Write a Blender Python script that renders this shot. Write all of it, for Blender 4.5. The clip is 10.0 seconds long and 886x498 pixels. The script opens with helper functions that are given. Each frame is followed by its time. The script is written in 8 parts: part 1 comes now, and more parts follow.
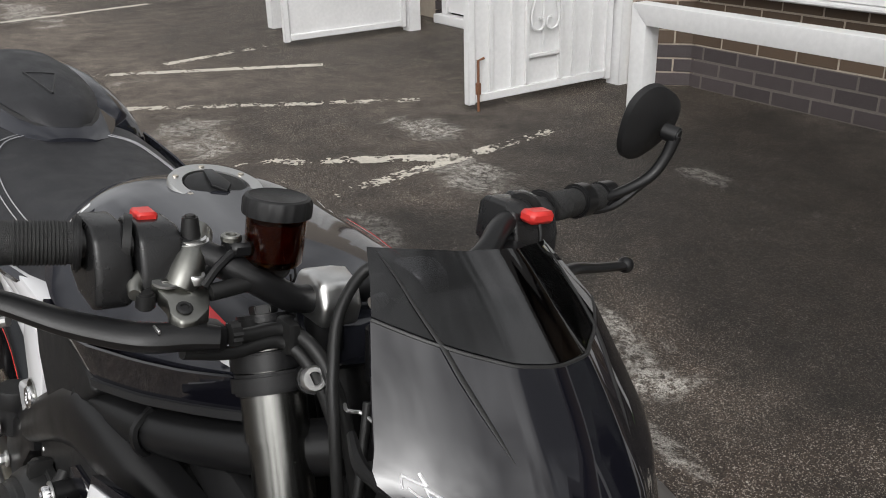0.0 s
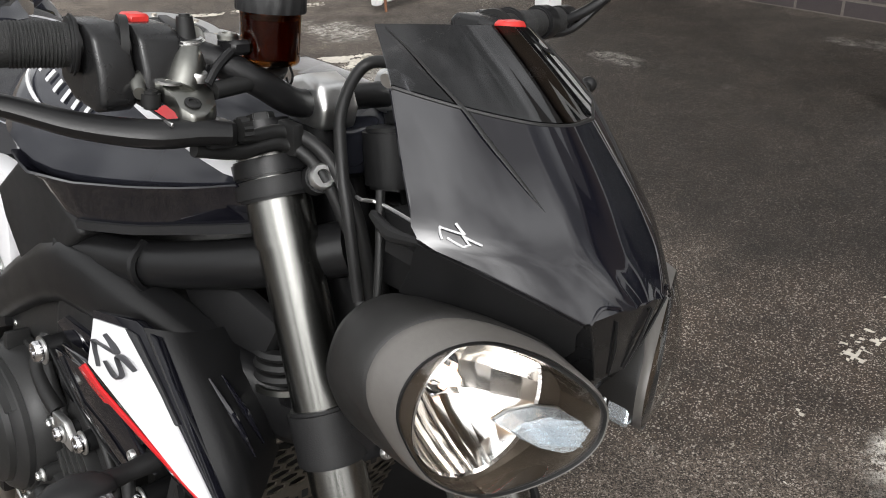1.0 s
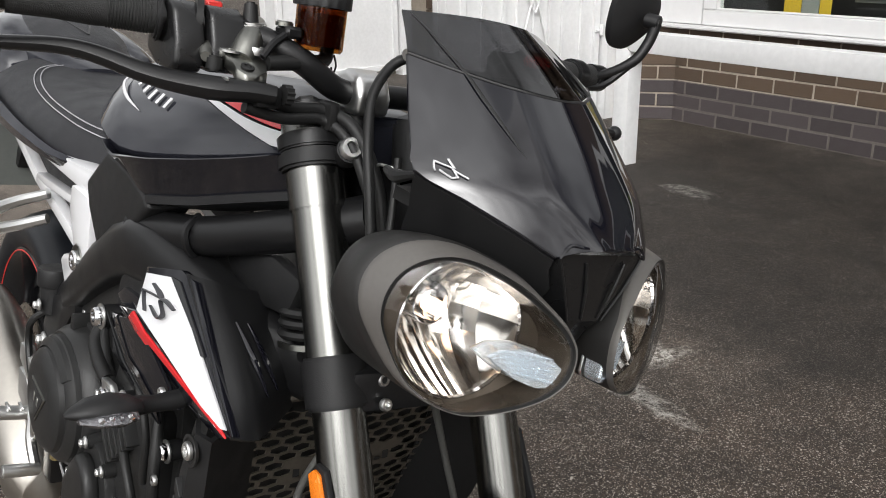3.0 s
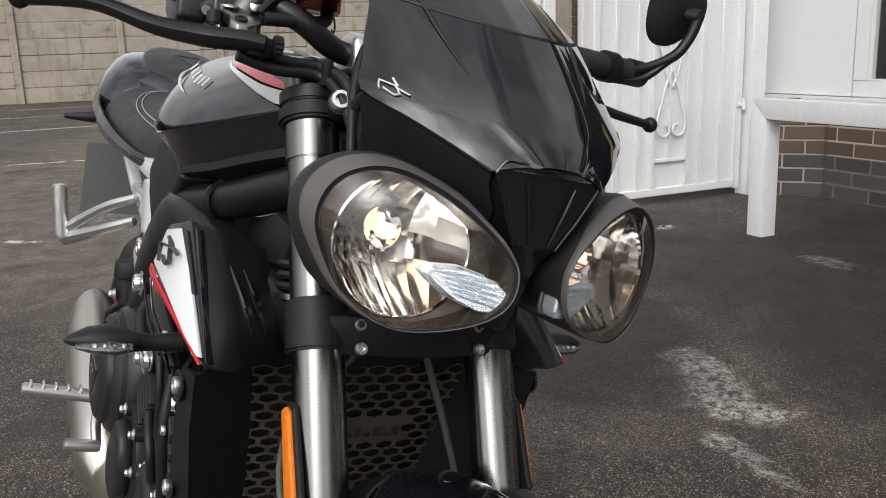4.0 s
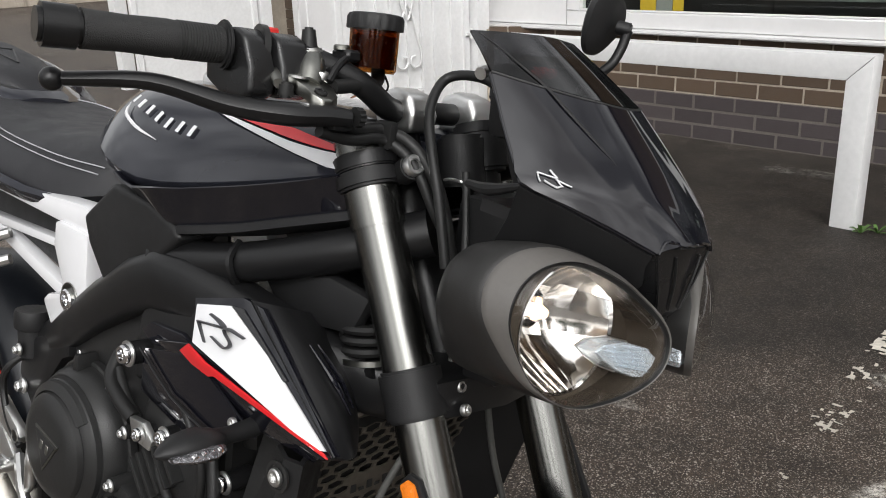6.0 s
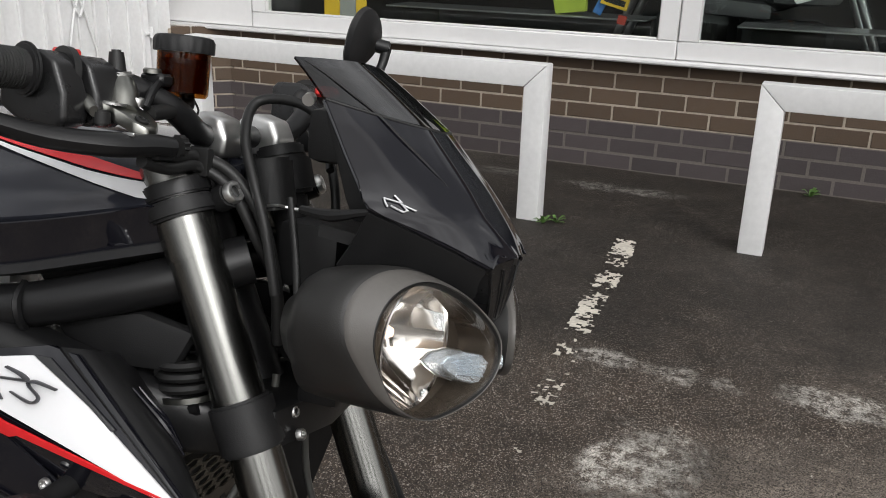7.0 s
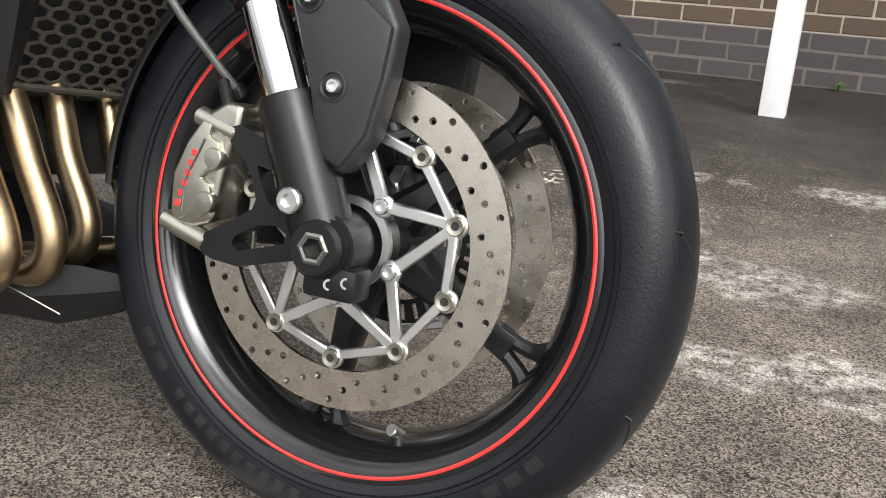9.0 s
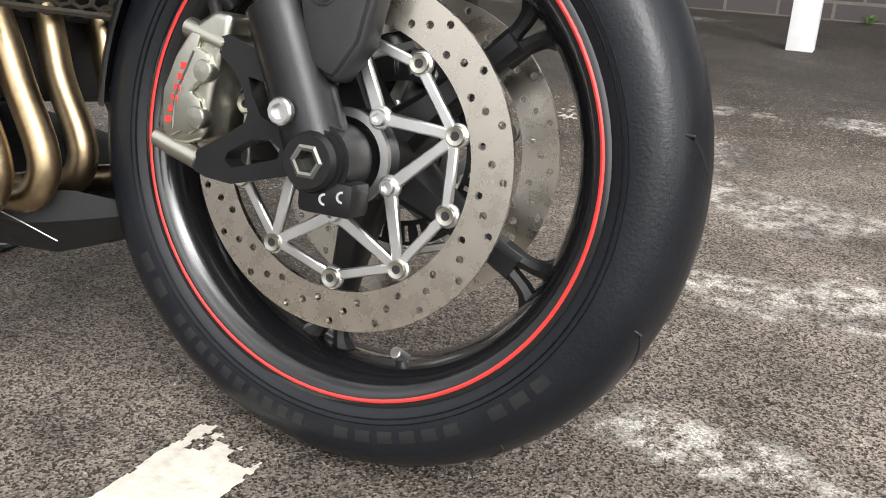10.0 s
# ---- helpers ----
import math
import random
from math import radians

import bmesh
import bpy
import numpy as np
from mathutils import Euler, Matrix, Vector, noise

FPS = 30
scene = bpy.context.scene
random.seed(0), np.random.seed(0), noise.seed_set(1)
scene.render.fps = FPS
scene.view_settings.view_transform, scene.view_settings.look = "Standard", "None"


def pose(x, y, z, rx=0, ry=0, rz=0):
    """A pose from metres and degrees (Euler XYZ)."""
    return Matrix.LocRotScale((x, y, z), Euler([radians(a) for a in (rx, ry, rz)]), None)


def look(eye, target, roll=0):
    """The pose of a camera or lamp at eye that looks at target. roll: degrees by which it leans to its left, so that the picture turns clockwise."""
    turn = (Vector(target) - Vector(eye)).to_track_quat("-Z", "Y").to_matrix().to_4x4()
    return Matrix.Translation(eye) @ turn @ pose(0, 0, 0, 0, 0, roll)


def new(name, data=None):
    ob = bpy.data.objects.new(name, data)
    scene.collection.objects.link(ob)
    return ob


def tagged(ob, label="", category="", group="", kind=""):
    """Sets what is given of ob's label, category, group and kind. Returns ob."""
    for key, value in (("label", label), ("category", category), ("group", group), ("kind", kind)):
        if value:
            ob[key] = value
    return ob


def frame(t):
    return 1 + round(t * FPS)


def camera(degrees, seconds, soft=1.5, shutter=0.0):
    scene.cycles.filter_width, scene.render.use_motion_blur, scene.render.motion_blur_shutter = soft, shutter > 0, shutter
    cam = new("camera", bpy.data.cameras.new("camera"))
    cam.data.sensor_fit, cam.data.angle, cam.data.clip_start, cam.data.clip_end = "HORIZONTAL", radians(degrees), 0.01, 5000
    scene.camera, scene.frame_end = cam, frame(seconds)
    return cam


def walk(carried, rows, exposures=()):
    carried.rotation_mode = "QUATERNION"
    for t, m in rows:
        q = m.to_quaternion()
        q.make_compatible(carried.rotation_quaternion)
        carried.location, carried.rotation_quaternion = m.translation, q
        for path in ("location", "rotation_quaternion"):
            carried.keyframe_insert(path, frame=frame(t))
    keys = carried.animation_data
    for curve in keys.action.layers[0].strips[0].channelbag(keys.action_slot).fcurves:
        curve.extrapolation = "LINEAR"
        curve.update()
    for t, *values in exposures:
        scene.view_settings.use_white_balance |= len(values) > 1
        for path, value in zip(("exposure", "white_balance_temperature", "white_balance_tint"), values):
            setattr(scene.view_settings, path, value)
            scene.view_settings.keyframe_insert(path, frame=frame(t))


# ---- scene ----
cam = camera(53.9, 10.0, soft=1.0)
PATH = [
    (0, (0.136, 0.189, 1.341), (-1.394, 1.193, 0.534), -1.5),
    (0.5, (0.158, 0.178, 1.287), (-1.307, 1.18, 0.365), -2.1),
    (1, (0.137, 0.084, 1.252), (-1.207, 1.198, 0.277), -3.3),
    (1.5, (0.099, -0.062, 1.252), (-1.13, 1.19, 0.291), -3.7),
    (2, (0.173, -0.134, 1.252), (-1.083, 1.122, 0.331), -2.5),
    (2.5, (0.216, -0.096, 1.215), (-1.127, 1.125, 0.376), -1.4),
    (2.7, (0.239, -0.044, 1.189), (-1.184, 1.128, 0.413), -1.1),
    (3.8, (0.424, 0.167, 1.019), (-1.357, 0.96, 0.574), -1.3),
    (4, (0.422, 0.166, 1.002), (-1.363, 0.948, 0.552), -2.0),
    (4.5, (0.422, 0.155, 0.99), (-1.329, 0.96, 0.455), -3.5),
    (5, (0.414, 0.148, 1.009), (-1.294, 1.007, 0.421), -3.5),
    (5.5, (0.334, 0.041, 1.093), (-1.277, 1.057, 0.482), -3.3),
    (5.7, (0.26, -0.038, 1.122), (-1.263, 1.094, 0.488), -3.1),
    (6.8, (0.106, -0.251, 1.224), (-0.745, 1.43, 0.551), 1.5),
    (7, (0.076, -0.232, 1.191), (-0.68, 1.495, 0.524), 1.7),
    (7.5, (0.073, -0.238, 1.005), (-0.589, 1.557, 0.421), 1.3),
    (8, (0.111, -0.294, 0.806), (-0.604, 1.512, 0.33), 1.8),
    (8.5, (0.154, -0.312, 0.681), (-0.639, 1.45, 0.165), 2.9),
    (9, (0.184, -0.294, 0.565), (-0.613, 1.42, -0.088), 3.4),
    (9.5, (0.186, -0.276, 0.532), (-0.614, 1.398, -0.213), 2.8),
    (10, (0.196, -0.268, 0.524), (-0.631, 1.388, -0.233), 2.0),
]
EXPOSURES = [(0, 0.16), (0.5, 0.50), (1, 0.58), (1.5, 0.58), (2, 0.66), (2.5, 0.62), (4, 0.18), (4.5, 0.51), (5, 0.53), (5.5, 0.49), (6.8, 0.15), (7.5, 0.38), (8, 0.57), (8.5, 0.85), (9, 1.05), (10, 1.15)]
walk(cam, [(t, look(eye, target, roll)) for t, eye, target, roll in PATH], EXPOSURES)

# ---------- light ----------
world = bpy.data.worlds.new("overcast_sky")
scene.world = world
world.use_nodes = True
wn, wl = world.node_tree.nodes, world.node_tree.links
sky = wn.new("ShaderNodeTexSky")
sky.sky_type, sky.sun_disc = "NISHITA", False
sky.sun_elevation, sky.sun_rotation = radians(38), radians(129)
sky.air_density, sky.dust_density = 1.0, 3.0
grey = wn.new("ShaderNodeHueSaturation")
grey.inputs["Saturation"].default_value = 0.05
cl_map = wn.new("ShaderNodeTexCoord")
cl_noise = wn.new("ShaderNodeTexNoise")
cl_noise.inputs["Scale"].default_value, cl_noise.inputs["Detail"].default_value = 2.8, 8.0
cl_ramp = wn.new("ShaderNodeMapRange")
for i, v in zip((1, 2, 3, 4), (0.36, 0.64, 0.48, 1.75)):
    cl_ramp.inputs[i].default_value = v
cl_mul = wn.new("ShaderNodeMix")
cl_mul.data_type, cl_mul.blend_type = "RGBA", "MULTIPLY"
cl_mul.inputs["Factor"].default_value = 1.0
wl.new(sky.outputs["Color"], grey.inputs["Color"])
wl.new(cl_map.outputs["Generated"], cl_noise.inputs["Vector"])
wl.new(cl_noise.outputs["Fac"], cl_ramp.inputs[0])
wl.new(grey.outputs["Color"], cl_mul.inputs["A"])
wl.new(cl_ramp.outputs[0], cl_mul.inputs["B"])
# an overcast sky is brightest overhead
up = wn.new("ShaderNodeSeparateXYZ")
wl.new(cl_map.outputs["Generated"], up.inputs[0])
lift = wn.new("ShaderNodeMapRange")
for i, v in zip((1, 2, 3, 4), (0.0, 1.0, 0.50, 1.62)):
    lift.inputs[i].default_value = v
wl.new(up.outputs["Z"], lift.inputs[0])
cie = wn.new("ShaderNodeMix")
cie.data_type, cie.blend_type = "RGBA", "MULTIPLY"
cie.inputs["Factor"].default_value = 1.0
wl.new(cl_mul.outputs["Result"], cie.inputs["A"])
wl.new(lift.outputs[0], cie.inputs["B"])
wl.new(cie.outputs["Result"], wn["Background"].inputs["Color"])
wn["Background"].inputs["Strength"].default_value = 0.155

sun = new("sun", bpy.data.lights.new("sun", "SUN"))
sun.data.energy, sun.data.angle, sun.data.color = 0.5, radians(110), (1.0, 0.94, 0.87)
sun.matrix_world = look((7.5, -6.0, 7.4), (0, 0, 0))


# ---------- materials ----------
def mat(name, color, rough=0.5, metal=0.0, var=0.12, scale=20.0, bump=0.0, bscale=200.0, coat=0.0, spread=0.0, detail=5.0, island=0.0, spec=0.5):
    """A procedural surface: base colour with two scales of variation, uneven gloss, fine relief."""
    m = bpy.data.materials.new(name)
    m.use_nodes = True
    n, l = m.node_tree.nodes, m.node_tree.links
    b = n["Principled BSDF"]
    b.inputs["Metallic"].default_value = metal
    b.inputs["Coat Weight"].default_value = coat
    b.inputs["Specular IOR Level"].default_value = spec
    b.inputs["Coat Roughness"].default_value = 0.03
    co = n.new("ShaderNodeTexCoord")
    big, fine = n.new("ShaderNodeTexNoise"), n.new("ShaderNodeTexNoise")
    big.inputs["Scale"].default_value, big.inputs["Detail"].default_value = scale, detail
    fine.inputs["Scale"].default_value, fine.inputs["Detail"].default_value = scale * 9, 3.0
    l.new(co.outputs["Object"], big.inputs["Vector"])
    l.new(co.outputs["Object"], fine.inputs["Vector"])
    add = n.new("ShaderNodeMath")
    add.operation = "ADD"
    l.new(big.outputs["Fac"], add.inputs[0])
    l.new(fine.outputs["Fac"], add.inputs[1])
    last = add.outputs[0]
    if spread:
        inf = n.new("ShaderNodeObjectInfo")
        mu = n.new("ShaderNodeMath")
        mu.operation = "MULTIPLY_ADD"
        mu.inputs[1].default_value = spread
        l.new(inf.outputs["Random"], mu.inputs[0])
        l.new(last, mu.inputs[2])
        last = mu.outputs[0]
    if island:
        geo = n.new("ShaderNodeNewGeometry")
        mu = n.new("ShaderNodeMath")
        mu.operation = "MULTIPLY_ADD"
        mu.inputs[1].default_value = island
        l.new(geo.outputs["Random Per Island"], mu.inputs[0])
        l.new(last, mu.inputs[2])
        last = mu.outputs[0]
    mr = n.new("ShaderNodeMapRange")
    for i, v in zip((1, 2, 3, 4), (0.5, 1.5 + spread + island, 1 - var, 1 + var)):
        mr.inputs[i].default_value = v
    l.new(last, mr.inputs[0])
    mix = n.new("ShaderNodeMix")
    mix.data_type, mix.blend_type = "RGBA", "MULTIPLY"
    mix.inputs["Factor"].default_value = 1.0
    mix.inputs["A"].default_value = (*color, 1)
    l.new(mr.outputs[0], mix.inputs["B"])
    l.new(mix.outputs["Result"], b.inputs["Base Color"])
    rr = n.new("ShaderNodeMapRange")
    for i, v in zip((1, 2, 3, 4), (0.3, 0.7, max(0.02, rough * 0.85), min(1.0, rough * 1.15))):
        rr.inputs[i].default_value = v
    l.new(big.outputs["Fac"], rr.inputs[0])
    l.new(rr.outputs[0], b.inputs["Roughness"])
    if bump:
        bn = n.new("ShaderNodeTexNoise")
        bn.inputs["Scale"].default_value, bn.inputs["Detail"].default_value = bscale, 4.0
        l.new(co.outputs["Object"], bn.inputs["Vector"])
        bp = n.new("ShaderNodeBump")
        bp.inputs["Strength"].default_value, bp.inputs["Distance"].default_value = bump, 0.004
        l.new(bn.outputs["Fac"], bp.inputs["Height"])
        l.new(bp.outputs["Normal"], b.inputs["Normal"])
    return m


def asphalt():
    """Damp, worn tarmac: chippings, dark wet patches, pale lichen and old paint dust."""
    m = bpy.data.materials.new("asphalt")
    m.use_nodes = True
    n, l = m.node_tree.nodes, m.node_tree.links
    b = n["Principled BSDF"]
    co = n.new("ShaderNodeTexCoord")

    def noise_at(scale, detail, rough=0.55, dist=0.0):
        q = n.new("ShaderNodeTexNoise")
        q.inputs["Scale"].default_value, q.inputs["Detail"].default_value = scale, detail
        q.inputs["Roughness"].default_value, q.inputs["Distortion"].default_value = rough, dist
        l.new(co.outputs["Object"], q.inputs["Vector"])
        return q.outputs["Fac"]

    def ranged(v, a, c, lo=0.0, hi=1.0):
        q = n.new("ShaderNodeMapRange")
        for i, w in zip((1, 2, 3, 4), (a, c, lo, hi)):
            q.inputs[i].default_value = w
        l.new(v, q.inputs[0])
        return q.outputs[0]

    def mixed(f, a, c):
        q = n.new("ShaderNodeMix")
        q.data_type = "RGBA"
        l.new(f, q.inputs["Factor"])
        for s, w in (("A", a), ("B", c)):
            if isinstance(w, tuple):
                q.inputs[s].default_value = (*w, 1)
            else:
                l.new(w, q.inputs[s])
        return q.outputs["Result"]

    def times(a, c):
        q = n.new("ShaderNodeMath")
        q.operation = "MULTIPLY"
        l.new(a, q.inputs[0])
        l.new(c, q.inputs[1])
        return q.outputs[0]

    vor = n.new("ShaderNodeTexVoronoi")
    vor.inputs["Scale"].default_value = 400.0
    l.new(co.outputs["Object"], vor.inputs["Vector"])
    chip = n.new("ShaderNodeSeparateColor")
    l.new(vor.outputs["Color"], chip.inputs["Color"])
    base = mixed(ranged(chip.outputs[0], 0.12, 0.92), (0.0084, 0.0058, 0.0043), (0.0650, 0.0475, 0.0355))
    pale_chip = ranged(chip.outputs[1], 0.875, 0.90)
    base = mixed(pale_chip, base, (0.31, 0.28, 0.24))
    big = n.new("ShaderNodeTexVoronoi")
    big.inputs["Scale"].default_value = 95.0
    l.new(co.outputs["Object"], big.inputs["Vector"])
    fleck = n.new("ShaderNodeSeparateColor")
    l.new(big.outputs["Color"], fleck.inputs["Color"])
    base = mixed(times(ranged(fleck.outputs[0], 0.93, 0.945), ranged(big.outputs["Distance"], 0.22, 0.36, 1.0, 0.0)), base, (0.36, 0.33, 0.29))
    pos = n.new("ShaderNodeSeparateXYZ")
    l.new(co.outputs["Object"], pos.inputs[0])

    def blot(cx, cy, rx, ry):
        """A soft stain round a place, ragged at its edge."""
        dx, dy = n.new("ShaderNodeMath"), n.new("ShaderNodeMath")
        for q, o, c, r in ((dx, 0, cx, rx), (dy, 1, cy, ry)):
            q.operation = "MULTIPLY_ADD"
            l.new(pos.outputs[o], q.inputs[0])
            q.inputs[1].default_value, q.inputs[2].default_value = 1 / r, -c / r
        d = n.new("ShaderNodeMath")
        d.operation = "ADD"
        l.new(times(dx.outputs[0], dx.outputs[0]), d.inputs[0])
        l.new(times(dy.outputs[0], dy.outputs[0]), d.inputs[1])
        return ranged(d.outputs[0], 0.15, 1.0, 1.0, 0.0)

    def most(*v):
        out = v[0]
        for w in v[1:]:
            q = n.new("ShaderNodeMath")
            q.operation = "MAXIMUM"
            l.new(out, q.inputs[0])
            l.new(w, q.inputs[1])
            out = q.outputs[0]
        return out

    def plus(a, c, k=1.0):
        q = n.new("ShaderNodeMath")
        q.operation = "MULTIPLY_ADD"
        l.new(c, q.inputs[0])
        q.inputs[1].default_value = k
        l.new(a, q.inputs[2])
        return q.outputs[0]

    dry = ranged(plus(noise_at(0.55, 4.0), most(blot(-7.5, 0.5, 5.0, 2.2), blot(-10.5, 1.4, 4.0, 1.3), blot(-5.9, 1.62, 0.7, 0.22), blot(-4.55, 1.6, 0.6, 0.35), blot(-0.2, -0.6, 1.6, 1.5), blot(0.6, 0.9, 1.5, 1.2)), 0.34), 0.50, 0.76)
    base = mixed(dry, base, mixed(ranged(chip.outputs[0], 0.15, 0.9), (0.0235, 0.0188, 0.0152), (0.250, 0.212, 0.178)))
    zone = most(blot(0.08, 0.95, 0.18, 0.10), blot(0.24, 0.98, 0.14, 0.16), blot(0.12, 1.36, 0.24, 0.20), blot(0.12, 0.54, 0.20, 0.075), blot(-0.20, 1.68, 0.20, 0.26), blot(-0.14, 1.42, 0.20, 0.16), blot(0.12, 2.18, 0.62, 0.12), blot(-0.42, 2.18, 0.14, 0.08),
                blot(-1.52, 1.95, 0.40, 0.15), blot(-1.38, 1.84, 0.24, 0.20), blot(-1.10, 1.62, 0.26, 0.07), blot(-1.66, 4.18, 0.40, 0.12), blot(-10.2, 1.8, 1.6, 0.35),
                blot(-4.5, 1.62, 0.55, 0.30), blot(-3.9, 2.7, 0.40, 0.25), blot(-3.0, 2.45, 0.40, 0.25), blot(-2.8, 1.72, 0.35, 0.22), blot(-6.3, 0.9, 1.6, 0.8), blot(-0.85, 4.15, 0.5, 0.12), blot(-2.3, 3.3, 0.3, 0.12))
    patch = ranged(plus(noise_at(2.6, 7.0, 0.66, 0.8), zone, 0.28), 0.655, 0.765)
    speck = ranged(noise_at(26.0, 9.0, 0.90), 0.48, 0.53)
    lichen = times(patch, speck)
    base = mixed(lichen, base, mixed(ranged(chip.outputs[2], 0.0, 1.0), (0.20, 0.19, 0.17), (0.58, 0.55, 0.50)))
    crumbs = ranged(noise_at(48.0, 2.0), 0.735, 0.75)
    base = mixed(crumbs, base, (0.45, 0.42, 0.37))
    wet = ranged(plus(noise_at(1.1, 5.0, 0.6), most(blot(-1.3, 3.2, 2.6, 1.3), blot(0.9, 3.3, 1.6, 1.0), blot(-2.2, 1.7, 0.9, 0.7), blot(-1.0, 4.0, 3.0, 0.9), blot(1.4, 3.9, 1.9, 0.9)), 0.36), 0.52, 0.74, 1.0, 0.38)
    wet = times(wet, ranged(noise_at(5.0, 9.0, 0.76), 0.36, 0.64, 0.62, 1.42))
    damp = n.new("ShaderNodeMix")
    damp.data_type, damp.blend_type = "RGBA", "MULTIPLY"
    damp.inputs["Factor"].default_value = 1.0
    l.new(base, damp.inputs["A"])
    l.new(wet, damp.inputs["B"])
    base = damp.outputs["Result"]
    l.new(base, b.inputs["Base Color"])
    l.new(ranged(dry, 0.0, 1.0, 0.62, 0.9), b.inputs["Roughness"])
    b.inputs["Specular IOR Level"].default_value = 0.35
    bp = n.new("ShaderNodeBump")
    bp.inputs["Strength"].default_value, bp.inputs["Distance"].default_value = 0.5, 0.004
    l.new(vor.outputs["Distance"], bp.inputs["Height"])
    bp2 = n.new("ShaderNodeBump")
    bp2.inputs["Strength"].default_value, bp2.inputs["Distance"].default_value = 0.5, 0.02
    l.new(noise_at(14.0, 6.0), bp2.inputs["Height"])
    l.new(bp2.outputs["Normal"], bp.inputs["Normal"])
    l.new(bp.outputs["Normal"], b.inputs["Normal"])
    return m


def glass(name, tint=(1, 1, 1), rough=0.0, ior=1.45):
    m = bpy.data.materials.new(name)
    m.use_nodes = True
    b = m.node_tree.nodes["Principled BSDF"]
    b.inputs["Base Color"].default_value = (*tint, 1)
    b.inputs["Transmission Weight"].default_value = 1.0
    b.inputs["Roughness"].default_value, b.inputs["IOR"].default_value = rough, ior
    return m


def thin_glass(name, tint, ior=1.5):
    """A thin clear sheet: light passes straight through, tinted, with a surface shine."""
    m = bpy.data.materials.new(name)
    m.use_nodes = True
    n, l = m.node_tree.nodes, m.node_tree.links
    n.remove(n["Principled BSDF"])
    see, shine, fr, mx = n.new("ShaderNodeBsdfTransparent"), n.new("ShaderNodeBsdfGlossy"), n.new("ShaderNodeLayerWeight"), n.new("ShaderNodeMixShader")
    power, base = n.new("ShaderNodeMath"), n.new("ShaderNodeMath")
    power.operation, base.operation = "POWER", "MULTIPLY_ADD"
    power.inputs[1].default_value = 4.5
    f0 = ((ior - 1) / (ior + 1)) ** 2
    base.inputs[1].default_value, base.inputs[2].default_value = 1 - f0, f0
    see.inputs["Color"].default_value = (*tint, 1)
    shine.inputs["Roughness"].default_value = 0.02
    fr.inputs["Blend"].default_value = 0.5
    l.new(fr.outputs["Facing"], power.inputs[0])
    l.new(power.outputs[0], base.inputs[0])
    l.new(base.outputs[0], mx.inputs[0])
    l.new(see.outputs[0], mx.inputs[1])
    l.new(shine.outputs[0], mx.inputs[2])
    l.new(mx.outputs[0], n["Material Output"].inputs["Surface"])
    return m


ASPHALT = asphalt()
PAINT_WHITE = mat("road_paint", (0.52, 0.485, 0.42), 0.85, var=0.35, scale=9, bump=0.5, bscale=120)
UPVC = mat("white_upvc", (0.69, 0.685, 0.685), 0.35, var=0.04, scale=3, bump=0.03, bscale=30)
GATE_WHITE = mat("white_gloss_steel", (0.69, 0.69, 0.69), 0.38, var=0.10, scale=4, bump=0.08, bscale=25)
BRICK = mat("brown_brick", (0.083, 0.056, 0.037), 0.78, var=0.34, scale=14, bump=0.35, bscale=130, spread=0.9)
BRICK_BLUE = mat("blue_brick", (0.052, 0.042, 0.043), 0.7, var=0.36, scale=14, bump=0.3, bscale=130, spread=0.9)
MORTAR = mat("mortar", (0.36, 0.31, 0.25), 0.9, var=0.25, scale=18, bump=0.4, bscale=150)
def stained_concrete():
    """Buff concrete with sooty rain streaks, algae and paler washed places."""
    m = bpy.data.materials.new("weathered_concrete")
    m.use_nodes = True
    n, l = m.node_tree.nodes, m.node_tree.links
    b = n["Principled BSDF"]
    geo = n.new("ShaderNodeNewGeometry")

    def field(sx, sy, sz, detail, lo, hi):
        mp, q, r = n.new("ShaderNodeMapping"), n.new("ShaderNodeTexNoise"), n.new("ShaderNodeMapRange")
        mp.inputs["Scale"].default_value = (sx, sy, sz)
        q.inputs["Scale"].default_value, q.inputs["Detail"].default_value, q.inputs["Roughness"].default_value = 1.0, detail, 0.68
        r.inputs[1].default_value, r.inputs[2].default_value = lo, hi
        l.new(geo.outputs["Position"], mp.inputs["Vector"])
        l.new(mp.outputs["Vector"], q.inputs["Vector"])
        l.new(q.outputs["Fac"], r.inputs[0])
        return r.outputs[0], q.outputs["Fac"]

    last = None
    for f, a, c in ((field(0.9, 0.9, 1.6, 6.0, 0.40, 0.62)[0], (0.36, 0.315, 0.262), (0.27, 0.232, 0.188)), (field(6.0, 4.5, 0.5, 7.0, 0.52, 0.72)[0], None, (0.135, 0.112, 0.088)),
                    (field(1.4, 1.4, 3.0, 8.0, 0.58, 0.70)[0], None, (0.115, 0.100, 0.070)), (field(30.0, 30.0, 30.0, 3.0, 0.55, 0.75)[0], None, (0.22, 0.19, 0.155))):
        mx = n.new("ShaderNodeMix")
        mx.data_type = "RGBA"
        l.new(f, mx.inputs["Factor"])
        if last is None:
            mx.inputs["A"].default_value = (*a, 1)
        else:
            l.new(last, mx.inputs["A"])
        mx.inputs["B"].default_value = (*c, 1)
        last = mx.outputs["Result"]
    l.new(last, b.inputs["Base Color"])
    b.inputs["Roughness"].default_value = 0.88
    bp = n.new("ShaderNodeBump")
    bp.inputs["Strength"].default_value, bp.inputs["Distance"].default_value = 0.5, 0.01
    l.new(field(25.0, 25.0, 25.0, 5.0, 0, 1)[1], bp.inputs["Height"])
    l.new(bp.outputs["Normal"], b.inputs["Normal"])
    return m


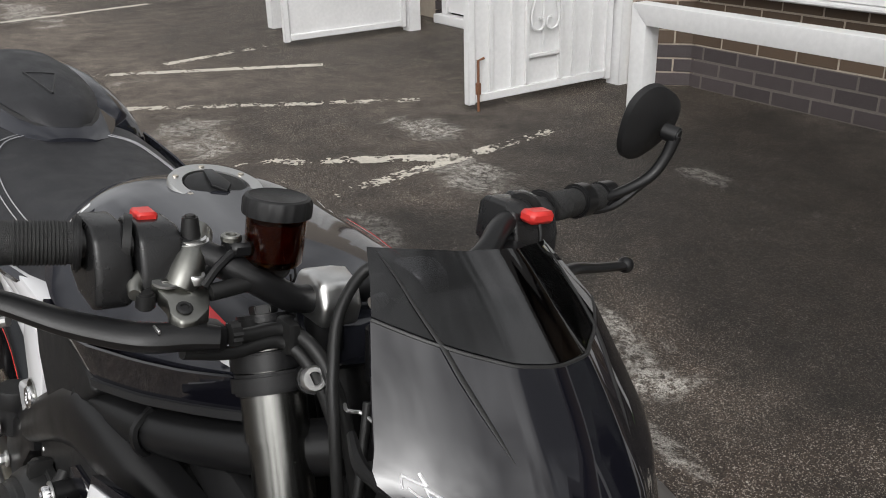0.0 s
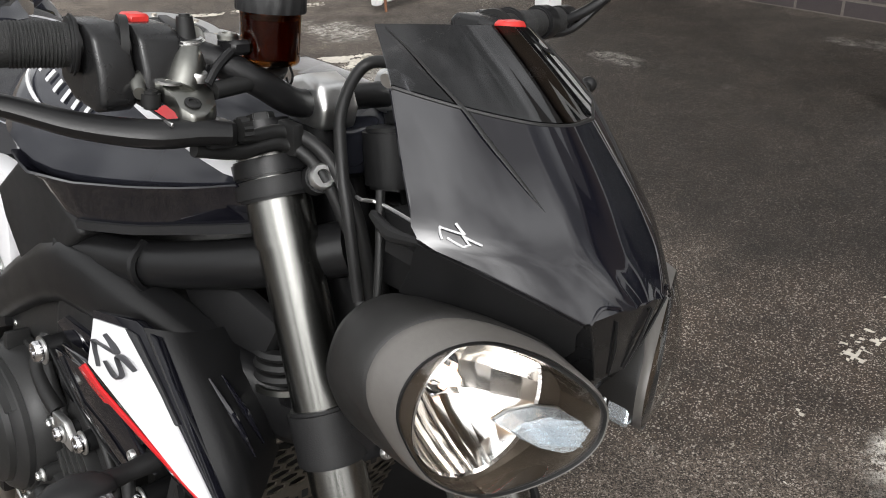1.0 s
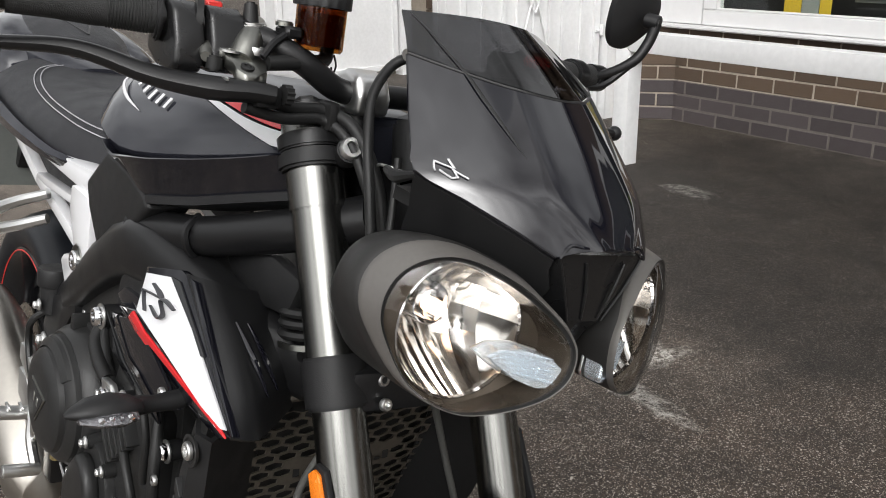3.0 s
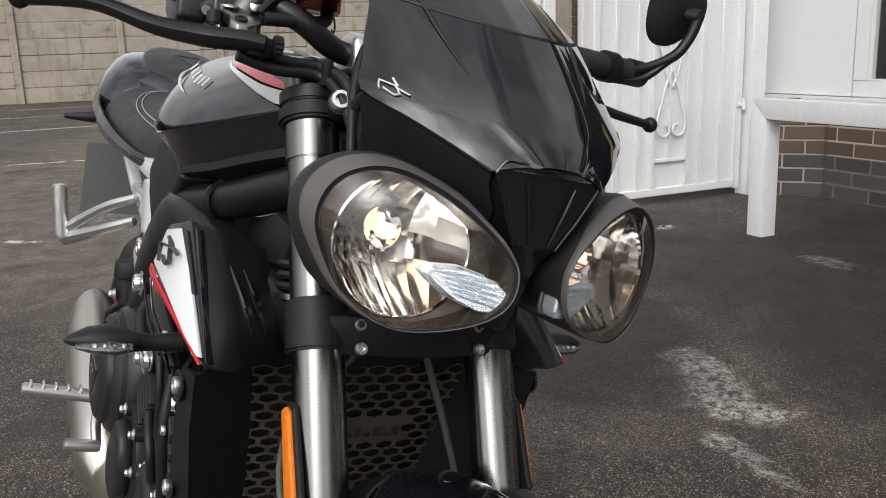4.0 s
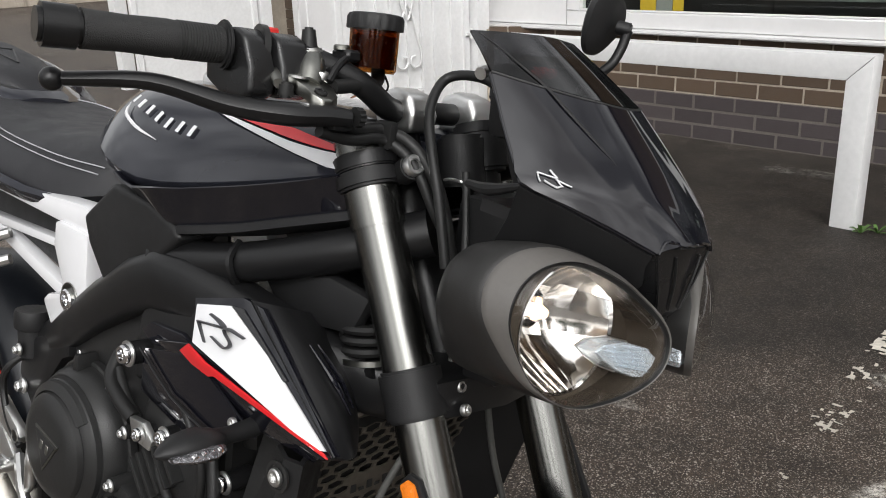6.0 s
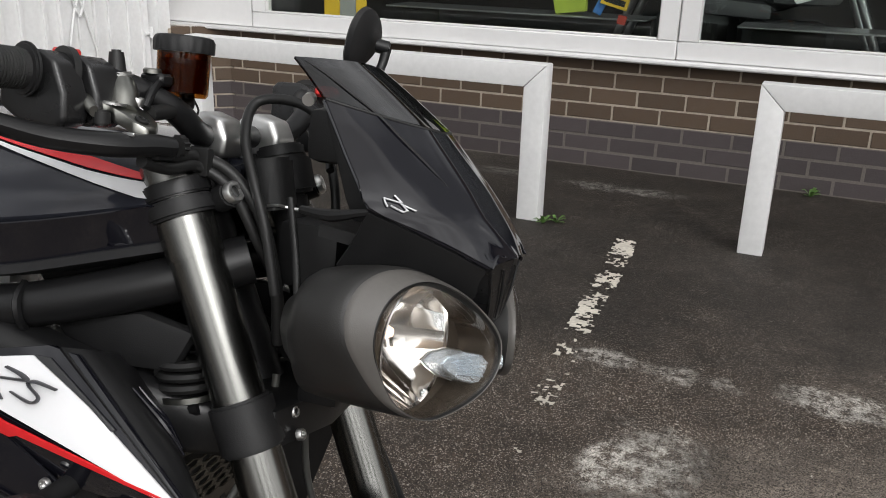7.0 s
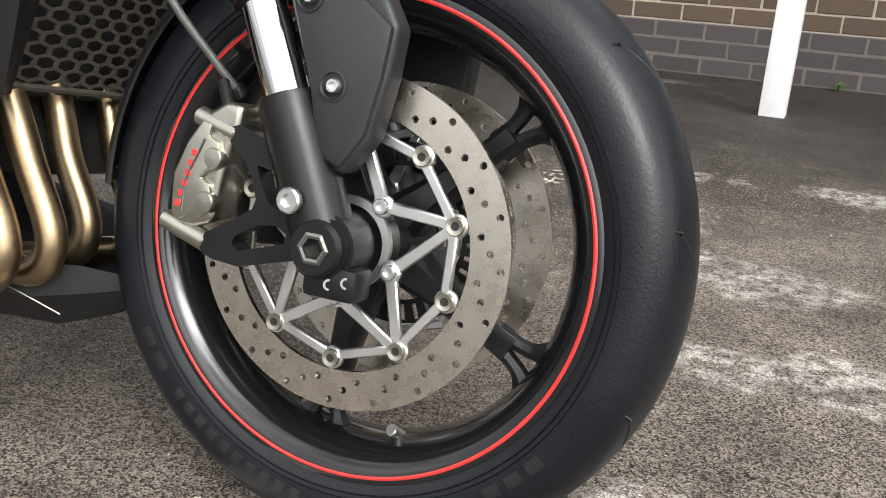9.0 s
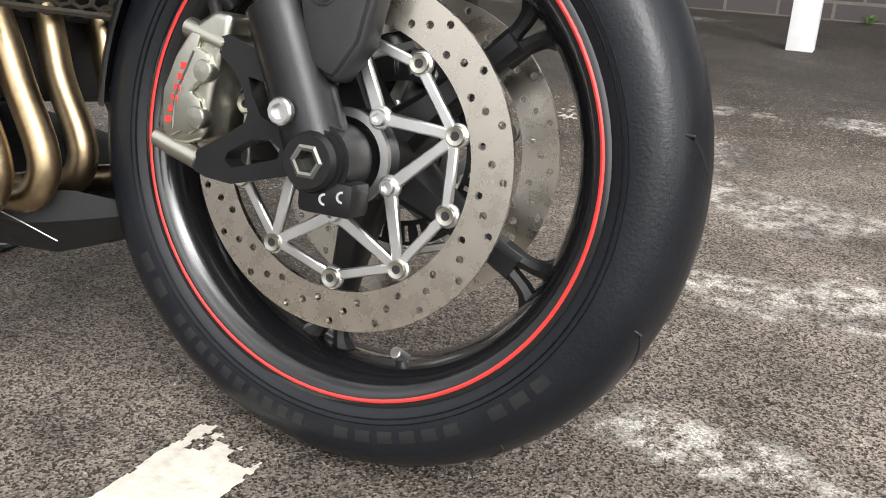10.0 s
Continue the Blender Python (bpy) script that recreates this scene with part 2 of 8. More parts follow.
CONCRETE = stained_concrete()
PANE = thin_glass("window_glass", (0.88, 0.92, 0.90))
# near black: the dimness of the unlit showroom is put into this colour
ROOM_GLOOM = mat("room_gloom", (0.03, 0.03, 0.032), 0.6, var=0.3, scale=3)
WEED = mat("weed_leaf", (0.065, 0.135, 0.026), 0.5, var=0.3, scale=30)
BARK = mat("bark", (0.09, 0.07, 0.05), 0.9, var=0.3, scale=8, bump=0.5, bscale=40)
LEAF = mat("foliage", (0.035, 0.055, 0.025), 0.6, var=0.4, scale=4)
YELLOW = mat("yellow_plastic", (0.75, 0.48, 0.03), 0.4, var=0.08, scale=10)
BLUE = mat("blue_card", (0.04, 0.16, 0.45), 0.5, var=0.1, scale=10)
GREY_METAL = mat("dull_silver", (0.45, 0.45, 0.46), 0.35, metal=1.0, var=0.1, scale=12)
RUST = mat("rusty_iron", (0.16, 0.07, 0.035), 0.85, var=0.4, scale=40, bump=0.3)
BLACK_BAR = mat("black_print", (0.015, 0.015, 0.015), 0.5)


# ---------- mesh helpers ----------
def part(name, bm, material, parent=None, label="", smooth=True, sharp=38.0):
    """Links a bmesh as one mesh object under a thing or a part."""
    me = bpy.data.meshes.new(name)
    bmesh.ops.recalc_face_normals(bm, faces=bm.faces)
    if smooth:
        for f in bm.faces:
            f.smooth = True
        lim = radians(sharp)
        for e in bm.edges:
            if len(e.link_faces) == 2 and e.calc_face_angle(0.0) > lim:
                e.smooth = False
    bm.to_mesh(me)
    bm.free()
    me.materials.append(material)
    ob = new(name, me)
    if parent is not None:
        ob.parent = parent
    if label:
        ob["label"] = label
    return ob


def box(x0, x1, y0, y1, z0, z1, bevel=0.004, bm=None, seg=1):
    b = bmesh.new()
    bmesh.ops.create_cube(b, size=1.0)
    for v in b.verts:
        v.co = Vector((x0 + (v.co.x + 0.5) * (x1 - x0), y0 + (v.co.y + 0.5) * (y1 - y0), z0 + (v.co.z + 0.5) * (z1 - z0)))
    if bevel:
        bmesh.ops.bevel(b, geom=b.edges[:], offset=bevel, segments=seg, profile=0.6, affect="EDGES")
    return joined(bm, b)


def joined(bm, b):
    """Adds bmesh b to bm, if there is one."""
    if bm is None:
        return b
    me = bpy.data.meshes.new("tmp")
    b.to_mesh(me)
    b.free()
    bm.from_mesh(me)
    bpy.data.meshes.remove(me)
    return bm


def moved(b, m):
    bmesh.ops.transform(b, matrix=m, verts=b.verts)
    return b


def spline(points, steps=6):
    """A smooth line through points (Catmull-Rom)."""
    p = [Vector(q) for q in points]
    p = [2 * p[0] - p[1]] + p + [2 * p[-1] - p[-2]]
    out = []
    for i in range(1, len(p) - 2):
        a, b, c, d = p[i - 1 : i + 3]
        for k in range(steps):
            t = k / steps
            out.append(0.5 * (2 * b + (c - a) * t + (2 * a - 5 * b + 4 * c - d) * t * t + (3 * b - a - 3 * c + d) * t**3))
    return out + [p[-2]]


def tube(points, radius, seg=12, steps=6, bm=None, flat=1.0, caps=True):
    """A round bar along a smooth line. radius: one number, or one for each point."""
    line = spline(points, steps) if steps > 1 else [Vector(q) for q in points]
    n = len(line)
    if isinstance(radius, (int, float)):
        rad = [radius] * n
    else:
        rad = [float(np.interp(i / (n - 1), np.linspace(0, 1, len(radius)), radius)) for i in range(n)]
    b = bmesh.new()
    t0 = (line[1] - line[0]).normalized()
    side = t0.orthogonal().normalized() if abs(t0.z) > 0.9 else t0.cross(Vector((0, 0, 1))).normalized()
    rings = []
    for i, p in enumerate(line):
        t = (line[min(i + 1, n - 1)] - line[max(i - 1, 0)]).normalized()
        side = (side - t * side.dot(t)).normalized()
        up = t.cross(side)
        rings.append([b.verts.new(p + rad[i] * (math.cos(a) * side + flat * math.sin(a) * up)) for a in (2 * math.pi * k / seg for k in range(seg))])
    for r, s in zip(rings, rings[1:]):
        for k in range(seg):
            b.faces.new((r[k], r[(k + 1) % seg], s[(k + 1) % seg], s[k]))
    if caps:
        b.faces.new(rings[0][::-1])
        b.faces.new(rings[-1])
    return joined(bm, b)


def rod(a, c, r, seg=16, bm=None, bevel=0.0, r2=None):
    """A straight round bar from a to c."""
    a, c = Vector(a), Vector(c)
    d = c - a
    b = bmesh.new()
    bmesh.ops.create_cone(b, cap_ends=True, segments=seg, radius1=r, radius2=r if r2 is None else r2, depth=d.length)
    if bevel:
        rim = [e for e in b.edges if len(e.link_faces) == 2 and e.calc_face_angle(0) > 0.8]
        bmesh.ops.bevel(b, geom=rim, offset=bevel, segments=2, affect="EDGES")
    m = Matrix.Translation((a + c) / 2) @ d.to_track_quat("Z", "Y").to_matrix().to_4x4()
    return joined(bm, moved(b, m))


def lathe(profile, seg=48, axis="y", bm=None, closed=False):
    """Turns a profile of (radius, along) round an axis through the origin."""
    b = bmesh.new()
    rings = []
    for r, h in profile:
        ring = []
        for k in range(seg):
            a = 2 * math.pi * k / seg
            u, v = r * math.cos(a), r * math.sin(a)
            ring.append(b.verts.new({"y": (u, h, v), "z": (u, v, h), "x": (h, u, v)}[axis]))
        rings.append(ring)
    pairs = list(zip(rings, rings[1:])) + ([(rings[-1], rings[0])] if closed else [])
    for r, s in pairs:
        for k in range(seg):
            b.faces.new((r[k], r[(k + 1) % seg], s[(k + 1) % seg], s[k]))
    if not closed:
        for ring in (rings[0], rings[-1]):
            if profile[0 if ring is rings[0] else -1][0] > 1e-5:
                b.faces.new(ring)
    bmesh.ops.remove_doubles(b, verts=b.verts, dist=1e-6)
    return joined(bm, b)


def slab(outline, lo, hi, plane="xz", bevel=0.003, bm=None, seg=2):
    """An outline of 2D points in a plane, given thickness from lo to hi along the third axis."""
    b = bmesh.new()
    put = {"xz": lambda u, v, w: (u, w, v), "xy": lambda u, v, w: (u, v, w), "yz": lambda u, v, w: (w, u, v)}[plane]
    f = b.faces.new([b.verts.new(put(u, v, lo)) for u, v in outline])
    ex = bmesh.ops.extrude_face_region(b, geom=[f])
    shift = Vector(put(0, 0, hi)) - Vector(put(0, 0, lo))
    bmesh.ops.translate(b, vec=shift, verts=[g for g in ex["geom"] if isinstance(g, bmesh.types.BMVert)])
    bmesh.ops.recalc_face_normals(b, faces=b.faces)
    if bevel:
        rim = [e for e in b.edges if len(e.link_faces) == 2 and e.calc_face_angle(0) > 0.6]
        bmesh.ops.bevel(b, geom=rim, offset=bevel, segments=seg, profile=0.6, affect="EDGES", clamp_overlap=True)
    return joined(bm, b)


def loft(loops, caps=True, bm=None, closed=True):
    """Skins equal-length loops of points."""
    b = bmesh.new()
    rows = [[b.verts.new(p) for p in loop] for loop in loops]
    n = len(rows[0])
    for r, s in zip(rows, rows[1:]):
        for k in range(n if closed else n - 1):
            b.faces.new((r[k], r[(k + 1) % n], s[(k + 1) % n], s[k]))
    if caps and closed:
        b.faces.new(rows[0])
        b.faces.new(rows[-1])
    return joined(bm, b)


def shell(loops, thick, bm=None):
    """An open skin of rows of points, with thickness."""
    b = loft(loops, caps=False, closed=False)
    bmesh.ops.recalc_face_normals(b, faces=b.faces)
    bmesh.ops.solidify(b, geom=b.faces[:], thickness=thick)
    return joined(bm, b)


def facet(points, thick, bm=None, bevel=0.0012):
    """A flat or gently folded plate through 3D corner points, given thickness behind its face."""
    b = bmesh.new()
    f = b.faces.new([b.verts.new(p) for p in points])
    f.normal_update()
    back = f.normal * -thick
    ex = bmesh.ops.extrude_face_region(b, geom=[f])
    bmesh.ops.translate(b, vec=back, verts=[g for g in ex["geom"] if isinstance(g, bmesh.types.BMVert)])
    bmesh.ops.recalc_face_normals(b, faces=b.faces)
    if bevel:
        rim = [e for e in b.edges if len(e.link_faces) == 2 and e.calc_face_angle(0) > 0.6]
        bmesh.ops.bevel(b, geom=rim, offset=bevel, segments=2, profile=0.6, affect="EDGES", clamp_overlap=True)
    return joined(bm, b)


def empty(name, m=None):
    ob = new(name)
    ob.empty_display_size = 0.1
    if m is not None:
        ob.matrix_world = m
    return ob


# ---------- ground ----------
bm = bmesh.new()
bmesh.ops.create_grid(bm, x_segments=2, y_segments=2, size=300.0)
tagged(part("ground", bm, ASPHALT, smooth=False), "damp dark worn tarmac car park with pale lichen stains", "ground", kind="structure")


def worn_line(p0, p1, width, wear, seed, cell=0.011):
    """A painted bay line whose surface has flaked away: cells of paint, 3 mm thick."""
    a, c = Vector((*p0, 0)), Vector((*p1, 0))
    d = c - a
    u = d.normalized()
    v = Vector((-u.y, u.x, 0))
    nx, ny = max(2, int(d.length / cell)), max(2, int(width / cell))
    b = bmesh.new()
    grid = {}

    def vert(i, j):
        if (i, j) not in grid:
            p = a + u * (i * d.length / nx) + v * ((j / ny - 0.5) * width)
            wob = noise.noise_vector(p * (0.43 / cell) + Vector((seed, 0, 0))) * cell * 0.85
            grid[i, j] = b.verts.new((p.x + wob.x, p.y + wob.y, 0.0035))
        return grid[i, j]

    for i in range(nx):
        along = i / nx
        lim = float(np.interp(along, np.linspace(0, 1, len(wear)), wear))
        for j in range(ny):
            p = a + u * ((i + 0.5) * d.length / nx) + v * (((j + 0.5) / ny - 0.5) * width)
            edge = 0.10 if j in (0, ny - 1) or i in (0, nx - 1) else 0.0
            k = 0.5 + 0.33 * noise.noise(p * 9 + Vector((seed, 3, 0))) + 0.26 * noise.noise(p * 34 + Vector((0, seed, 5))) + 0.20 * noise.noise(p * 88 + Vector((seed, seed, 1)))
            if k > lim + edge:
                b.faces.new((vert(i, j), vert(i + 1, j), vert(i + 1, j + 1), vert(i, j + 1)))
    if not b.faces:
        b.free()
        return
    ob = part("bay_line", b, PAINT_WHITE, smooth=False)
    tagged(ob, "flaking white painted parking bay line on tarmac", "road marking", group="painted bay lines", kind="structure")


worn_line((-6.54, 1.50), (-5.76, 3.03), 0.10, (0.52, 0.34, 0.26, 0.36), 1)
worn_line((-6.56, 2.10), (-6.75, 3.10), 0.10, (0.3, 0.5, 0.6), 2)
worn_line((-5.42, 1.40), (-4.40, 3.02), 0.10, (0.34, 0.58, 0.42, 0.54, 0.48), 3)
worn_line((-3.95, 1.55), (-3.30, 2.55), 0.115, (0.66, 0.56, 0.42, 0.36), 4)
worn_line((-3.19, 1.78), (-3.37, 3.22), 0.10, (0.64, 0.46, 0.50, 0.60), 5)
worn_line((-0.62, 3.33), (-0.50, 1.55), 0.095, (0.44, 0.49, 0.56, 0.69, 0.80), 6, 0.009)
worn_line((-0.315, 0.352), (-0.33, 0.02), 0.100, (0.85, 0.50, 0.30, 0.16, 0.12, 0.12, 0.34, 0.08, 0.05), 7, 0.0032)
worn_line((-9.7, 1.30), (-9.98, 3.0), 0.10, (0.1, 0.1), 8, 0.03)
worn_line((-9.3, -0.30), (-9.2, 0.46), 0.09, (0.4, 0.3, 0.5), 12, 0.02)
worn_line((-5.07, -0.16), (-4.93, 0.02), 0.07, (0.3, 0.5), 13, 0.012)
worn_line((-14.0, -1.5), (-14.3, 1.5), 0.12, (0.3, 0.2), 9, 0.04)
worn_line((-17.5, -1.5), (-17.8, 1.6), 0.12, (0.4, 0.5), 10, 0.04)
worn_line((-20.5, -0.5), (-20.8, 2.2), 0.12, (0.3, 0.5), 11, 0.04)

# ---------- brick plinth with windows ----------
WALL_Y, CH, BL = 4.56, 0.0895, 0.262
tagged(part("wall_north", box(-3.58, 3.2, WALL_Y + 0.004, WALL_Y + 0.22, 0.0, 0.625, 0), MORTAR, smooth=False),
       "mortar joints of a brown and blue brick plinth wall", "wall", kind="structure")
wall_north = bpy.data.objects["wall_north"]
MORTAR_DARK = mat("damp_mortar", (0.120, 0.106, 0.094), 0.9, var=0.3, scale=14, bump=0.4, bscale=150)
part("damp_course", box(-3.575, 3.19, WALL_Y + 0.0015, WALL_Y + 0.10, 0.0, 3 * CH - 0.004, 0), MORTAR_DARK, wall_north, "dark damp mortar of the lowest courses", smooth=False)


def brick_mesh(name, length, material):
    me = bpy.data.meshes.new(name)
    b = box(0, length - 0.011, 0, 0.03, 0, CH - 0.011, 0.003)
    b.to_mesh(me)
    b.free()
    me.materials.append(material)
    return me


FULL = {k: brick_mesh("brick", BL, m) for k, m in ((0, BRICK), (1, BRICK_BLUE))}
HALF = {k: brick_mesh("brick", BL / 2, m) for k, m in ((0, BRICK), (1, BRICK_BLUE))}


def brick_row(parent, start, end, z, blue, offset, origin, turn):
    """Lays one course from start to end along a wall, as separate bricks."""
    x = start - (BL / 2 if offset else 0)
    while x < end - 0.02:
        me, xx = FULL[blue], x
        if x < start - 0.01:
            me, xx = HALF[blue], start
        if x + BL > end + 0.02:
            me = HALF[blue]
        ob = new("brick", me)
        ob.parent = parent
        jit = random.uniform(-0.0015, 0.0015)
        ob.matrix_basis = origin @ pose(xx + random.uniform(-0.001, 0.001), jit, z + random.uniform(-0.001, 0.001), 0, 0, 0) if turn is None else origin @ pose(xx, jit, z)
        x += BL


for row in range(7):
    brick_row(wall_north, -3.711, 3.1, row * CH + 0.004, 1 if row < 3 else 0, (row + 1) % 2, pose(0.075, WALL_Y, 0), None)

# splayed return beside the gate
SPLAY = pose(-3.592, WALL_Y + 0.012, 0, 0, 0, 222)
sp = part("wall_splay", box(0.0, 0.40, -0.2, -0.008, 0.0, 0.605, 0), MORTAR, smooth=False)
sp.matrix_world = SPLAY
tagged(sp, "short brick return wall beside the white gate", "wall", kind="structure")
for row in range(7):
    brick_row(sp, 0.0, 0.39, row * CH + 0.004, 1 if row < 3 else 0, row % 2, pose(0, -0.03, 0), True)


def frame_bar(x0, x1, z0, z1, y0, y1, bevel=0.006):
    return box(x0, x1, y0, y1, z0, z1, bevel)


def showroom_window(name, x0, x1, z0=0.635, z1=2.3):
    """A white plastic window: outer frame of four bars, pane set back."""
    w = part(name, frame_bar(x0, x1, z0, z0 + 0.095, 4.50, 4.57), UPVC)
    tagged(w, "white plastic framed showroom window with a dark interior", "window", kind="structure")
    for n, a in (("window_frame", (x0, x0 + 0.105, z0 + 0.0955, z1 - 0.0955)), ("window_frame", (x1 - 0.105, x1, z0 + 0.0955, z1 - 0.0955)), ("window_frame", (x0, x1, z1 - 0.095, z1))):
        part(n, frame_bar(*a, 4.50, 4.57), UPVC, w)
    g = part("pane", box(x0 + 0.10, x1 - 0.10, 4.53, 4.536, z0 + 0.09, z1 - 0.09, 0), PANE, w)
    g.visible_shadow = False
    part("glazing_bead", frame_bar(x0 + 0.104, x1 - 0.104, z0 + 0.096, z0 + 0.108, 4.515, 4.53, 0.003), UPVC, w)


showroom_window("window_1", -3.37, -0.7015)
showroom_window("window_2", -0.6985, 2.0)
showroom_window("window_3", 2.003, 3.18)
tagged(part("window_sill", box(-4.16, 3.2, 4.46, 4.62, 0.606, 0.633, 0.008), UPVC), "long white plastic window sill above brickwork", "sill", kind="structure")
tagged(part("white_panel", box(-4.13, -3.375, 4.505, 4.56, 0.637, 2.3, 0.004), UPVC), "plain white plastic cladding panel beside the window", "panel", kind="structure")
tagged(part("wall_upper", box(-4.16, 3.2, 4.50, 4.72, 2.302, 2.95, 0), BRICK, smooth=False), "brown brick wall above the windows", "wall", kind="structure")
tagged(part("wall_plain", box(3.2, 16.0, 4.50, 4.72, 0, 2.95, 0), BRICK, smooth=False), "plain brown brick wall carrying the building on", "wall", kind="structure")
tagged(part("wall_east", box(3.2, 3.4, 4.722, 9.0, 0, 2.95, 0), BRICK, smooth=False), "brown brick end wall", "wall", kind="structure")
# inner walls, floor and ceiling carry the room's shade in their colour
tagged(part("wall_back", box(-4.2, 3.2, 9.0, 9.2, 0, 2.95, 0), ROOM_GLOOM, smooth=False), "rear wall of the showroom, coloured dark for the unlit room", "wall", kind="structure")
tagged(part("wall_west", box(-4.3, -4.1, 4.8, 9.0, 0, 2.95, 0), ROOM_GLOOM, smooth=False), "side wall of the showroom", "wall", kind="structure")
tagged(part("floor", box(-4.2, 3.2, 4.76, 9.0, 0.0, 0.05, 0), ROOM_GLOOM, smooth=False), "showroom floor, coloured dark for the unlit room", "floor", kind="structure")
tagged(part("ceiling", box(-4.1, 3.2, 4.722, 9.0, 2.78, 2.90, 0), ROOM_GLOOM, smooth=False), "showroom ceiling, coloured dark for the unlit room", "ceiling", kind="structure")
TILES = mat("dark_roof_tiles", (0.045, 0.040, 0.038), 0.75, var=0.4, scale=3, bump=0.6, bscale=7)
tagged(part("roof", slab([(4.25, 2.96), (7.0, 4.7), (9.7, 2.96), (9.6, 2.955), (7.0, 4.55), (4.4, 2.952)], -4.5, 16.3, "yz", 0.01), TILES, smooth=False), "dark tiled pitched roof of the showroom", "roof", kind="structure")


# ---------- white barriers in front of the windows ----------
def barrier(x0, x1, y=3.40):
    e = empty("barrier", pose(x0, y, 0))
    w = x1 - x0
    r = part("rail", slab([(0, 0.70), (w, 0.70), (w - 0.1, 0.60), (0.1, 0.60)], 0, 0.10, "xz", 0.006), GATE_WHITE, e)
    for a, c in ((0, 0.10), (w, w - 0.10)):
        part("post", slab([(a, -0.02), (a, 0.6985), (c, 0.5985), (c, -0.02)], 0.001, 0.099, "xz", 0.006), GATE_WHITE, e)
    tagged(e, "white painted steel barrier of two posts and a rail", "barrier", group="white barriers before the windows")


barrier(-3.01, -1.055)
barrier(-0.18, 1.80)


# ---------- gates ----------
def scroll(cx, cz, flip, rail_y):
    """One wrought scroll of the gate's ornament: a curl on a long stem."""
    pts = [(cx + flip * 0.004, rail_y, cz + 0.42)]
    pts += [(cx + flip * (0.02 + 0.085 * (k / 4)), rail_y, cz + 0.40 - 0.28 * (k / 4) ** 1.1) for k in range(1, 5)]
    c = Vector((cx + flip * 0.052, rail_y, cz + 0.07))
    pts += [(c.x + flip * r * math.cos(a), rail_y, c.z + r * math.sin(a)) for r, a in ((0.052, 0.0), (0.052, -0.8), (0.050, -1.7), (0.045, -2.6), (0.035, -3.6), (0.02, -4.6))]
    return pts


def gate(name, m, length, height, plain):
    """A steel leaf: frame, sheet and, on the ornate one, ribs and scrolls. Built along x from its hinge."""
    e = empty(name, m)
    for z0, z1 in ((0.05, 0.10), (height - 0.05, height)):
        part("frame_rail", box(0.0505, length - 0.0505, -0.025, 0.025, z0, z1, 0.005), GATE_WHITE, e)
    for x0 in (0, length - 0.05):
        part("frame_stile", box(x0, x0 + 0.05, -0.025, 0.025, 0.04, height, 0.005), GATE_WHITE, e)
    part("sheet", box(0.049, length - 0.049, -0.004, 0.004, 0.098, height - 0.049, 0), GATE_WHITE, e)
    if not plain:
        for x0 in np.arange(0.16, length - 0.1, 0.16):
            if abs(x0 - 0.5 * length) > 0.14:
                part("rib", box(x0 - 0.014, x0 + 0.014, 0.004, 0.022, 0.102, height - 0.052, 0.004), GATE_WHITE, e)
        cx = 0.5 * length
        for x0 in (cx - 0.13, cx + 0.13):
            part("panel_bar", box(x0 - 0.011, x0 + 0.011, 0.005, 0.030, 0.103, height - 0.053, 0.003), GATE_WHITE, e)
        for z0 in (0.26, 1.02):
            part("panel_bar", box(cx - 0.118, cx + 0.118, 0.006, 0.029, z0, z0 + 0.022, 0.003), GATE_WHITE, e)
        part("centre_bar", box(cx - 0.007, cx + 0.007, 0.006, 0.024, 0.285, 1.015, 0.002), GATE_WHITE, e)
        for zz in (0.40, 0.72):
            for flip in (1, -1):
                pts = scroll(cx, zz, flip, 0.03)
                if zz > 0.6:
                    pts = [(x, y, 2 * 0.93 - z) for x, y, z in pts]
                part("scroll", tube(pts, 0.0075, 8, 4), GATE_WHITE, e)
        part("bolt_guide", box(length - 0.075, length - 0.045, 0.026, 0.045, 0.10, 0.17, 0.003), RUST, e)
        part("drop_bolt", tube([(length - 0.06, 0.036, 0.0), (length - 0.06, 0.036, 0.30), (length - 0.10, 0.04, 0.31)], 0.008, 8, 1), RUST, e)
        for zz in (0.55, 1.4):
            part("hinge", rod((0.0, 0.04, zz), (0.0, 0.04, zz + 0.07), 0.014), GATE_WHITE, e)
            part("hinge_arm", box(-0.06, 0.05, 0.026, 0.04, zz + 0.02, zz + 0.04, 0.003), GATE_WHITE, e)
    return e


g1 = gate("ornate_gate", pose(-3.99, 4.22, 0, 0, 0, -90), 1.13, 1.85, False)
tagged(g1, "open white steel gate with wrought scroll ornament", "gate", group="pair of yard gates")
g2 = gate("plain_gate", pose(-6.58, 4.26, 0, 0, 0, -90), 1.16, 1.85, True)
tagged(g2, "open plain white sheet steel gate", "gate", group="pair of yard gates")
for x0, y0, h in ((-4.03, 4.24, 2.0), (-6.66, 4.28, 2.0), (-7.62, 3.40, 2.0)):
    tagged(part("gate_post", box(x0, x0 + 0.12, y0, y0 + 0.12, -0.02, h, 0.006), GATE_WHITE), "square white painted steel gate post", "post", group="gate posts")

# wall and window seen through the gateway
tagged(part("wall_gateway", box(-8.6, -4.2, 4.85, 5.05, 0, 3.2, 0), MORTAR, smooth=False), "brick wall behind the open gateway", "wall", kind="structure")
gw = bpy.data.objects["wall_gateway"]
for row in range(20):
    brick_row(gw, -6.95, -4.3, row * CH + 0.004, 1 if row < 3 else 0, row % 2, pose(0, 4.822, 0), None)


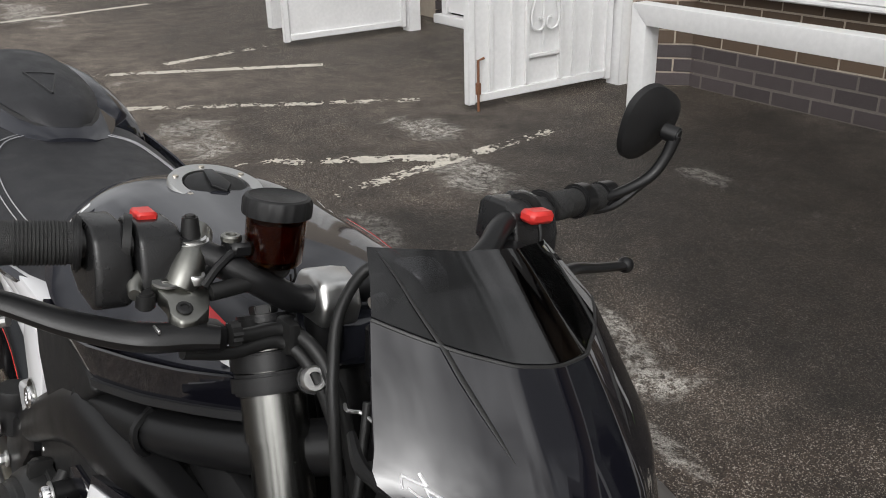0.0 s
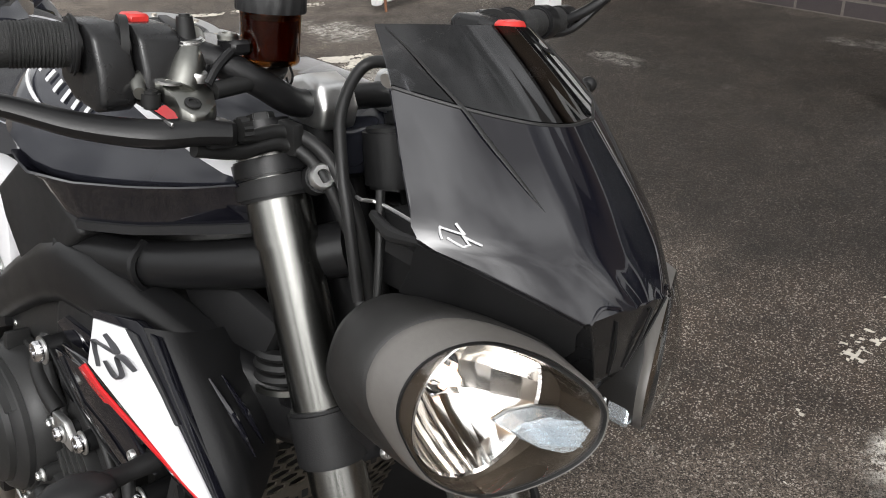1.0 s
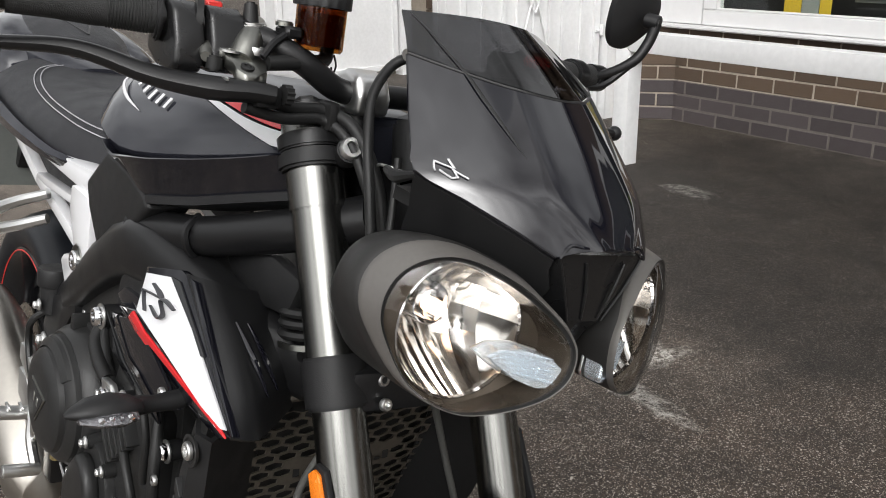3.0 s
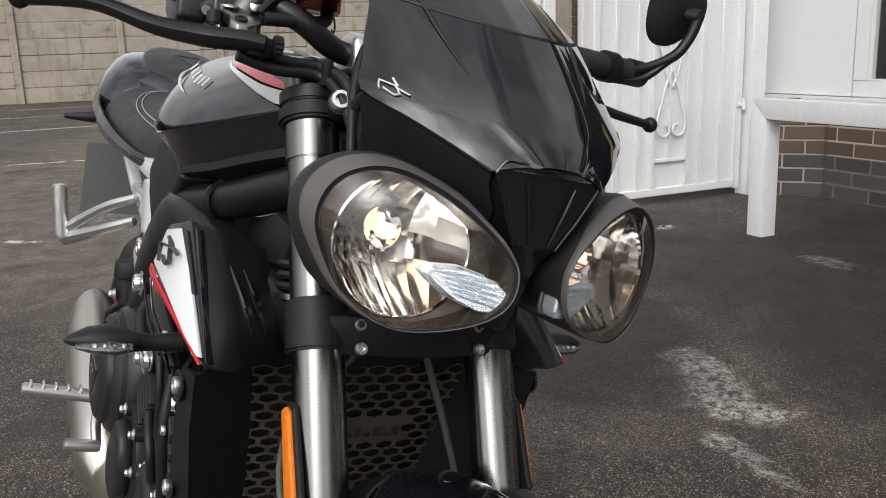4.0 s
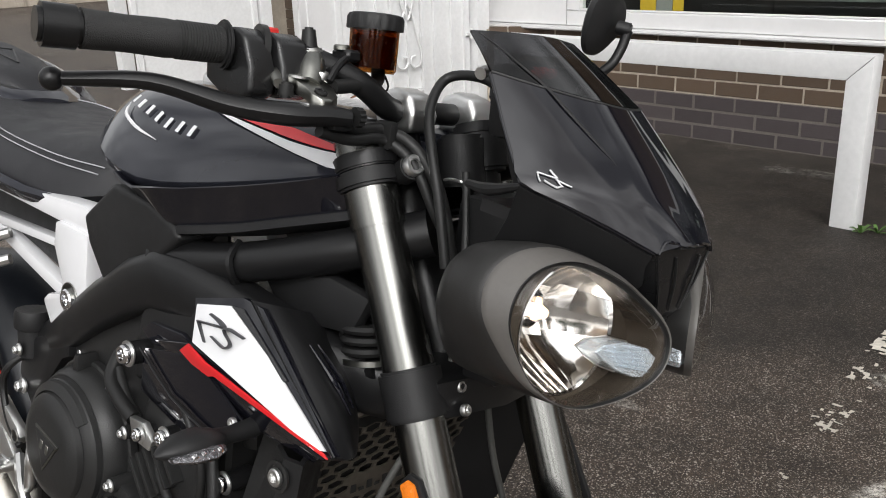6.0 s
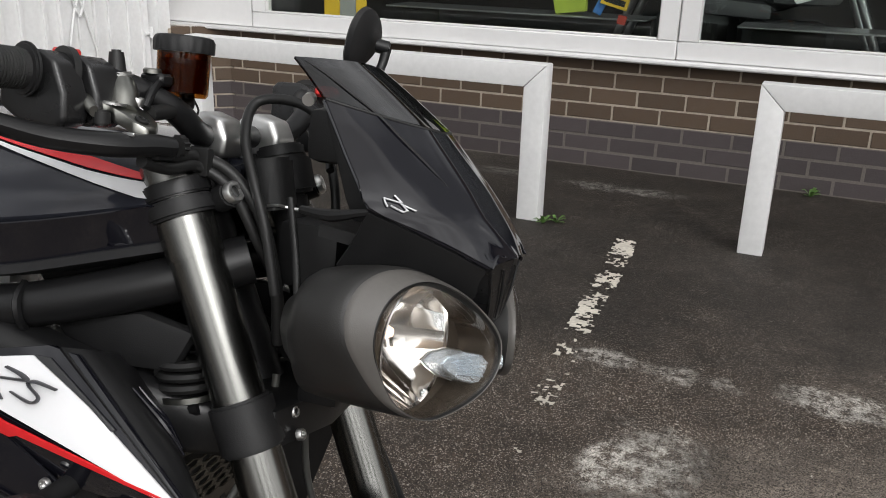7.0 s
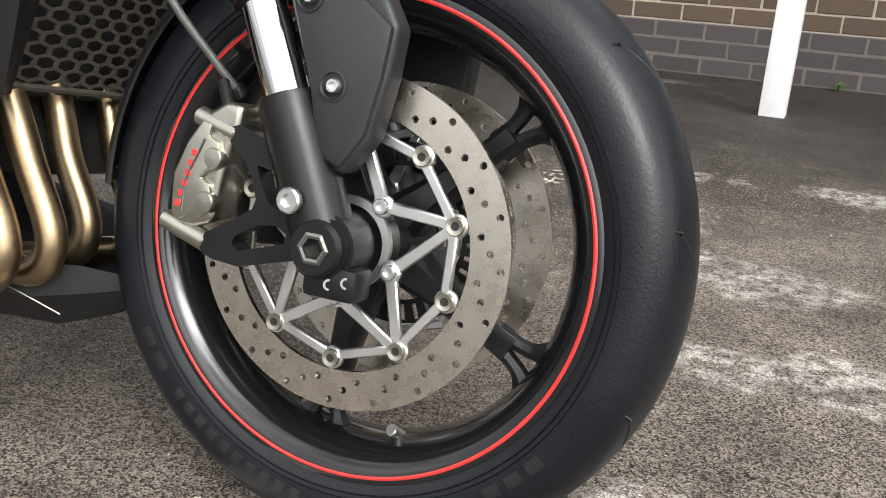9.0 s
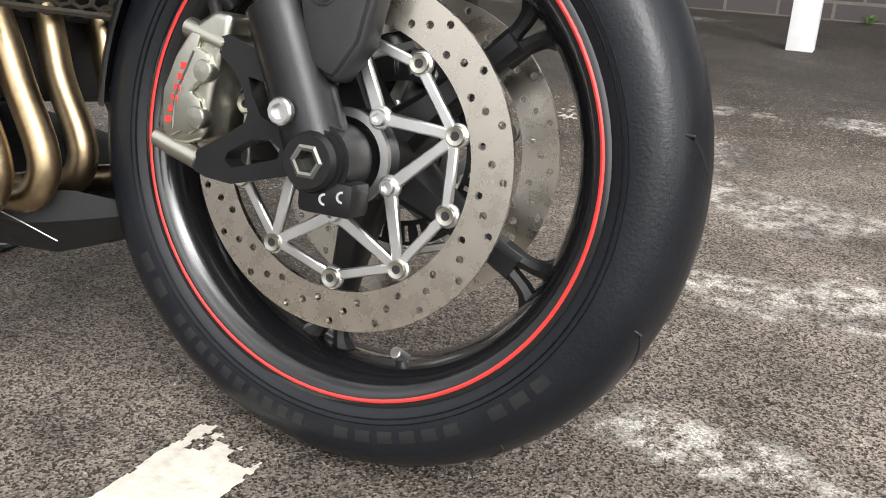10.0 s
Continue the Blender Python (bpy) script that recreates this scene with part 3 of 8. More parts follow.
def side_window(x0, x1, z0, z1, name):
    w = part(name, box(x0 - 0.05, x1 + 0.05, 4.70, 4.83, z0 - 0.05, z0, 0.006), UPVC)
    tagged(w, "white plastic window with a projecting sill", "window", kind="structure")
    for a in ((x0, x0 + 0.09, z0 + 0.001, z1), (x1 - 0.09, x1, z0 + 0.001, z1), (x0 + 0.091, x1 - 0.091, z0 + 0.001, z0 + 0.09), (x0 + 0.091, x1 - 0.091, z1 - 0.09, z1)):
        part("window_frame", box(a[0], a[1], 4.76, 4.82, a[2], a[3], 0.005), UPVC, w)
    part("pane", box(x0 + 0.085, x1 - 0.085, 4.79, 4.796, z0 + 0.085, z1 - 0.085, 0), mat("grey_green_pane", (0.10, 0.13, 0.12), 0.06, var=0.1, scale=2), w)


side_window(-5.85, -5.3, 0.36, 2.1, "window_4")
d1 = part("door_1", box(-6.66, -6.00, 4.775, 4.818, 0.10, 2.10, 0.004), UPVC)
tagged(d1, "closed white panelled plastic door beside the gateway", "door", kind="structure")
for za, zb in ((0.24, 0.92), (1.08, 1.92)):
    for a in ((-6.56, -6.10, za, za + 0.03), (-6.56, -6.10, zb - 0.03, zb), (-6.56, -6.53, za + 0.031, zb - 0.031), (-6.13, -6.10, za + 0.031, zb - 0.031)):
        part("panel_moulding", box(a[0], a[1], 4.762, 4.776, a[2], a[3], 0.004), UPVC, d1)
for a in ((-6.74, -6.665, 0.08, 2.16), (-5.995, -5.92, 0.08, 2.16), (-6.664, -5.996, 2.105, 2.16)):
    part("door_frame", box(a[0], a[1], 4.755, 4.82, a[2], a[3], 0.004), UPVC, d1)
part("threshold", box(-6.80, -5.90, 4.70, 4.82, 0.0, 0.079, 0.006), UPVC, d1)

# ---------- concrete panel fence far behind ----------
FX = -23.6
for i in range(-3, 7):
    y = -0.55 + (i - 0) * 2.45
    p = part("fence_post", box(FX - 0.05, FX + 0.10, y, y + 0.17, 0, 2.75, 0.01), CONCRETE)
    tagged(p, "weathered concrete fence post", "fence post", group="concrete fence")
    e = empty("concrete_fence", pose(FX, y + 0.17, 0))
    for k in range(7):
        part("panel", box(-0.02, 0.03, 0, 2.28, k * 0.388, k * 0.388 + 0.372, 0.012), CONCRETE, e)
    tagged(e, "weathered buff concrete panel fence", "fence", group="concrete fence")


# ---------- weeds ----------
def weed(x, y, s, seed):
    rng = random.Random(seed)
    e = empty("weed", pose(x, y, 0))
    for k in range(8):
        a, r, z = rng.uniform(0, 6.28), rng.uniform(0.3, 1.0) * s, rng.uniform(0.2, 0.9) * s
        u, v = Vector((math.cos(a), math.sin(a), 0)), Vector((-math.sin(a), math.cos(a), 0))
        rows = []
        for t, w in ((0, 0.05), (0.35, 0.3), (0.7, 0.34), (1.0, 0.04)):
            c = u * r * t + Vector((0, 0, z * math.sin(1.9 * t)))
            rows.append([c - v * w * s * 0.6, c + Vector((0, 0, -0.05 * s)), c + v * w * s * 0.6])
        part("leaf", shell(rows, 0.0006), WEED, e)
    tagged(e, "small green weed growing from the tarmac", "weed", group="weeds by the wall")


weed(-1.02, 3.39, 0.046, 1)
weed(-0.97, 3.43, 0.045, 2)
weed(0.06, 4.50, 0.055, 3)


# ---------- things behind the glass ----------
def card(name, x, y, z, w, h, tilt, material, label, category):
    ob = part(name, box(-w / 2, w / 2, -0.004, 0.004, -h / 2, h / 2, 0.002), material)
    ob.matrix_world = pose(x, y, z, 0, tilt, 0)
    if z + h / 2 < 1.4 and z - h / 2 > 0.3:
        cord = part("cord", box(-0.001, 0.001, -0.001, 0.001, h * 0.3, 2.79 - z, 0), BLACK_BAR, ob)
        cord.matrix_basis = pose(0, 0.006, 0, 0, -tilt, 0)
    return tagged(ob, label, category)


LIME = mat("lime_fabric", (0.45, 0.55, 0.06), 0.7, var=0.2, scale=20)
GREY_CARD = mat("grey_card", (0.30, 0.30, 0.29), 0.6, var=0.1, scale=5)
REDISH = mat("red_card", (0.5, 0.05, 0.03), 0.5, var=0.1, scale=8)
plate = card("number_plate", -1.09, 4.72, 0.93, 0.155, 0.125, 14, YELLOW, "yellow two-line number plate hung in the window", "number plate")
for zz in (0.026, -0.03):
    part("plate_bar", box(-0.06, 0.06, -0.006, -0.0042, zz - 0.016, zz + 0.016, 0.001), BLACK_BAR, plate)
card("blue_leaflet", -1.17, 4.74, 0.90, 0.05, 0.16, 24, BLUE, "blue leaflet hung behind the window", "leaflet")
card("red_leaflet", -1.06, 4.76, 0.80, 0.05, 0.05, 10, REDISH, "small red leaflet behind the window", "leaflet")
card("white_label", 0.02 - 0.33, 4.85, 0.98, 0.06, 0.06, 5, UPVC, "small white label behind the window", "label")
vest = part("safety_vest", slab([(-0.10, -0.12), (0.09, -0.12), (0.10, 0.0), (0.05, 0.11), (0.02, 0.06), (-0.03, 0.06), (-0.06, 0.11), (-0.11, 0.0)], -0.02, 0.02, "xz", 0.01), LIME)
vest.matrix_world = pose(-1.42, 4.95, 0.93, 0, -8, 0)
tagged(vest, "lime yellow safety vest hanging in the showroom", "vest")
for k, (m, w) in enumerate(((YELLOW, 0.12), (GREY_CARD, 0.12), (YELLOW, 0.08))):
    card("banner", -3.08 + sum((0.12, 0.12, 0.08)[:k]) + w / 2, 4.90, 0.80, w - 0.004, 1.49, 0, m, "yellow and grey upright banner in the showroom", "banner")
for x0, x1, z in ((-2.6, -0.95, 0.80), (-0.45, 1.2, 0.80)):
    tagged(part("shelf", box(x0, x1, 4.86, 5.2, z - 0.012, z, 0.003), GREY_METAL), "dull metal display shelf behind the window", "shelf", group="display shelves")


def display_bike(x, y, turn):
    """A motorcycle in the shop, coloured for the room's gloom, seen through the glass: wheels, body, bars, pipes."""
    e = empty("display_motorcycle", pose(x, y, 0.05, 0, 0, turn))
    dk = ROOM_GLOOM
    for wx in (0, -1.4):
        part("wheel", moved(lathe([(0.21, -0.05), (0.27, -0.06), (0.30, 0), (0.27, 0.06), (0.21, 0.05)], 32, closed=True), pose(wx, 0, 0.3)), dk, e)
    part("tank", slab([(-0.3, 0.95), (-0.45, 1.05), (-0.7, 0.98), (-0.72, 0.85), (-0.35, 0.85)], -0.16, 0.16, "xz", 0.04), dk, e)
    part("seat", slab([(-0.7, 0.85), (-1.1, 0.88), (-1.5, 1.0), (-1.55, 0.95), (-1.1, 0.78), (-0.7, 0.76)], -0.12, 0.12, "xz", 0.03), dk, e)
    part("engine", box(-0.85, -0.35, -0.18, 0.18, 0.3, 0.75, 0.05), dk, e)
    for s in (-0.1, 0.1):
        part("fork_leg", rod((0.02, s, 0.3), (-0.27, s, 0.98), 0.026), GREY_METAL, e)
    part("handlebar", tube([(-0.36, -0.36, 1.06), (-0.3, -0.1, 1.03), (-0.3, 0.1, 1.03), (-0.36, 0.36, 1.06)], 0.013, 8, 4), GREY_METAL, e)
    part("header_pipe", tube([(-0.4, -0.06, 0.45), (-0.3, -0.08, 0.35), (-0.36, -0.08, 0.22), (-0.7, -0.1, 0.2)], 0.02, 10, 4), GREY_METAL, e)
    part("flash", slab([(-0.35, 0.93), (-0.42, 1.0), (-0.60, 0.88), (-0.58, 0.86)], -0.168, -0.162, "xz", 0.001), UPVC, e)
    tagged(e, "motorcycle on display inside the showroom, coloured dark for the unlit room", "motorcycle", group="motorcycles on display")


display_bike(0.35, 5.5, 12)
display_bike(2.2, 5.6, 8)
display_bike(-1.4, 5.9, 170)


# ---------- trees on the far side of the yard, mirrored in the paintwork ----------
def tree(x, y, h, spread, seed):
    rng = random.Random(seed)
    e = empty("tree", pose(x, y, 0))
    part("trunk", tube([(0, 0, 0), (0.1, 0.05, h * 0.3), (-0.05, 0.1, h * 0.6), (0.0, 0.0, h * 0.92)], [0.22, 0.17, 0.11, 0.03], 10, 4), BARK, e)
    limbs, tips = None, []
    for k in range(26):
        z = h * rng.uniform(0.22, 0.92)
        a = rng.uniform(0, 6.28)
        r = spread * (1.05 - z / h) * rng.uniform(0.6, 1.1) + 0.3
        tip = Vector((r * math.cos(a), r * math.sin(a), z + r * rng.uniform(0.1, 0.5)))
        limbs = tube([(0, 0, z), tuple(tip * 0.5 + Vector((0, 0, z * 0.5))), tuple(tip)], [0.05, 0.035, 0.01], 5, 2, limbs)
        tips += [Vector((0, 0, z)).lerp(tip, q) for q in (0.5, 0.75, 1.0)]
    part("limbs", limbs, BARK, e)
    b = bmesh.new()
    for t in tips:
        for _ in range(46):
            c = t + Vector((rng.gauss(0, 0.32), rng.gauss(0, 0.32), rng.gauss(0, 0.26)))
            u = Vector((rng.gauss(0, 1), rng.gauss(0, 1), rng.gauss(0, 1))).normalized() * rng.uniform(0.06, 0.13)
            v = u.orthogonal() * 0.55
            b.faces.new([b.verts.new(c + w) for w in (u, v, -u, -v)])
    part("crown", b, LEAF, e, smooth=False)
    tagged(e, "dark leafy tree at the edge of the yard", "tree", group="trees round the yard")


tree(11.0, 6.5, 4.6, 1.9, 5)
tree(13.5, 10.0, 5.6, 2.3, 6)
tree(9.5, -7.5, 5.2, 1.7, 1)
tree(13.0, -4.5, 4.6, 1.5, 2)
tree(15.0, -11.0, 6.0, 2.0, 3)
tree(7.0, -14.0, 5.6, 2.0, 4)

# ---------- motorcycle: materials ----------
GLOSS = mat("gloss_black_paint", (0.006, 0.006, 0.009), 0.04, var=0.1, scale=3, coat=0.35, spec=0.5)
TANKP = mat("graphite_black_paint", (0.018, 0.019, 0.025), 0.07, var=0.1, scale=3, coat=0.12, spec=0.5)
SATIN = mat("satin_black_metal", (0.009, 0.009, 0.0095), 0.34, var=0.15, scale=20, bump=0.05, bscale=400, spec=0.34)
MATTE = mat("matte_black_plastic", (0.0115, 0.0115, 0.012), 0.50, var=0.15, scale=30, bump=0.12, bscale=900, spec=0.33)
GREYBEZ = mat("dark_grey_bezel", (0.098, 0.092, 0.086), 0.44, var=0.1, scale=25, bump=0.05, bscale=900)
RUBBER = mat("tyre_rubber", (0.0062, 0.0074, 0.0100), 0.34, var=0.28, scale=14, bump=0.10, bscale=300, spec=0.36)
EMBOSS = mat("raised_rubber", (0.0085, 0.0088, 0.0095), 0.38, var=0.1, scale=30)
CABLE = mat("black_cable", (0.012, 0.012, 0.012), 0.45, var=0.1, scale=30, spec=0.35)
VINYL = mat("grey_black_vinyl", (0.011, 0.011, 0.0135), 0.50, var=0.1, scale=25, bump=0.25, bscale=1200)
STITCH = mat("pale_stitching", (0.35, 0.35, 0.37), 0.7)
SILVER = mat("fork_aluminium", (0.20, 0.20, 0.19), 0.25, metal=1.0, var=0.04, scale=8)
CHROME = mat("chrome", (0.80, 0.80, 0.81), 0.06, metal=1.0, var=0.03, scale=10)
ALLOY = mat("bright_alloy", (0.70, 0.70, 0.69), 0.36, metal=1.0, var=0.06, scale=30)
NICKEL = mat("nickel_caliper", (0.47, 0.46, 0.40), 0.34, metal=1.0, var=0.08, scale=20, bump=0.06, bscale=400)
GUNMETAL = mat("gunmetal_alloy", (0.27, 0.27, 0.25), 0.32, metal=1.0, var=0.08, scale=30)
GUARD = mat("fork_guard_plastic", (0.021, 0.0215, 0.023), 0.46, var=0.12, scale=30, bump=0.10, bscale=900, spec=0.4)
STEEL = mat("disc_steel", (0.62, 0.57, 0.50), 0.28, metal=1.0, var=0.05, scale=60)
TITAN = mat("brushed_silencer", (0.58, 0.55, 0.50), 0.34, metal=1.0, var=0.08, scale=12)
BRONZE = mat("heat_tinted_steel", (0.31, 0.235, 0.142), 0.36, metal=1.0, var=0.30, scale=16)
WHITE = mat("white_paint", (0.70, 0.70, 0.715), 0.16, var=0.03, scale=5, coat=0.4)
RED = mat("red_paint", (0.62, 0.018, 0.022), 0.16, var=0.05, scale=8, coat=0.5)
REDPL = mat("red_plastic", (0.60, 0.035, 0.03), 0.35, var=0.06, scale=20)
ENGINE = mat("engine_casing", (0.017, 0.017, 0.017), 0.36, metal=0.0, var=0.2, scale=18, bump=0.12, bscale=500, spec=0.32)
RIMBLK = mat("gloss_rim_black", (0.008, 0.008, 0.009), 0.16, var=0.1, scale=6, coat=0.4)
GRILLE = mat("radiator_guard", (0.105, 0.092, 0.076), 0.42, metal=0.45, var=0.25, scale=12)
CORE = mat("radiator_core", (0.010, 0.010, 0.010), 0.7, var=0.3, scale=40)
GREYPRINT = mat("dark_grey_print", (0.045, 0.045, 0.05), 0.4)
CLEAR = thin_glass("clear_lens", (0.97, 0.97, 0.97), 1.52)
SMOKED = thin_glass("smoked_screen", (0.20, 0.20, 0.21), 1.88)
CRYSTAL = glass("moulded_crystal", (0.86, 0.94, 1.0), 0.05, 1.5)
CRYSTAL.node_tree.nodes["Principled BSDF"].inputs["Transmission Weight"].default_value = 0.5
CRYSTAL.node_tree.nodes["Principled BSDF"].inputs["Metallic"].default_value = 0.5
cb = CRYSTAL.node_tree
cb_cell, cb_bump = cb.nodes.new("ShaderNodeTexVoronoi"), cb.nodes.new("ShaderNodeBump")
cb_cell.inputs["Scale"].default_value = 90.0
cb_bump.inputs["Strength"].default_value, cb_bump.inputs["Distance"].default_value = 0.35, 0.002
cb.links.new(cb_cell.outputs["Distance"], cb_bump.inputs["Height"])
cb.links.new(cb_bump.outputs["Normal"], cb.nodes["Principled BSDF"].inputs["Normal"])
AMBER_TUB = thin_glass("amber_reservoir", (0.50, 0.29, 0.10), 1.45)
FLUID = mat("brake_fluid", (0.13, 0.055, 0.014), 0.3, var=0.1, scale=20)
MIRROR = mat("mirror_glass", (0.9, 0.9, 0.9), 0.02, metal=1.0, var=0.01)
PLATE = mat("number_plate_back", (0.15, 0.16, 0.15), 0.5, var=0.1, scale=10)

SWITCHES = mat("moulded_switch_plastic", (0.013, 0.013, 0.0135), 0.27, var=0.15, scale=30, bump=0.06, bscale=700, spec=0.5)


def amber():
    m = mat("amber_reflector", (0.85, 0.22, 0.015), 0.25, var=0.12, scale=60, bump=0.5, bscale=500)
    return m


AMBER = amber()


def glow(name, color, power):
    m = bpy.data.materials.new(name)
    m.use_nodes = True
    b = m.node_tree.nodes["Principled BSDF"]
    b.inputs["Base Color"].default_value = (*color, 1)
    b.inputs["Emission Color"].default_value = (*color, 1)
    b.inputs["Emission Strength"].default_value = power
    return m


BUCKET = mat("lamp_bucket_plastic", (0.017, 0.0165, 0.016), 0.46, var=0.12, scale=30, bump=0.08, bscale=900, spec=0.4)
BEAK = mat("beak_plastic", (0.008, 0.008, 0.0085), 0.26, var=0.12, scale=30, spec=0.4)
# the brown tint paints in the bulb's warm reflection on the liner
LINER = mat("lamp_liner", (0.085, 0.068, 0.052), 0.24, metal=0.6, var=0.2, scale=20, spec=0.4)
BULB = glow("lit_bulb", (1.0, 0.70, 0.48), 2.2)
BOWL = mat("faceted_reflector", (0.80, 0.765, 0.72), 0.11, metal=1.0, var=0.03, scale=10)

# ---------- motorcycle ----------
BIKE = pose(-0.209, 0.353, -0.001, -11.2, 0, 3.5)
bike = empty("motorcycle", BIKE)
tagged(bike, "black naked sports motorcycle with white and red trim", "motorcycle")


def fork_x(z):
    return -0.036 - 0.436 * (z - 0.376)


def ring_plate(rims, thick, y, bm=None):
    """A flat plate in the xz plane bounded by closed loops (the first outside, the others holes)."""
    b = bmesh.new()
    edges = []
    for loop in rims:
        vs = [b.verts.new((u, y, v)) for u, v in loop]
        edges += [b.edges.new((vs[i], vs[(i + 1) % len(vs)])) for i in range(len(vs))]
    bmesh.ops.triangle_fill(b, use_beauty=True, use_dissolve=False, edges=edges)
    ex = bmesh.ops.extrude_face_region(b, geom=b.faces[:])
    bmesh.ops.translate(b, vec=(0, thick, 0), verts=[g for g in ex["geom"] if isinstance(g, bmesh.types.BMVert)])
    return joined(bm, b)


def circle(r, n, cx=0.0, cz=0.0, a0=0.0):
    return [(cx + r * math.cos(a0 + 2 * math.pi * k / n), cz + r * math.sin(a0 + 2 * math.pi * k / n)) for k in range(n)]


def bolt(parent, p, r=0.007, axis=(0, -1, 0), material=None, depth=0.006, socket=True, name="bolt"):
    """A cap-head screw: rounded rim, hexagonal socket."""
    a = Vector(p)
    d = Vector(axis).normalized()
    b = lathe([(0.0001, 0), (r, 0), (r, depth * 0.7), (r * 0.85, depth), (r * 0.55, depth), (r * 0.5, depth * 0.35), (0.0001, depth * 0.35)], 12, "z")
    moved(b, Matrix.Translation(a) @ d.to_track_quat("Z", "Y").to_matrix().to_4x4())
    return part(name, b, material or ALLOY, parent)


# --- front wheel ---
AX = Vector((0, 0, 0.302))
RIM = [(0.2315, -0.050), (0.2300, -0.054), (0.2240, -0.0555), (0.2160, -0.052), (0.2090, -0.046), (0.2020, -0.036), (0.1960, -0.020), (0.1940, 0.0),
       (0.1960, 0.020), (0.2020, 0.036), (0.2090, 0.046), (0.2160, 0.052), (0.2240, 0.0555), (0.2300, 0.054), (0.2315, 0.050), (0.2200, 0.035), (0.2080, 0.0), (0.2200, -0.035)]
TYRE = [(0.2240, -0.048), (0.2330, -0.0555), (0.2450, -0.0590), (0.2600, -0.0600), (0.2720, -0.0575), (0.2830, -0.0490), (0.2920, -0.0350), (0.2985, -0.0180), (0.3010, 0.0)]


def wheel(name, axle, tyre_r, tyre_w, spokes, spoke_a0, lead):
    """Rim, tyre, spokes and hub of a cast wheel, standing on its axle."""
    k = tyre_w / 0.06
    root = part(name, moved(lathe([(r, y * k) for r, y in RIM], 96, closed=True), Matrix.Translation(axle)), RIMBLK, bike, "gloss black cast wheel with a red rim stripe")
    prof = TYRE + [(r, -y) for r, y in TYRE[-2::-1]]
    s = (tyre_r - 0.224) / 0.077
    prof = [(0.224 + (r - 0.224) * s, y * k) for r, y in prof] + [(0.221, 0.03 * k), (0.221, -0.03 * k)]
    part("tyre", moved(lathe(prof, 128, closed=True), Matrix.Translation(axle)), RUBBER, root, "black rubber sports tyre with fine tread grooves")
    for sgn in (-1, 1):
        st = lathe([(0.2248, sgn * 0.0556 * k), (0.2230, sgn * 0.0563 * k), (0.2212, sgn * 0.0554 * k), (0.2225, sgn * 0.0545 * k)], 128, closed=True)
        part("rim_stripe", moved(st, Matrix.Translation(axle)), REDPL, root, "thin red rim stripe")
    for i in range(spokes):
        a = spoke_a0 + 2 * math.pi * i / spokes
        rot = Matrix.Translation(axle) @ Matrix.Rotation(-a, 4, "Y")
        b = loft([[(r, y * w, z * h) for y, z in ((-1, -0.6), (-0.6, -1), (0.6, -1), (1, -0.6), (1, 0.6), (0.6, 1), (-0.6, 1), (-1, 0.6))]
                  for r, w, h in ((0.03, 0.028, 0.024), (0.07, 0.022, 0.017), (0.12, 0.018, 0.0125), (0.155, 0.017, 0.0115), (0.168, 0.017, 0.012))])
        for sgn in (-1, 1):
            b = tube([(0.150, 0, sgn * 0.005), (0.172, 0, sgn * 0.0085), (0.188, 0, sgn * 0.0130), (0.206, 0, sgn * 0.024)], [0.011, 0.0075, 0.0085, 0.016], 8, 3, b, 1.0)
        part("spoke", moved(b, rot), SATIN, root)
    part("hub", moved(lathe([(0.012, -0.062), (0.03, -0.062), (0.034, -0.05), (0.042, -0.045), (0.042, 0.045), (0.034, 0.05), (0.03, 0.062), (0.012, 0.062)], 32), Matrix.Translation(axle)), SATIN, root)
    return root


wheel_f = wheel("front_wheel", AX, 0.301, 0.060, 5, radians(43), True)
# worn lettering on the sidewall, as raised bars
for i, (a0, n, w) in enumerate(((-150, 2, 5.5), (-134, 10, 3.1), (-88, 6, 4.2), (-52, 3, 4.5))):
    for j in range(n):
        b = bmesh.new()
        a = radians(a0 + j * (w + 0.9))
        for (r0, r1, f0, f1) in ((0.2505, 0.2615, 0.0, 0.80),):
            rows = []
            for q in np.linspace(f0, f1, 3):
                aa = a + radians(w) * q
                rows.append([(rr * math.cos(aa), yy, AX.z + rr * math.sin(aa)) for rr, yy in ((r0, -0.0594), ((r0 + r1) / 2, -0.0606), (r1, -0.0602))])
            b = shell(rows, 0.0008, b)
        part("sidewall_mark", b, EMBOSS, wheel_f)
for r, y in ((0.2395, 0.0583), (0.2445, 0.0592)):
    for sgn in (-1, 1):
        part("sidewall_ridge", moved(lathe([(r - 0.0009, sgn * (y - 0.001)), (r, sgn * (y + 0.0009)), (r + 0.0009, sgn * (y - 0.001))], 96, closed=True), Matrix.Translation(AX)), RUBBER, wheel_f)
# tread grooves
for i in range(11):
    for sgn in (-1, 1):
        a0 = 2 * math.pi * (i + 0.25 * (sgn > 0)) / 11
        pts = []
        for q in np.linspace(0, 1, 7):
            y = sgn * (0.006 + 0.047 * q)
            r = float(np.interp(abs(y), [v[1] * -1 for v in TYRE[::-1]], [v[0] for v in TYRE[::-1]])) - 0.0004
            a = a0 + 0.42 * q - 0.22 * q * q
            pts.append((r * math.cos(a), y, AX.z + r * math.sin(a)))
        part("tread_groove", tube(pts, [0.0002, 0.0012, 0.0013, 0.0012, 0.0002], 5, 2), BLACK_BAR, wheel_f)

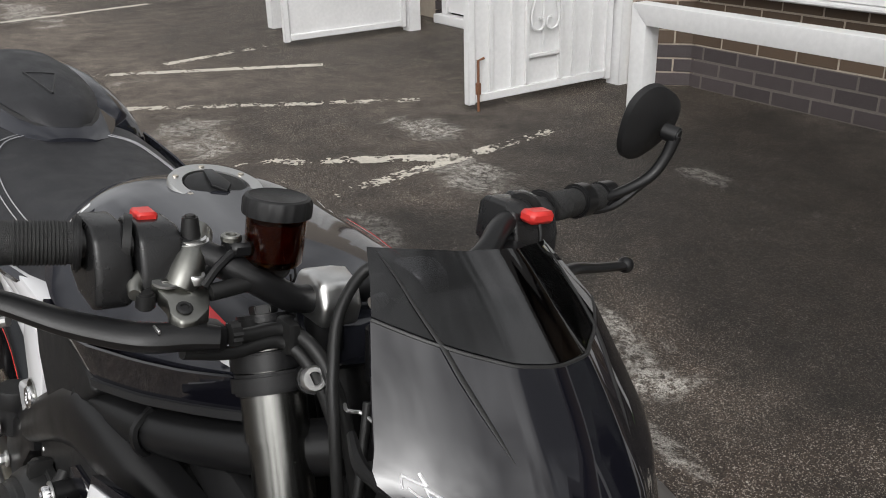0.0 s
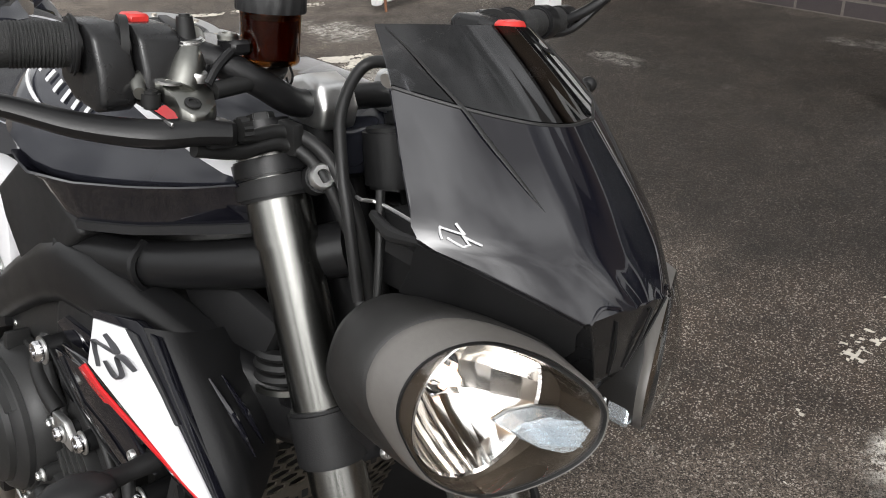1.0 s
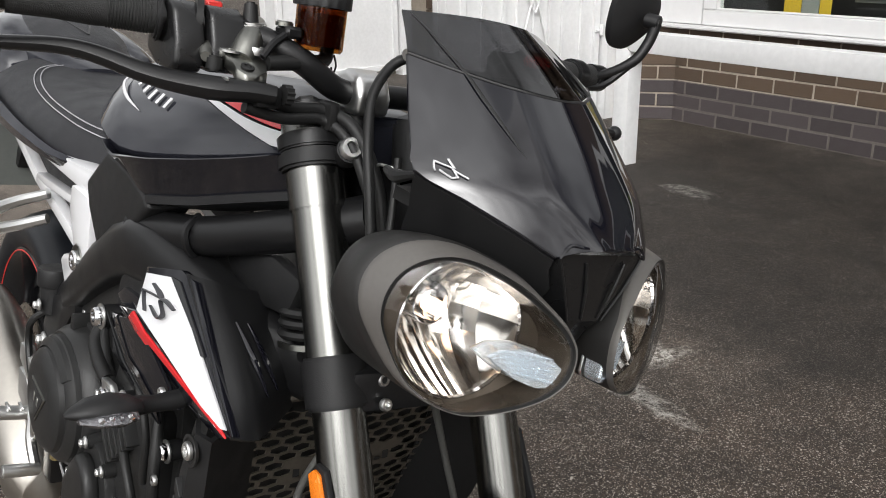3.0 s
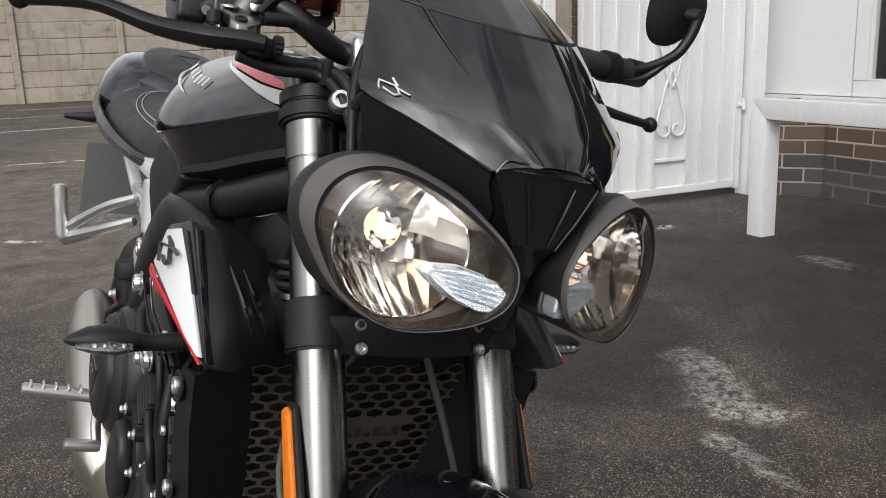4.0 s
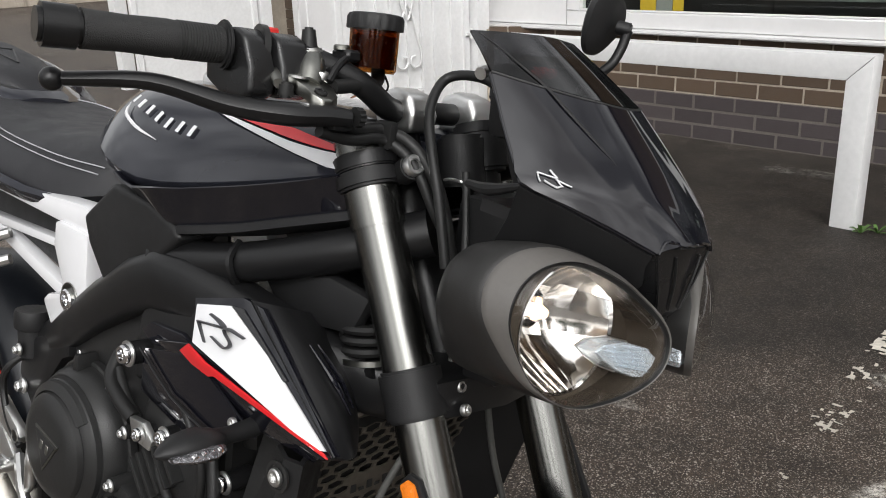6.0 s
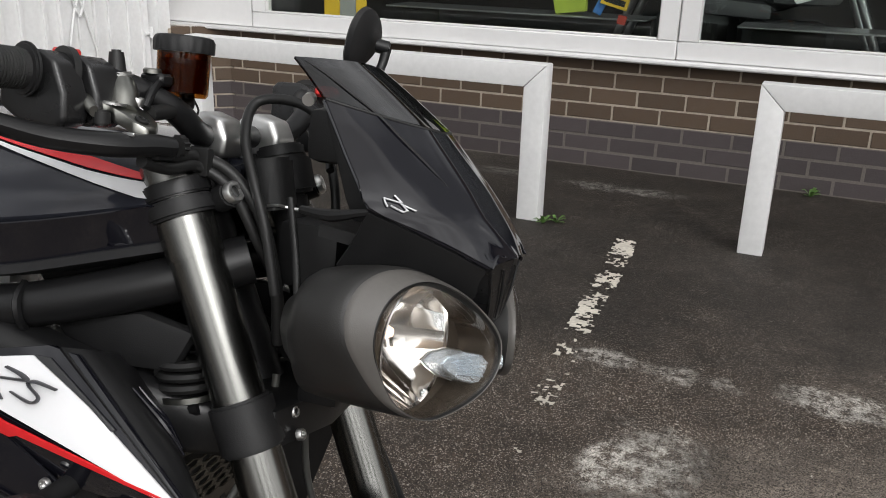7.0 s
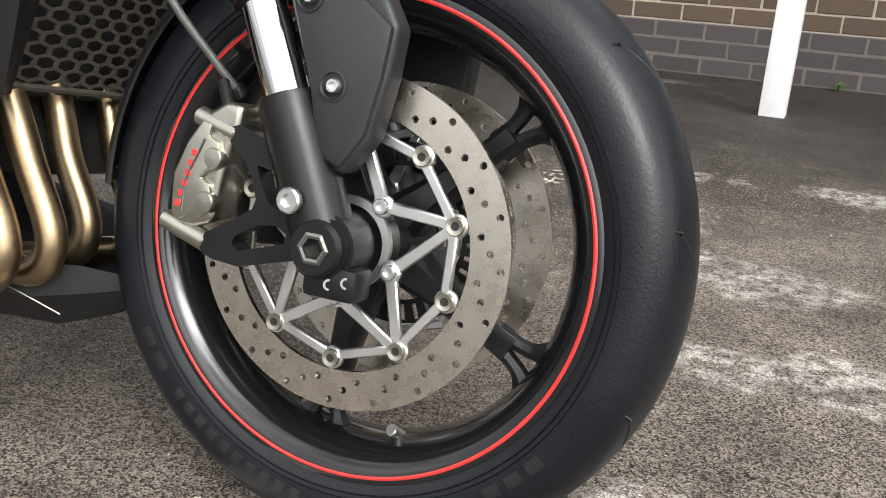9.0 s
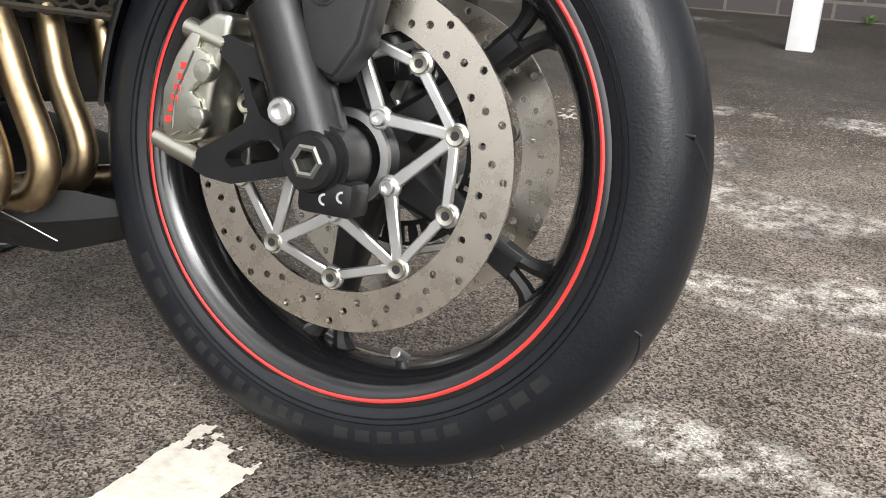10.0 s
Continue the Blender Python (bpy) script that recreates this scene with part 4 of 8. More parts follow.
# brake discs with drilled swept ring, spider and floating bobbins
DISC_Y = 0.068
INNER_A0 = math.atan2(0.284 - 0.302, 0.045)
BOB_A0 = math.atan2(0.387 - 0.302, 0.063)
holes = []
for i in range(20):
    for r, off in ((0.1475, 0.0), (0.1365, 0.10), (0.1285, 0.21)):
        a = 2 * math.pi * i / 20 + off
        holes.append(circle(0.0035, 8, r * math.cos(a), r * math.sin(a)))
for sgn in (-1, 1):
    y0 = sgn * DISC_Y
    b = ring_plate([circle(0.155, 120), circle(0.1185, 120)] + holes, 0.005, y0 - 0.0025)
    part("brake_disc", moved(b, Matrix.Translation(AX)), STEEL, wheel_f, "drilled steel brake disc", smooth=False)
    b = lathe([(0.036, y0 - 0.003), (0.0435, y0 - 0.003), (0.0435, y0 + 0.003), (0.036, y0 + 0.003)], 48, closed=True)

    def arm(b, p, q, w0, w1):
        p, q = Vector((p[0], 0, p[1])), Vector((q[0], 0, q[1]))
        d = (q - p).normalized()
        nrm = Vector((-d.z, 0, d.x))
        out = [(p + nrm * w0), (q + nrm * w1), (q - nrm * w1), (p - nrm * w0)]
        return slab([(v.x, v.z) for v in out], y0 - 0.0042, y0 + 0.0025, "xz", 0.0015, b, 1)

    bob = [(0.1075 * math.cos(BOB_A0 - radians(36) * k), 0.1075 * math.sin(BOB_A0 - radians(36) * k)) for k in range(10)]
    for k in range(5):
        a = INNER_A0 + radians(72) * k
        node = (0.050 * math.cos(a), 0.050 * math.sin(a))
        near = sorted(range(10), key=lambda m: abs((math.atan2(bob[m][1], bob[m][0]) - a + math.pi) % (2 * math.pi) - math.pi))
        for m in near[1:3]:
            b = arm(b, node, bob[m], 0.0062, 0.0048)
    for k in range(10):
        p, q = Vector((bob[k][0], bob[k][1])), Vector((bob[(k + 1) % 10][0], bob[(k + 1) % 10][1]))
        b = arm(b, p * 0.985, q * 0.985, 0.0046, 0.0046)
        b = slab(circle(0.0108, 20, bob[k][0], bob[k][1]), y0 - 0.0044, y0 + 0.0026, "xz", 0.0015, b, 1)
    for k in range(5):
        a = INNER_A0 + radians(72) * k
        b = slab(circle(0.0105, 20, 0.050 * math.cos(a), 0.050 * math.sin(a)), y0 - 0.0046, y0 + 0.0024, "xz", 0.0015, b, 1)
    part("disc_carrier", moved(b, Matrix.Translation(AX)), ALLOY, wheel_f, "bright machined alloy disc carrier")
    for k in range(10):
        ring = lathe([(0.0040, -0.0066), (0.0078, -0.0074), (0.0088, -0.0058), (0.0088, 0.004), (0.0040, 0.004)], 16, "y", closed=True)
        part("bobbin", moved(ring, Matrix.Translation(AX + Vector((bob[k][0], y0, bob[k][1])))), NICKEL, wheel_f)
        # solid black plug painted as the shaded hole of the bobbin
        part("bobbin_bore", rod(AX + Vector((bob[k][0], y0 - 0.0050, bob[k][1])), AX + Vector((bob[k][0], y0 + 0.0050, bob[k][1])), 0.0043, 6), BLACK_BAR, wheel_f)
    for k in range(5):
        a = INNER_A0 + radians(72) * k
        bolt(wheel_f, AX + Vector((0.050 * math.cos(a), y0 + sgn * 0.004, 0.050 * math.sin(a))), 0.0075, (0, sgn, 0))
# slotted wheel-speed ring
slots = []
for k in range(36):
    a = 2 * math.pi * k / 36
    c, s = math.cos(a), math.sin(a)
    slots.append([(r * c - w * s, r * s + w * c) for r, w in ((0.074, -0.0022), (0.090, -0.0026), (0.090, 0.0026), (0.074, 0.0022))])
part("sensor_ring", moved(ring_plate([circle(0.094, 72), circle(0.069, 72)] + slots, 0.002, 0.046), Matrix.Translation(AX)), SATIN, wheel_f, smooth=False)
part("valve", rod((0.052, 0.0, 0.108), (0.046, -0.022, 0.122), 0.006, 12, bevel=0.001), ALLOY, wheel_f, "silver tyre valve")

# --- fork legs ---
for sgn in (-1, 1):
    y = sgn * 0.1

    def fp(z):
        return (fork_x(z), y, z)

    leg = part("fork_leg", rod(fp(0.515), fp(0.955), 0.0268, 32), SILVER, bike, "brushed aluminium upside-down fork leg")
    part("chrome_tube", rod(fp(0.40), fp(0.5145), 0.0205, 32), CHROME, leg, "mirror-bright chrome fork tube")
    c = bmesh.new()
    for z0, z1, r in ((0.508, 0.528, 0.0285), (0.531, 0.549, 0.0278), (0.552, 0.568, 0.0285)):
        c = rod(fp(z0), fp(z1), r, 32, c, 0.0015)
    part("seal_collar", c, SILVER, leg)
    part("dust_seal", rod(fp(0.503), fp(0.5075), 0.0265, 32), CABLE, leg)
    part("fork_foot", rod(fp(0.31), fp(0.425), 0.0285, 32, bevel=0.003), SATIN, leg)
    foot = rod((0.0, y - sgn * 0.028, AX.z), (0.0, y + sgn * 0.020, AX.z), 0.031, 32, bevel=0.004)
    foot = box(-0.014, 0.038, y - 0.020, y + 0.014, AX.z - 0.044, AX.z - 0.014, 0.007, foot, 2)
    part("axle_clamp", foot, SATIN, leg)
    nut = lathe([(0.0115, 0), (0.024, 0), (0.025, 0.006), (0.022, 0.011), (0.0135, 0.011), (0.0125, 0.002)], 32, "y")
    moved(nut, pose(0, y + sgn * 0.020, AX.z) @ (Matrix.Identity(4) if sgn > 0 else Matrix.Rotation(math.pi, 4, "Z")))
    part("axle_nut", nut, SATIN, leg)
    hexa = lathe([(0.0001, 0.0005), (0.0150, 0.0005), (0.0152, 0.0115), (0.0125, 0.0125), (0.0098, 0.012), (0.0092, 0.001), (0.0001, 0.001)], 6, "y")
    moved(hexa, pose(0, y + sgn * 0.020, AX.z) @ (Matrix.Identity(4) if sgn > 0 else Matrix.Rotation(math.pi, 4, "Z")))
    part("axle_hex", hexa, GUNMETAL, leg, smooth=False)
    for zz in (AX.z - 0.026, AX.z - 0.030):
        bolt(leg, (0.012 if zz < AX.z - 0.028 else 0.028, y + sgn * 0.0142, zz), 0.006, (0.2, sgn, 0))
    part("clamp_ring", rod(fp(0.704), fp(0.752), 0.0325, 32, bevel=0.003), MATTE, leg)
    part("clamp_ring", rod(fp(0.924), fp(0.941), 0.0350, 32, bevel=0.003), MATTE, leg)
    part("clamp_ring", rod(fp(0.942), fp(0.957), 0.0340, 32, bevel=0.002), SATIN, leg)
    part("fork_collar", rod(fp(0.886), fp(0.9235), 0.0288, 32, bevel=0.0012), SILVER, leg, "paler machined collar of the fork leg")
    part("fork_cap", rod(fp(0.9575), fp(0.9765), 0.0285, 32, bevel=0.001), SILVER, leg)
    part("cap_rim", rod(fp(0.977), fp(0.986), 0.0275, 32, bevel=0.003), SATIN, leg)
    part("cap_hex", rod(fp(0.986), fp(0.993), 0.0130, 6, bevel=0.001), CABLE, leg, smooth=False)
    # caliper mount and caliper
    truss = [[(-0.128, 0.282), (-0.122, 0.294), (-0.096, 0.309), (-0.075, 0.323), (-0.072, 0.332), (-0.079, 0.352), (-0.089, 0.366), (-0.102, 0.376), (-0.107, 0.384), (-0.104, 0.392), (-0.095, 0.395), (-0.078, 0.389), (-0.058, 0.382), (-0.030, 0.376), (-0.014, 0.345), (-0.014, 0.290), (-0.030, 0.284), (-0.085, 0.269), (-0.112, 0.271), (-0.124, 0.275)],
             [(-0.074, 0.362), (-0.056, 0.359), (-0.051, 0.340), (-0.044, 0.324), (-0.059, 0.331), (-0.068, 0.346)],
             [(-0.093, 0.289), (-0.090, 0.296), (-0.068, 0.310), (-0.048, 0.312), (-0.038, 0.306), (-0.040, 0.297), (-0.086, 0.283)]]
    arms = ring_plate(truss, 0.022, y - 0.012)
    part("caliper_mount", arms, SATIN, leg)
    bolt(leg, (-0.026, y + sgn * 0.030, 0.339), 0.0115, (0, sgn, 0), ALLOY, 0.007)
    part("clamp_boss", rod((-0.026, y, 0.339), (-0.026, y + sgn * 0.030, 0.339), 0.0135, 20, bevel=0.002), SATIN, leg)
    yo, yi = y + sgn * 0.012, y - sgn * 0.058
    body = slab([(-0.164, 0.306), (-0.164, 0.343), (-0.150, 0.376), (-0.134, 0.400), (-0.112, 0.414), (-0.094, 0.411), (-0.096, 0.392), (-0.104, 0.372), (-0.110, 0.346), (-0.116, 0.304), (-0.136, 0.297), (-0.154, 0.297)], min(yo, yi), max(yo, yi), "xz", 0.007, None, 3)
    part("caliper", body, NICKEL, leg, "nickel brake caliper with red print")
    face = [(-0.150, 0.302), (-0.158, 0.312), (-0.158, 0.341), (-0.146, 0.372), (-0.131, 0.394), (-0.121, 0.392), (-0.124, 0.381), (-0.114, 0.377), (-0.109, 0.366), (-0.113, 0.354), (-0.123, 0.349), (-0.129, 0.343), (-0.119, 0.338), (-0.115, 0.326), (-0.119, 0.313), (-0.130, 0.306), (-0.139, 0.308)]
    part("caliper_face", slab(face, min(yo, yo + sgn * 0.005), max(yo, yo + sgn * 0.005), "xz", 0.0022, None, 2), NICKEL, leg)
    part("caliper_groove", tube([(-0.146, yo + sgn * 0.005, 0.309), (-0.144, yo + sgn * 0.005, 0.338), (-0.134, yo + sgn * 0.005, 0.362), (-0.127, yo + sgn * 0.005, 0.378)], 0.0012, 6, 4), GUNMETAL, leg)
    for xc, zc in ((-0.122, 0.322), (-0.117, 0.362)):
        part("piston_lobe", moved(lathe([(0.0001, 0.0075), (0.0085, 0.0068), (0.0102, 0.0045), (0.0105, -0.006)], 28, "y"), pose(xc, yo, zc) @ (Matrix.Identity(4) if sgn > 0 else Matrix.Rotation(math.pi, 4, "Z"))), NICKEL, leg)
    part("bleed_nipple", rod((-0.118, y, 0.410), (-0.122, y + sgn * 0.006, 0.432), 0.0055, 12, bevel=0.001), CABLE, leg)
    for x0, z0, x1, z1 in ((-0.145, 0.398, -0.101, 0.385), (-0.174, 0.299, -0.124, 0.284)):
        pin = rod((x0, y + sgn * 0.004, z0), (x1, y + sgn * 0.004, z1), 0.0092, 18, bevel=0.002)
        pin = rod((x0 * 0.7 + x1 * 0.3, y + sgn * 0.004, z0 * 0.7 + z1 * 0.3), (x1, y + sgn * 0.004, z1), 0.0100, 18, pin, 0.001)
        part("caliper_pin", pin, NICKEL, leg)
    marks = None
    for q in range(6):
        z0 = 0.314 + q * 0.0095
        xm = -0.1565 + 0.00285 * q
        marks = box(xm + 0.0022, xm + 0.0088, yo + sgn * 0.0050 - 0.0006, yo + sgn * 0.0050 + 0.0006, z0, z0 + 0.0060, 0.0003, marks)
    part("print_bar", marks, REDPL, leg, "red printed bars")

# hose from the caliper
hose = tube([(-0.128, -0.066, 0.420), (-0.150, -0.085, 0.450), (-0.192, -0.105, 0.505), (-0.222, -0.110, 0.575), (-0.205, -0.095, 0.645), (-0.195, -0.05, 0.70), (-0.20, -0.03, 0.76)], 0.0042, 10, 6)
part("brake_hose", hose, mat("braided_hose", (0.085, 0.085, 0.080), 0.5, metal=0.2, var=0.15, scale=200), bike)
bolt(bike, (-0.128, -0.066, 0.420), 0.008, (-0.4, -0.6, 0.7), SATIN, 0.01, name="banjo_bolt")
hose = tube([(-0.128, 0.066, 0.420), (-0.150, 0.085, 0.450), (-0.192, 0.100, 0.52), (-0.210, 0.080, 0.60), (-0.195, 0.03, 0.70)], 0.0042, 10, 6)
part("brake_hose", hose, bpy.data.materials["braided_hose"], bike)
for sgn in (-1, 1):
    b = slab([(-0.170, 0.648), (-0.160, 0.660), (-0.146, 0.658), (-0.098, 0.578), (-0.102, 0.563), (-0.122, 0.556), (-0.132, 0.566)], min(sgn * 0.124, sgn * 0.131), max(sgn * 0.124, sgn * 0.131), "xz", 0.002)
    holder = part("reflector_holder", b, MATTE, bike)
    b = slab([(-0.166, 0.647), (-0.158, 0.655), (-0.149, 0.653), (-0.106, 0.578), (-0.109, 0.566), (-0.122, 0.562), (-0.129, 0.570)], min(sgn * 0.1305, sgn * 0.136), max(sgn * 0.1305, sgn * 0.136), "xz", 0.002)
    part("reflector", b, AMBER, holder, "ribbed amber reflector")

# --- yokes ---
b = slab([(fork_x(0.725) + 0.03, -0.1), (fork_x(0.725) + 0.045, 0.0), (fork_x(0.725) + 0.03, 0.1), (fork_x(0.725) - 0.03, 0.1), (fork_x(0.725) - 0.07, 0.0), (fork_x(0.725) - 0.03, -0.1)], 0.706, 0.748, "xy", 0.006)
part("lower_yoke", b, SATIN, bike)
b = slab([(fork_x(0.945) + 0.03, -0.1), (fork_x(0.945) + 0.0, -0.03), (fork_x(0.945) + 0.0, 0.03), (fork_x(0.945) + 0.03, 0.1), (fork_x(0.945) - 0.03, 0.1), (fork_x(0.945) - 0.085, 0.04), (fork_x(0.945) - 0.085, -0.04), (fork_x(0.945) - 0.03, -0.1)], 0.932, 0.957, "xy", 0.005)
part("upper_yoke", b, SATIN, bike)
for sgn in (-1, 1):
    part("clamp_lug", rod((-0.250, sgn * 0.080, 0.944), (-0.230, sgn * 0.088, 0.954), 0.0135, 16, bevel=0.002), MATTE, bike)
    bolt(bike, (-0.231, sgn * 0.088, 0.9535), 0.0115, (0.85, sgn * 0.25, 0.40), ALLOY, 0.008)
    for zz in (0.716, 0.738):
        bolt(bike, (fork_x(zz) + 0.036, sgn * 0.068, zz), 0.0065, (0.9, 0, 0.3), ALLOY, 0.006)
    # bar risers
    part("riser_foot", rod((-0.280, sgn * 0.050, 0.950), (-0.284, sgn * 0.050, 0.988), 0.018, 20, bevel=0.003), SATIN, bike)
    b = slab([(-0.306, 0.984), (-0.312, 1.006), (-0.304, 1.024), (-0.284, 1.030), (-0.262, 1.024), (-0.252, 1.004), (-0.256, 0.984)], sgn * 0.050 - 0.020, sgn * 0.050 + 0.020, "xz", 0.007, None, 3)
    part("bar_riser", b, ALLOY, bike, "bright alloy handlebar riser")

# --- front mudguard ---
def fender_at(q, s, off=0.0):
    """q from rear (0) to tip (1), s across from -1 to 1."""
    a = radians(118 - 60 * q)
    half = float(np.interp(q, [0, 0.2, 0.6, 0.85, 1.0], [0.070, 0.072, 0.068, 0.052, 0.012]))
    drop = float(np.interp(q, [0, 0.3, 0.7, 0.9, 1.0], [0.056, 0.056, 0.044, 0.022, 0.004]))
    r = 0.317 + 0.006 * q * q - drop * abs(s) ** 3.0 + off
    return (r * math.cos(a), half * s * (1 - 0.06 * abs(s)), AX.z + r * math.sin(a))


rows = [[fender_at(q, s) for s in np.linspace(-1, 1, 15)] for q in np.linspace(0, 1, 17)]
mudguard = part("front_mudguard", shell(rows, -0.003), GLOSS, bike, "gloss black front mudguard with red and white flash", sharp=60)
rows = []
for q in np.linspace(0.0, 1.0, 14):
    a = radians(112 + 66 * q)
    r = 0.319 - 0.004 * q
    half = 0.066 - 0.008 * q
    rows.append([((r - 0.03 * abs(s) ** 3) * math.cos(a), half * s, AX.z + (r - 0.03 * abs(s) ** 3) * math.sin(a)) for s in np.linspace(-1, 1, 9)])
part("mudguard_tail", shell(rows, 0.003), MATTE, mudguard)
for sgn in (-1, 1):
    for name, m, lo, hi, w, off in (("red_flash", RED, 0.43, 0.88, 0.075, 0.0044), ("white_flash", WHITE, 0.37, 0.93, 0.030, 0.0046)):
        rows = []
        for q in np.linspace(lo, hi, 12):
            wq = w * (1 - (q - lo) / (hi - lo)) ** 0.7
            c = 0.66 if name == "red_flash" else 0.615
            rows.append([fender_at(q, sgn * (c + v * wq), off) for v in (0, 0.5, 1)])
        part(name, shell(rows, 0.0006), m, mudguard)
    yb = sgn * 0.108
    out = [(-0.078, 0.590), (0.000, 0.594), (0.046, 0.588), (0.034, 0.568), (0.021, 0.530), (0.044, 0.492), (0.040, 0.450), (0.030, 0.398), (0.006, 0.364), (-0.020, 0.374), (-0.032, 0.430), (-0.068, 0.525)]
    b = slab(out, min(yb, yb - sgn * 0.03), max(yb, yb - sgn * 0.03), "xz", 0.007, None, 3)
    part("fork_guard", b, GUARD, mudguard, "matte black fork guard with two recessed screws")
    plane = slab([(-0.062, 0.530), (-0.021, 0.536), (0.041, 0.491), (0.036, 0.448), (0.026, 0.400), (0.006, 0.370), (-0.017, 0.379), (-0.029, 0.432)], min(yb - sgn * 0.004, yb + sgn * 0.006), max(yb - sgn * 0.004, yb + sgn * 0.006), "xz", 0.005, None, 2)
    part("fork_guard_facet", plane, GUARD, mudguard)
    for p in ((-0.038, 0.509), (-0.007, 0.438)):
        # black disc laid on the guard paints the shade of the screw's recess
        part("screw_recess", moved(lathe([(0.0001, -0.001), (0.013, -0.001), (0.0135, 0.0012), (0.0115, 0.0016), (0.010, 0.0)], 20, "y"), pose(p[0], yb + sgn * 0.006, p[1]) @ (Matrix.Identity(4) if sgn > 0 else Matrix.Rotation(math.pi, 4, "Z"))), BLACK_BAR, mudguard)
        bolt(mudguard, (p[0] + 0.002, yb + sgn * 0.0063, p[1]), 0.0062, (0, sgn, 0))

# --- headlights ---
# outline of the near lens, across and up, smoothed
EGG = [(-0.0215, 0.838), (-0.031, 0.855), (-0.050, 0.871), (-0.080, 0.890), (-0.116, 0.903), (-0.143, 0.901), (-0.164, 0.887), (-0.174, 0.863),
       (-0.171, 0.838), (-0.149, 0.800), (-0.114, 0.781), (-0.079, 0.784), (-0.044, 0.797), (-0.025, 0.815)]
ring3 = spline([(y, z, 0) for y, z in EGG[-2:] + EGG + EGG[:2]], 5)
LAMP = [Vector((-0.0965 + (p.x + 0.0965) * 0.972, p.y - 0.003)) for p in ring3[10:10 + 5 * len(EGG)]]
NL = len(LAMP)
OUTW = []
for i in range(NL):
    d = LAMP[(i + 1) % NL] - LAMP[i - 1]
    OUTW.append(Vector((d.y, -d.x)).normalized())
if OUTW[0].x < 0:
    OUTW = [-v for v in OUTW]
LC = Vector((-0.098, 0.841))


def face_x(y, z):
    """Depth of the lens rim, swept back towards the outside."""
    u, v = abs(y) - 0.095, z - 0.838
    return 0.0093 - 0.449 * u - 0.028 * v - 0.356 * u * u - 0.219 * v * v


def bezel_x(y, z):
    return min(0.0015 - 0.554 * (abs(y) - 0.095) - 0.206 * (z - 0.838), face_x(y, z) - 0.004)


def lamp_loop(grow, depth, sgn=-1, shrink=1.0):
    """The lens outline, grown outwards or shrunk to its middle; depth gives x for y and z."""
    pts = []
    for p, n in zip(LAMP, OUTW):
        tip = float(np.interp(n.y, [-1.0, -0.5, 0.3], [0.14, 0.45, 1.0])) * float(np.interp(p.x, [-0.07, -0.02], [1.0, 0.2]))
        q = LC + (p + n * grow * tip - LC) * shrink
        pts.append((depth(q.x, q.y), -sgn * q.x, q.y))
    return pts


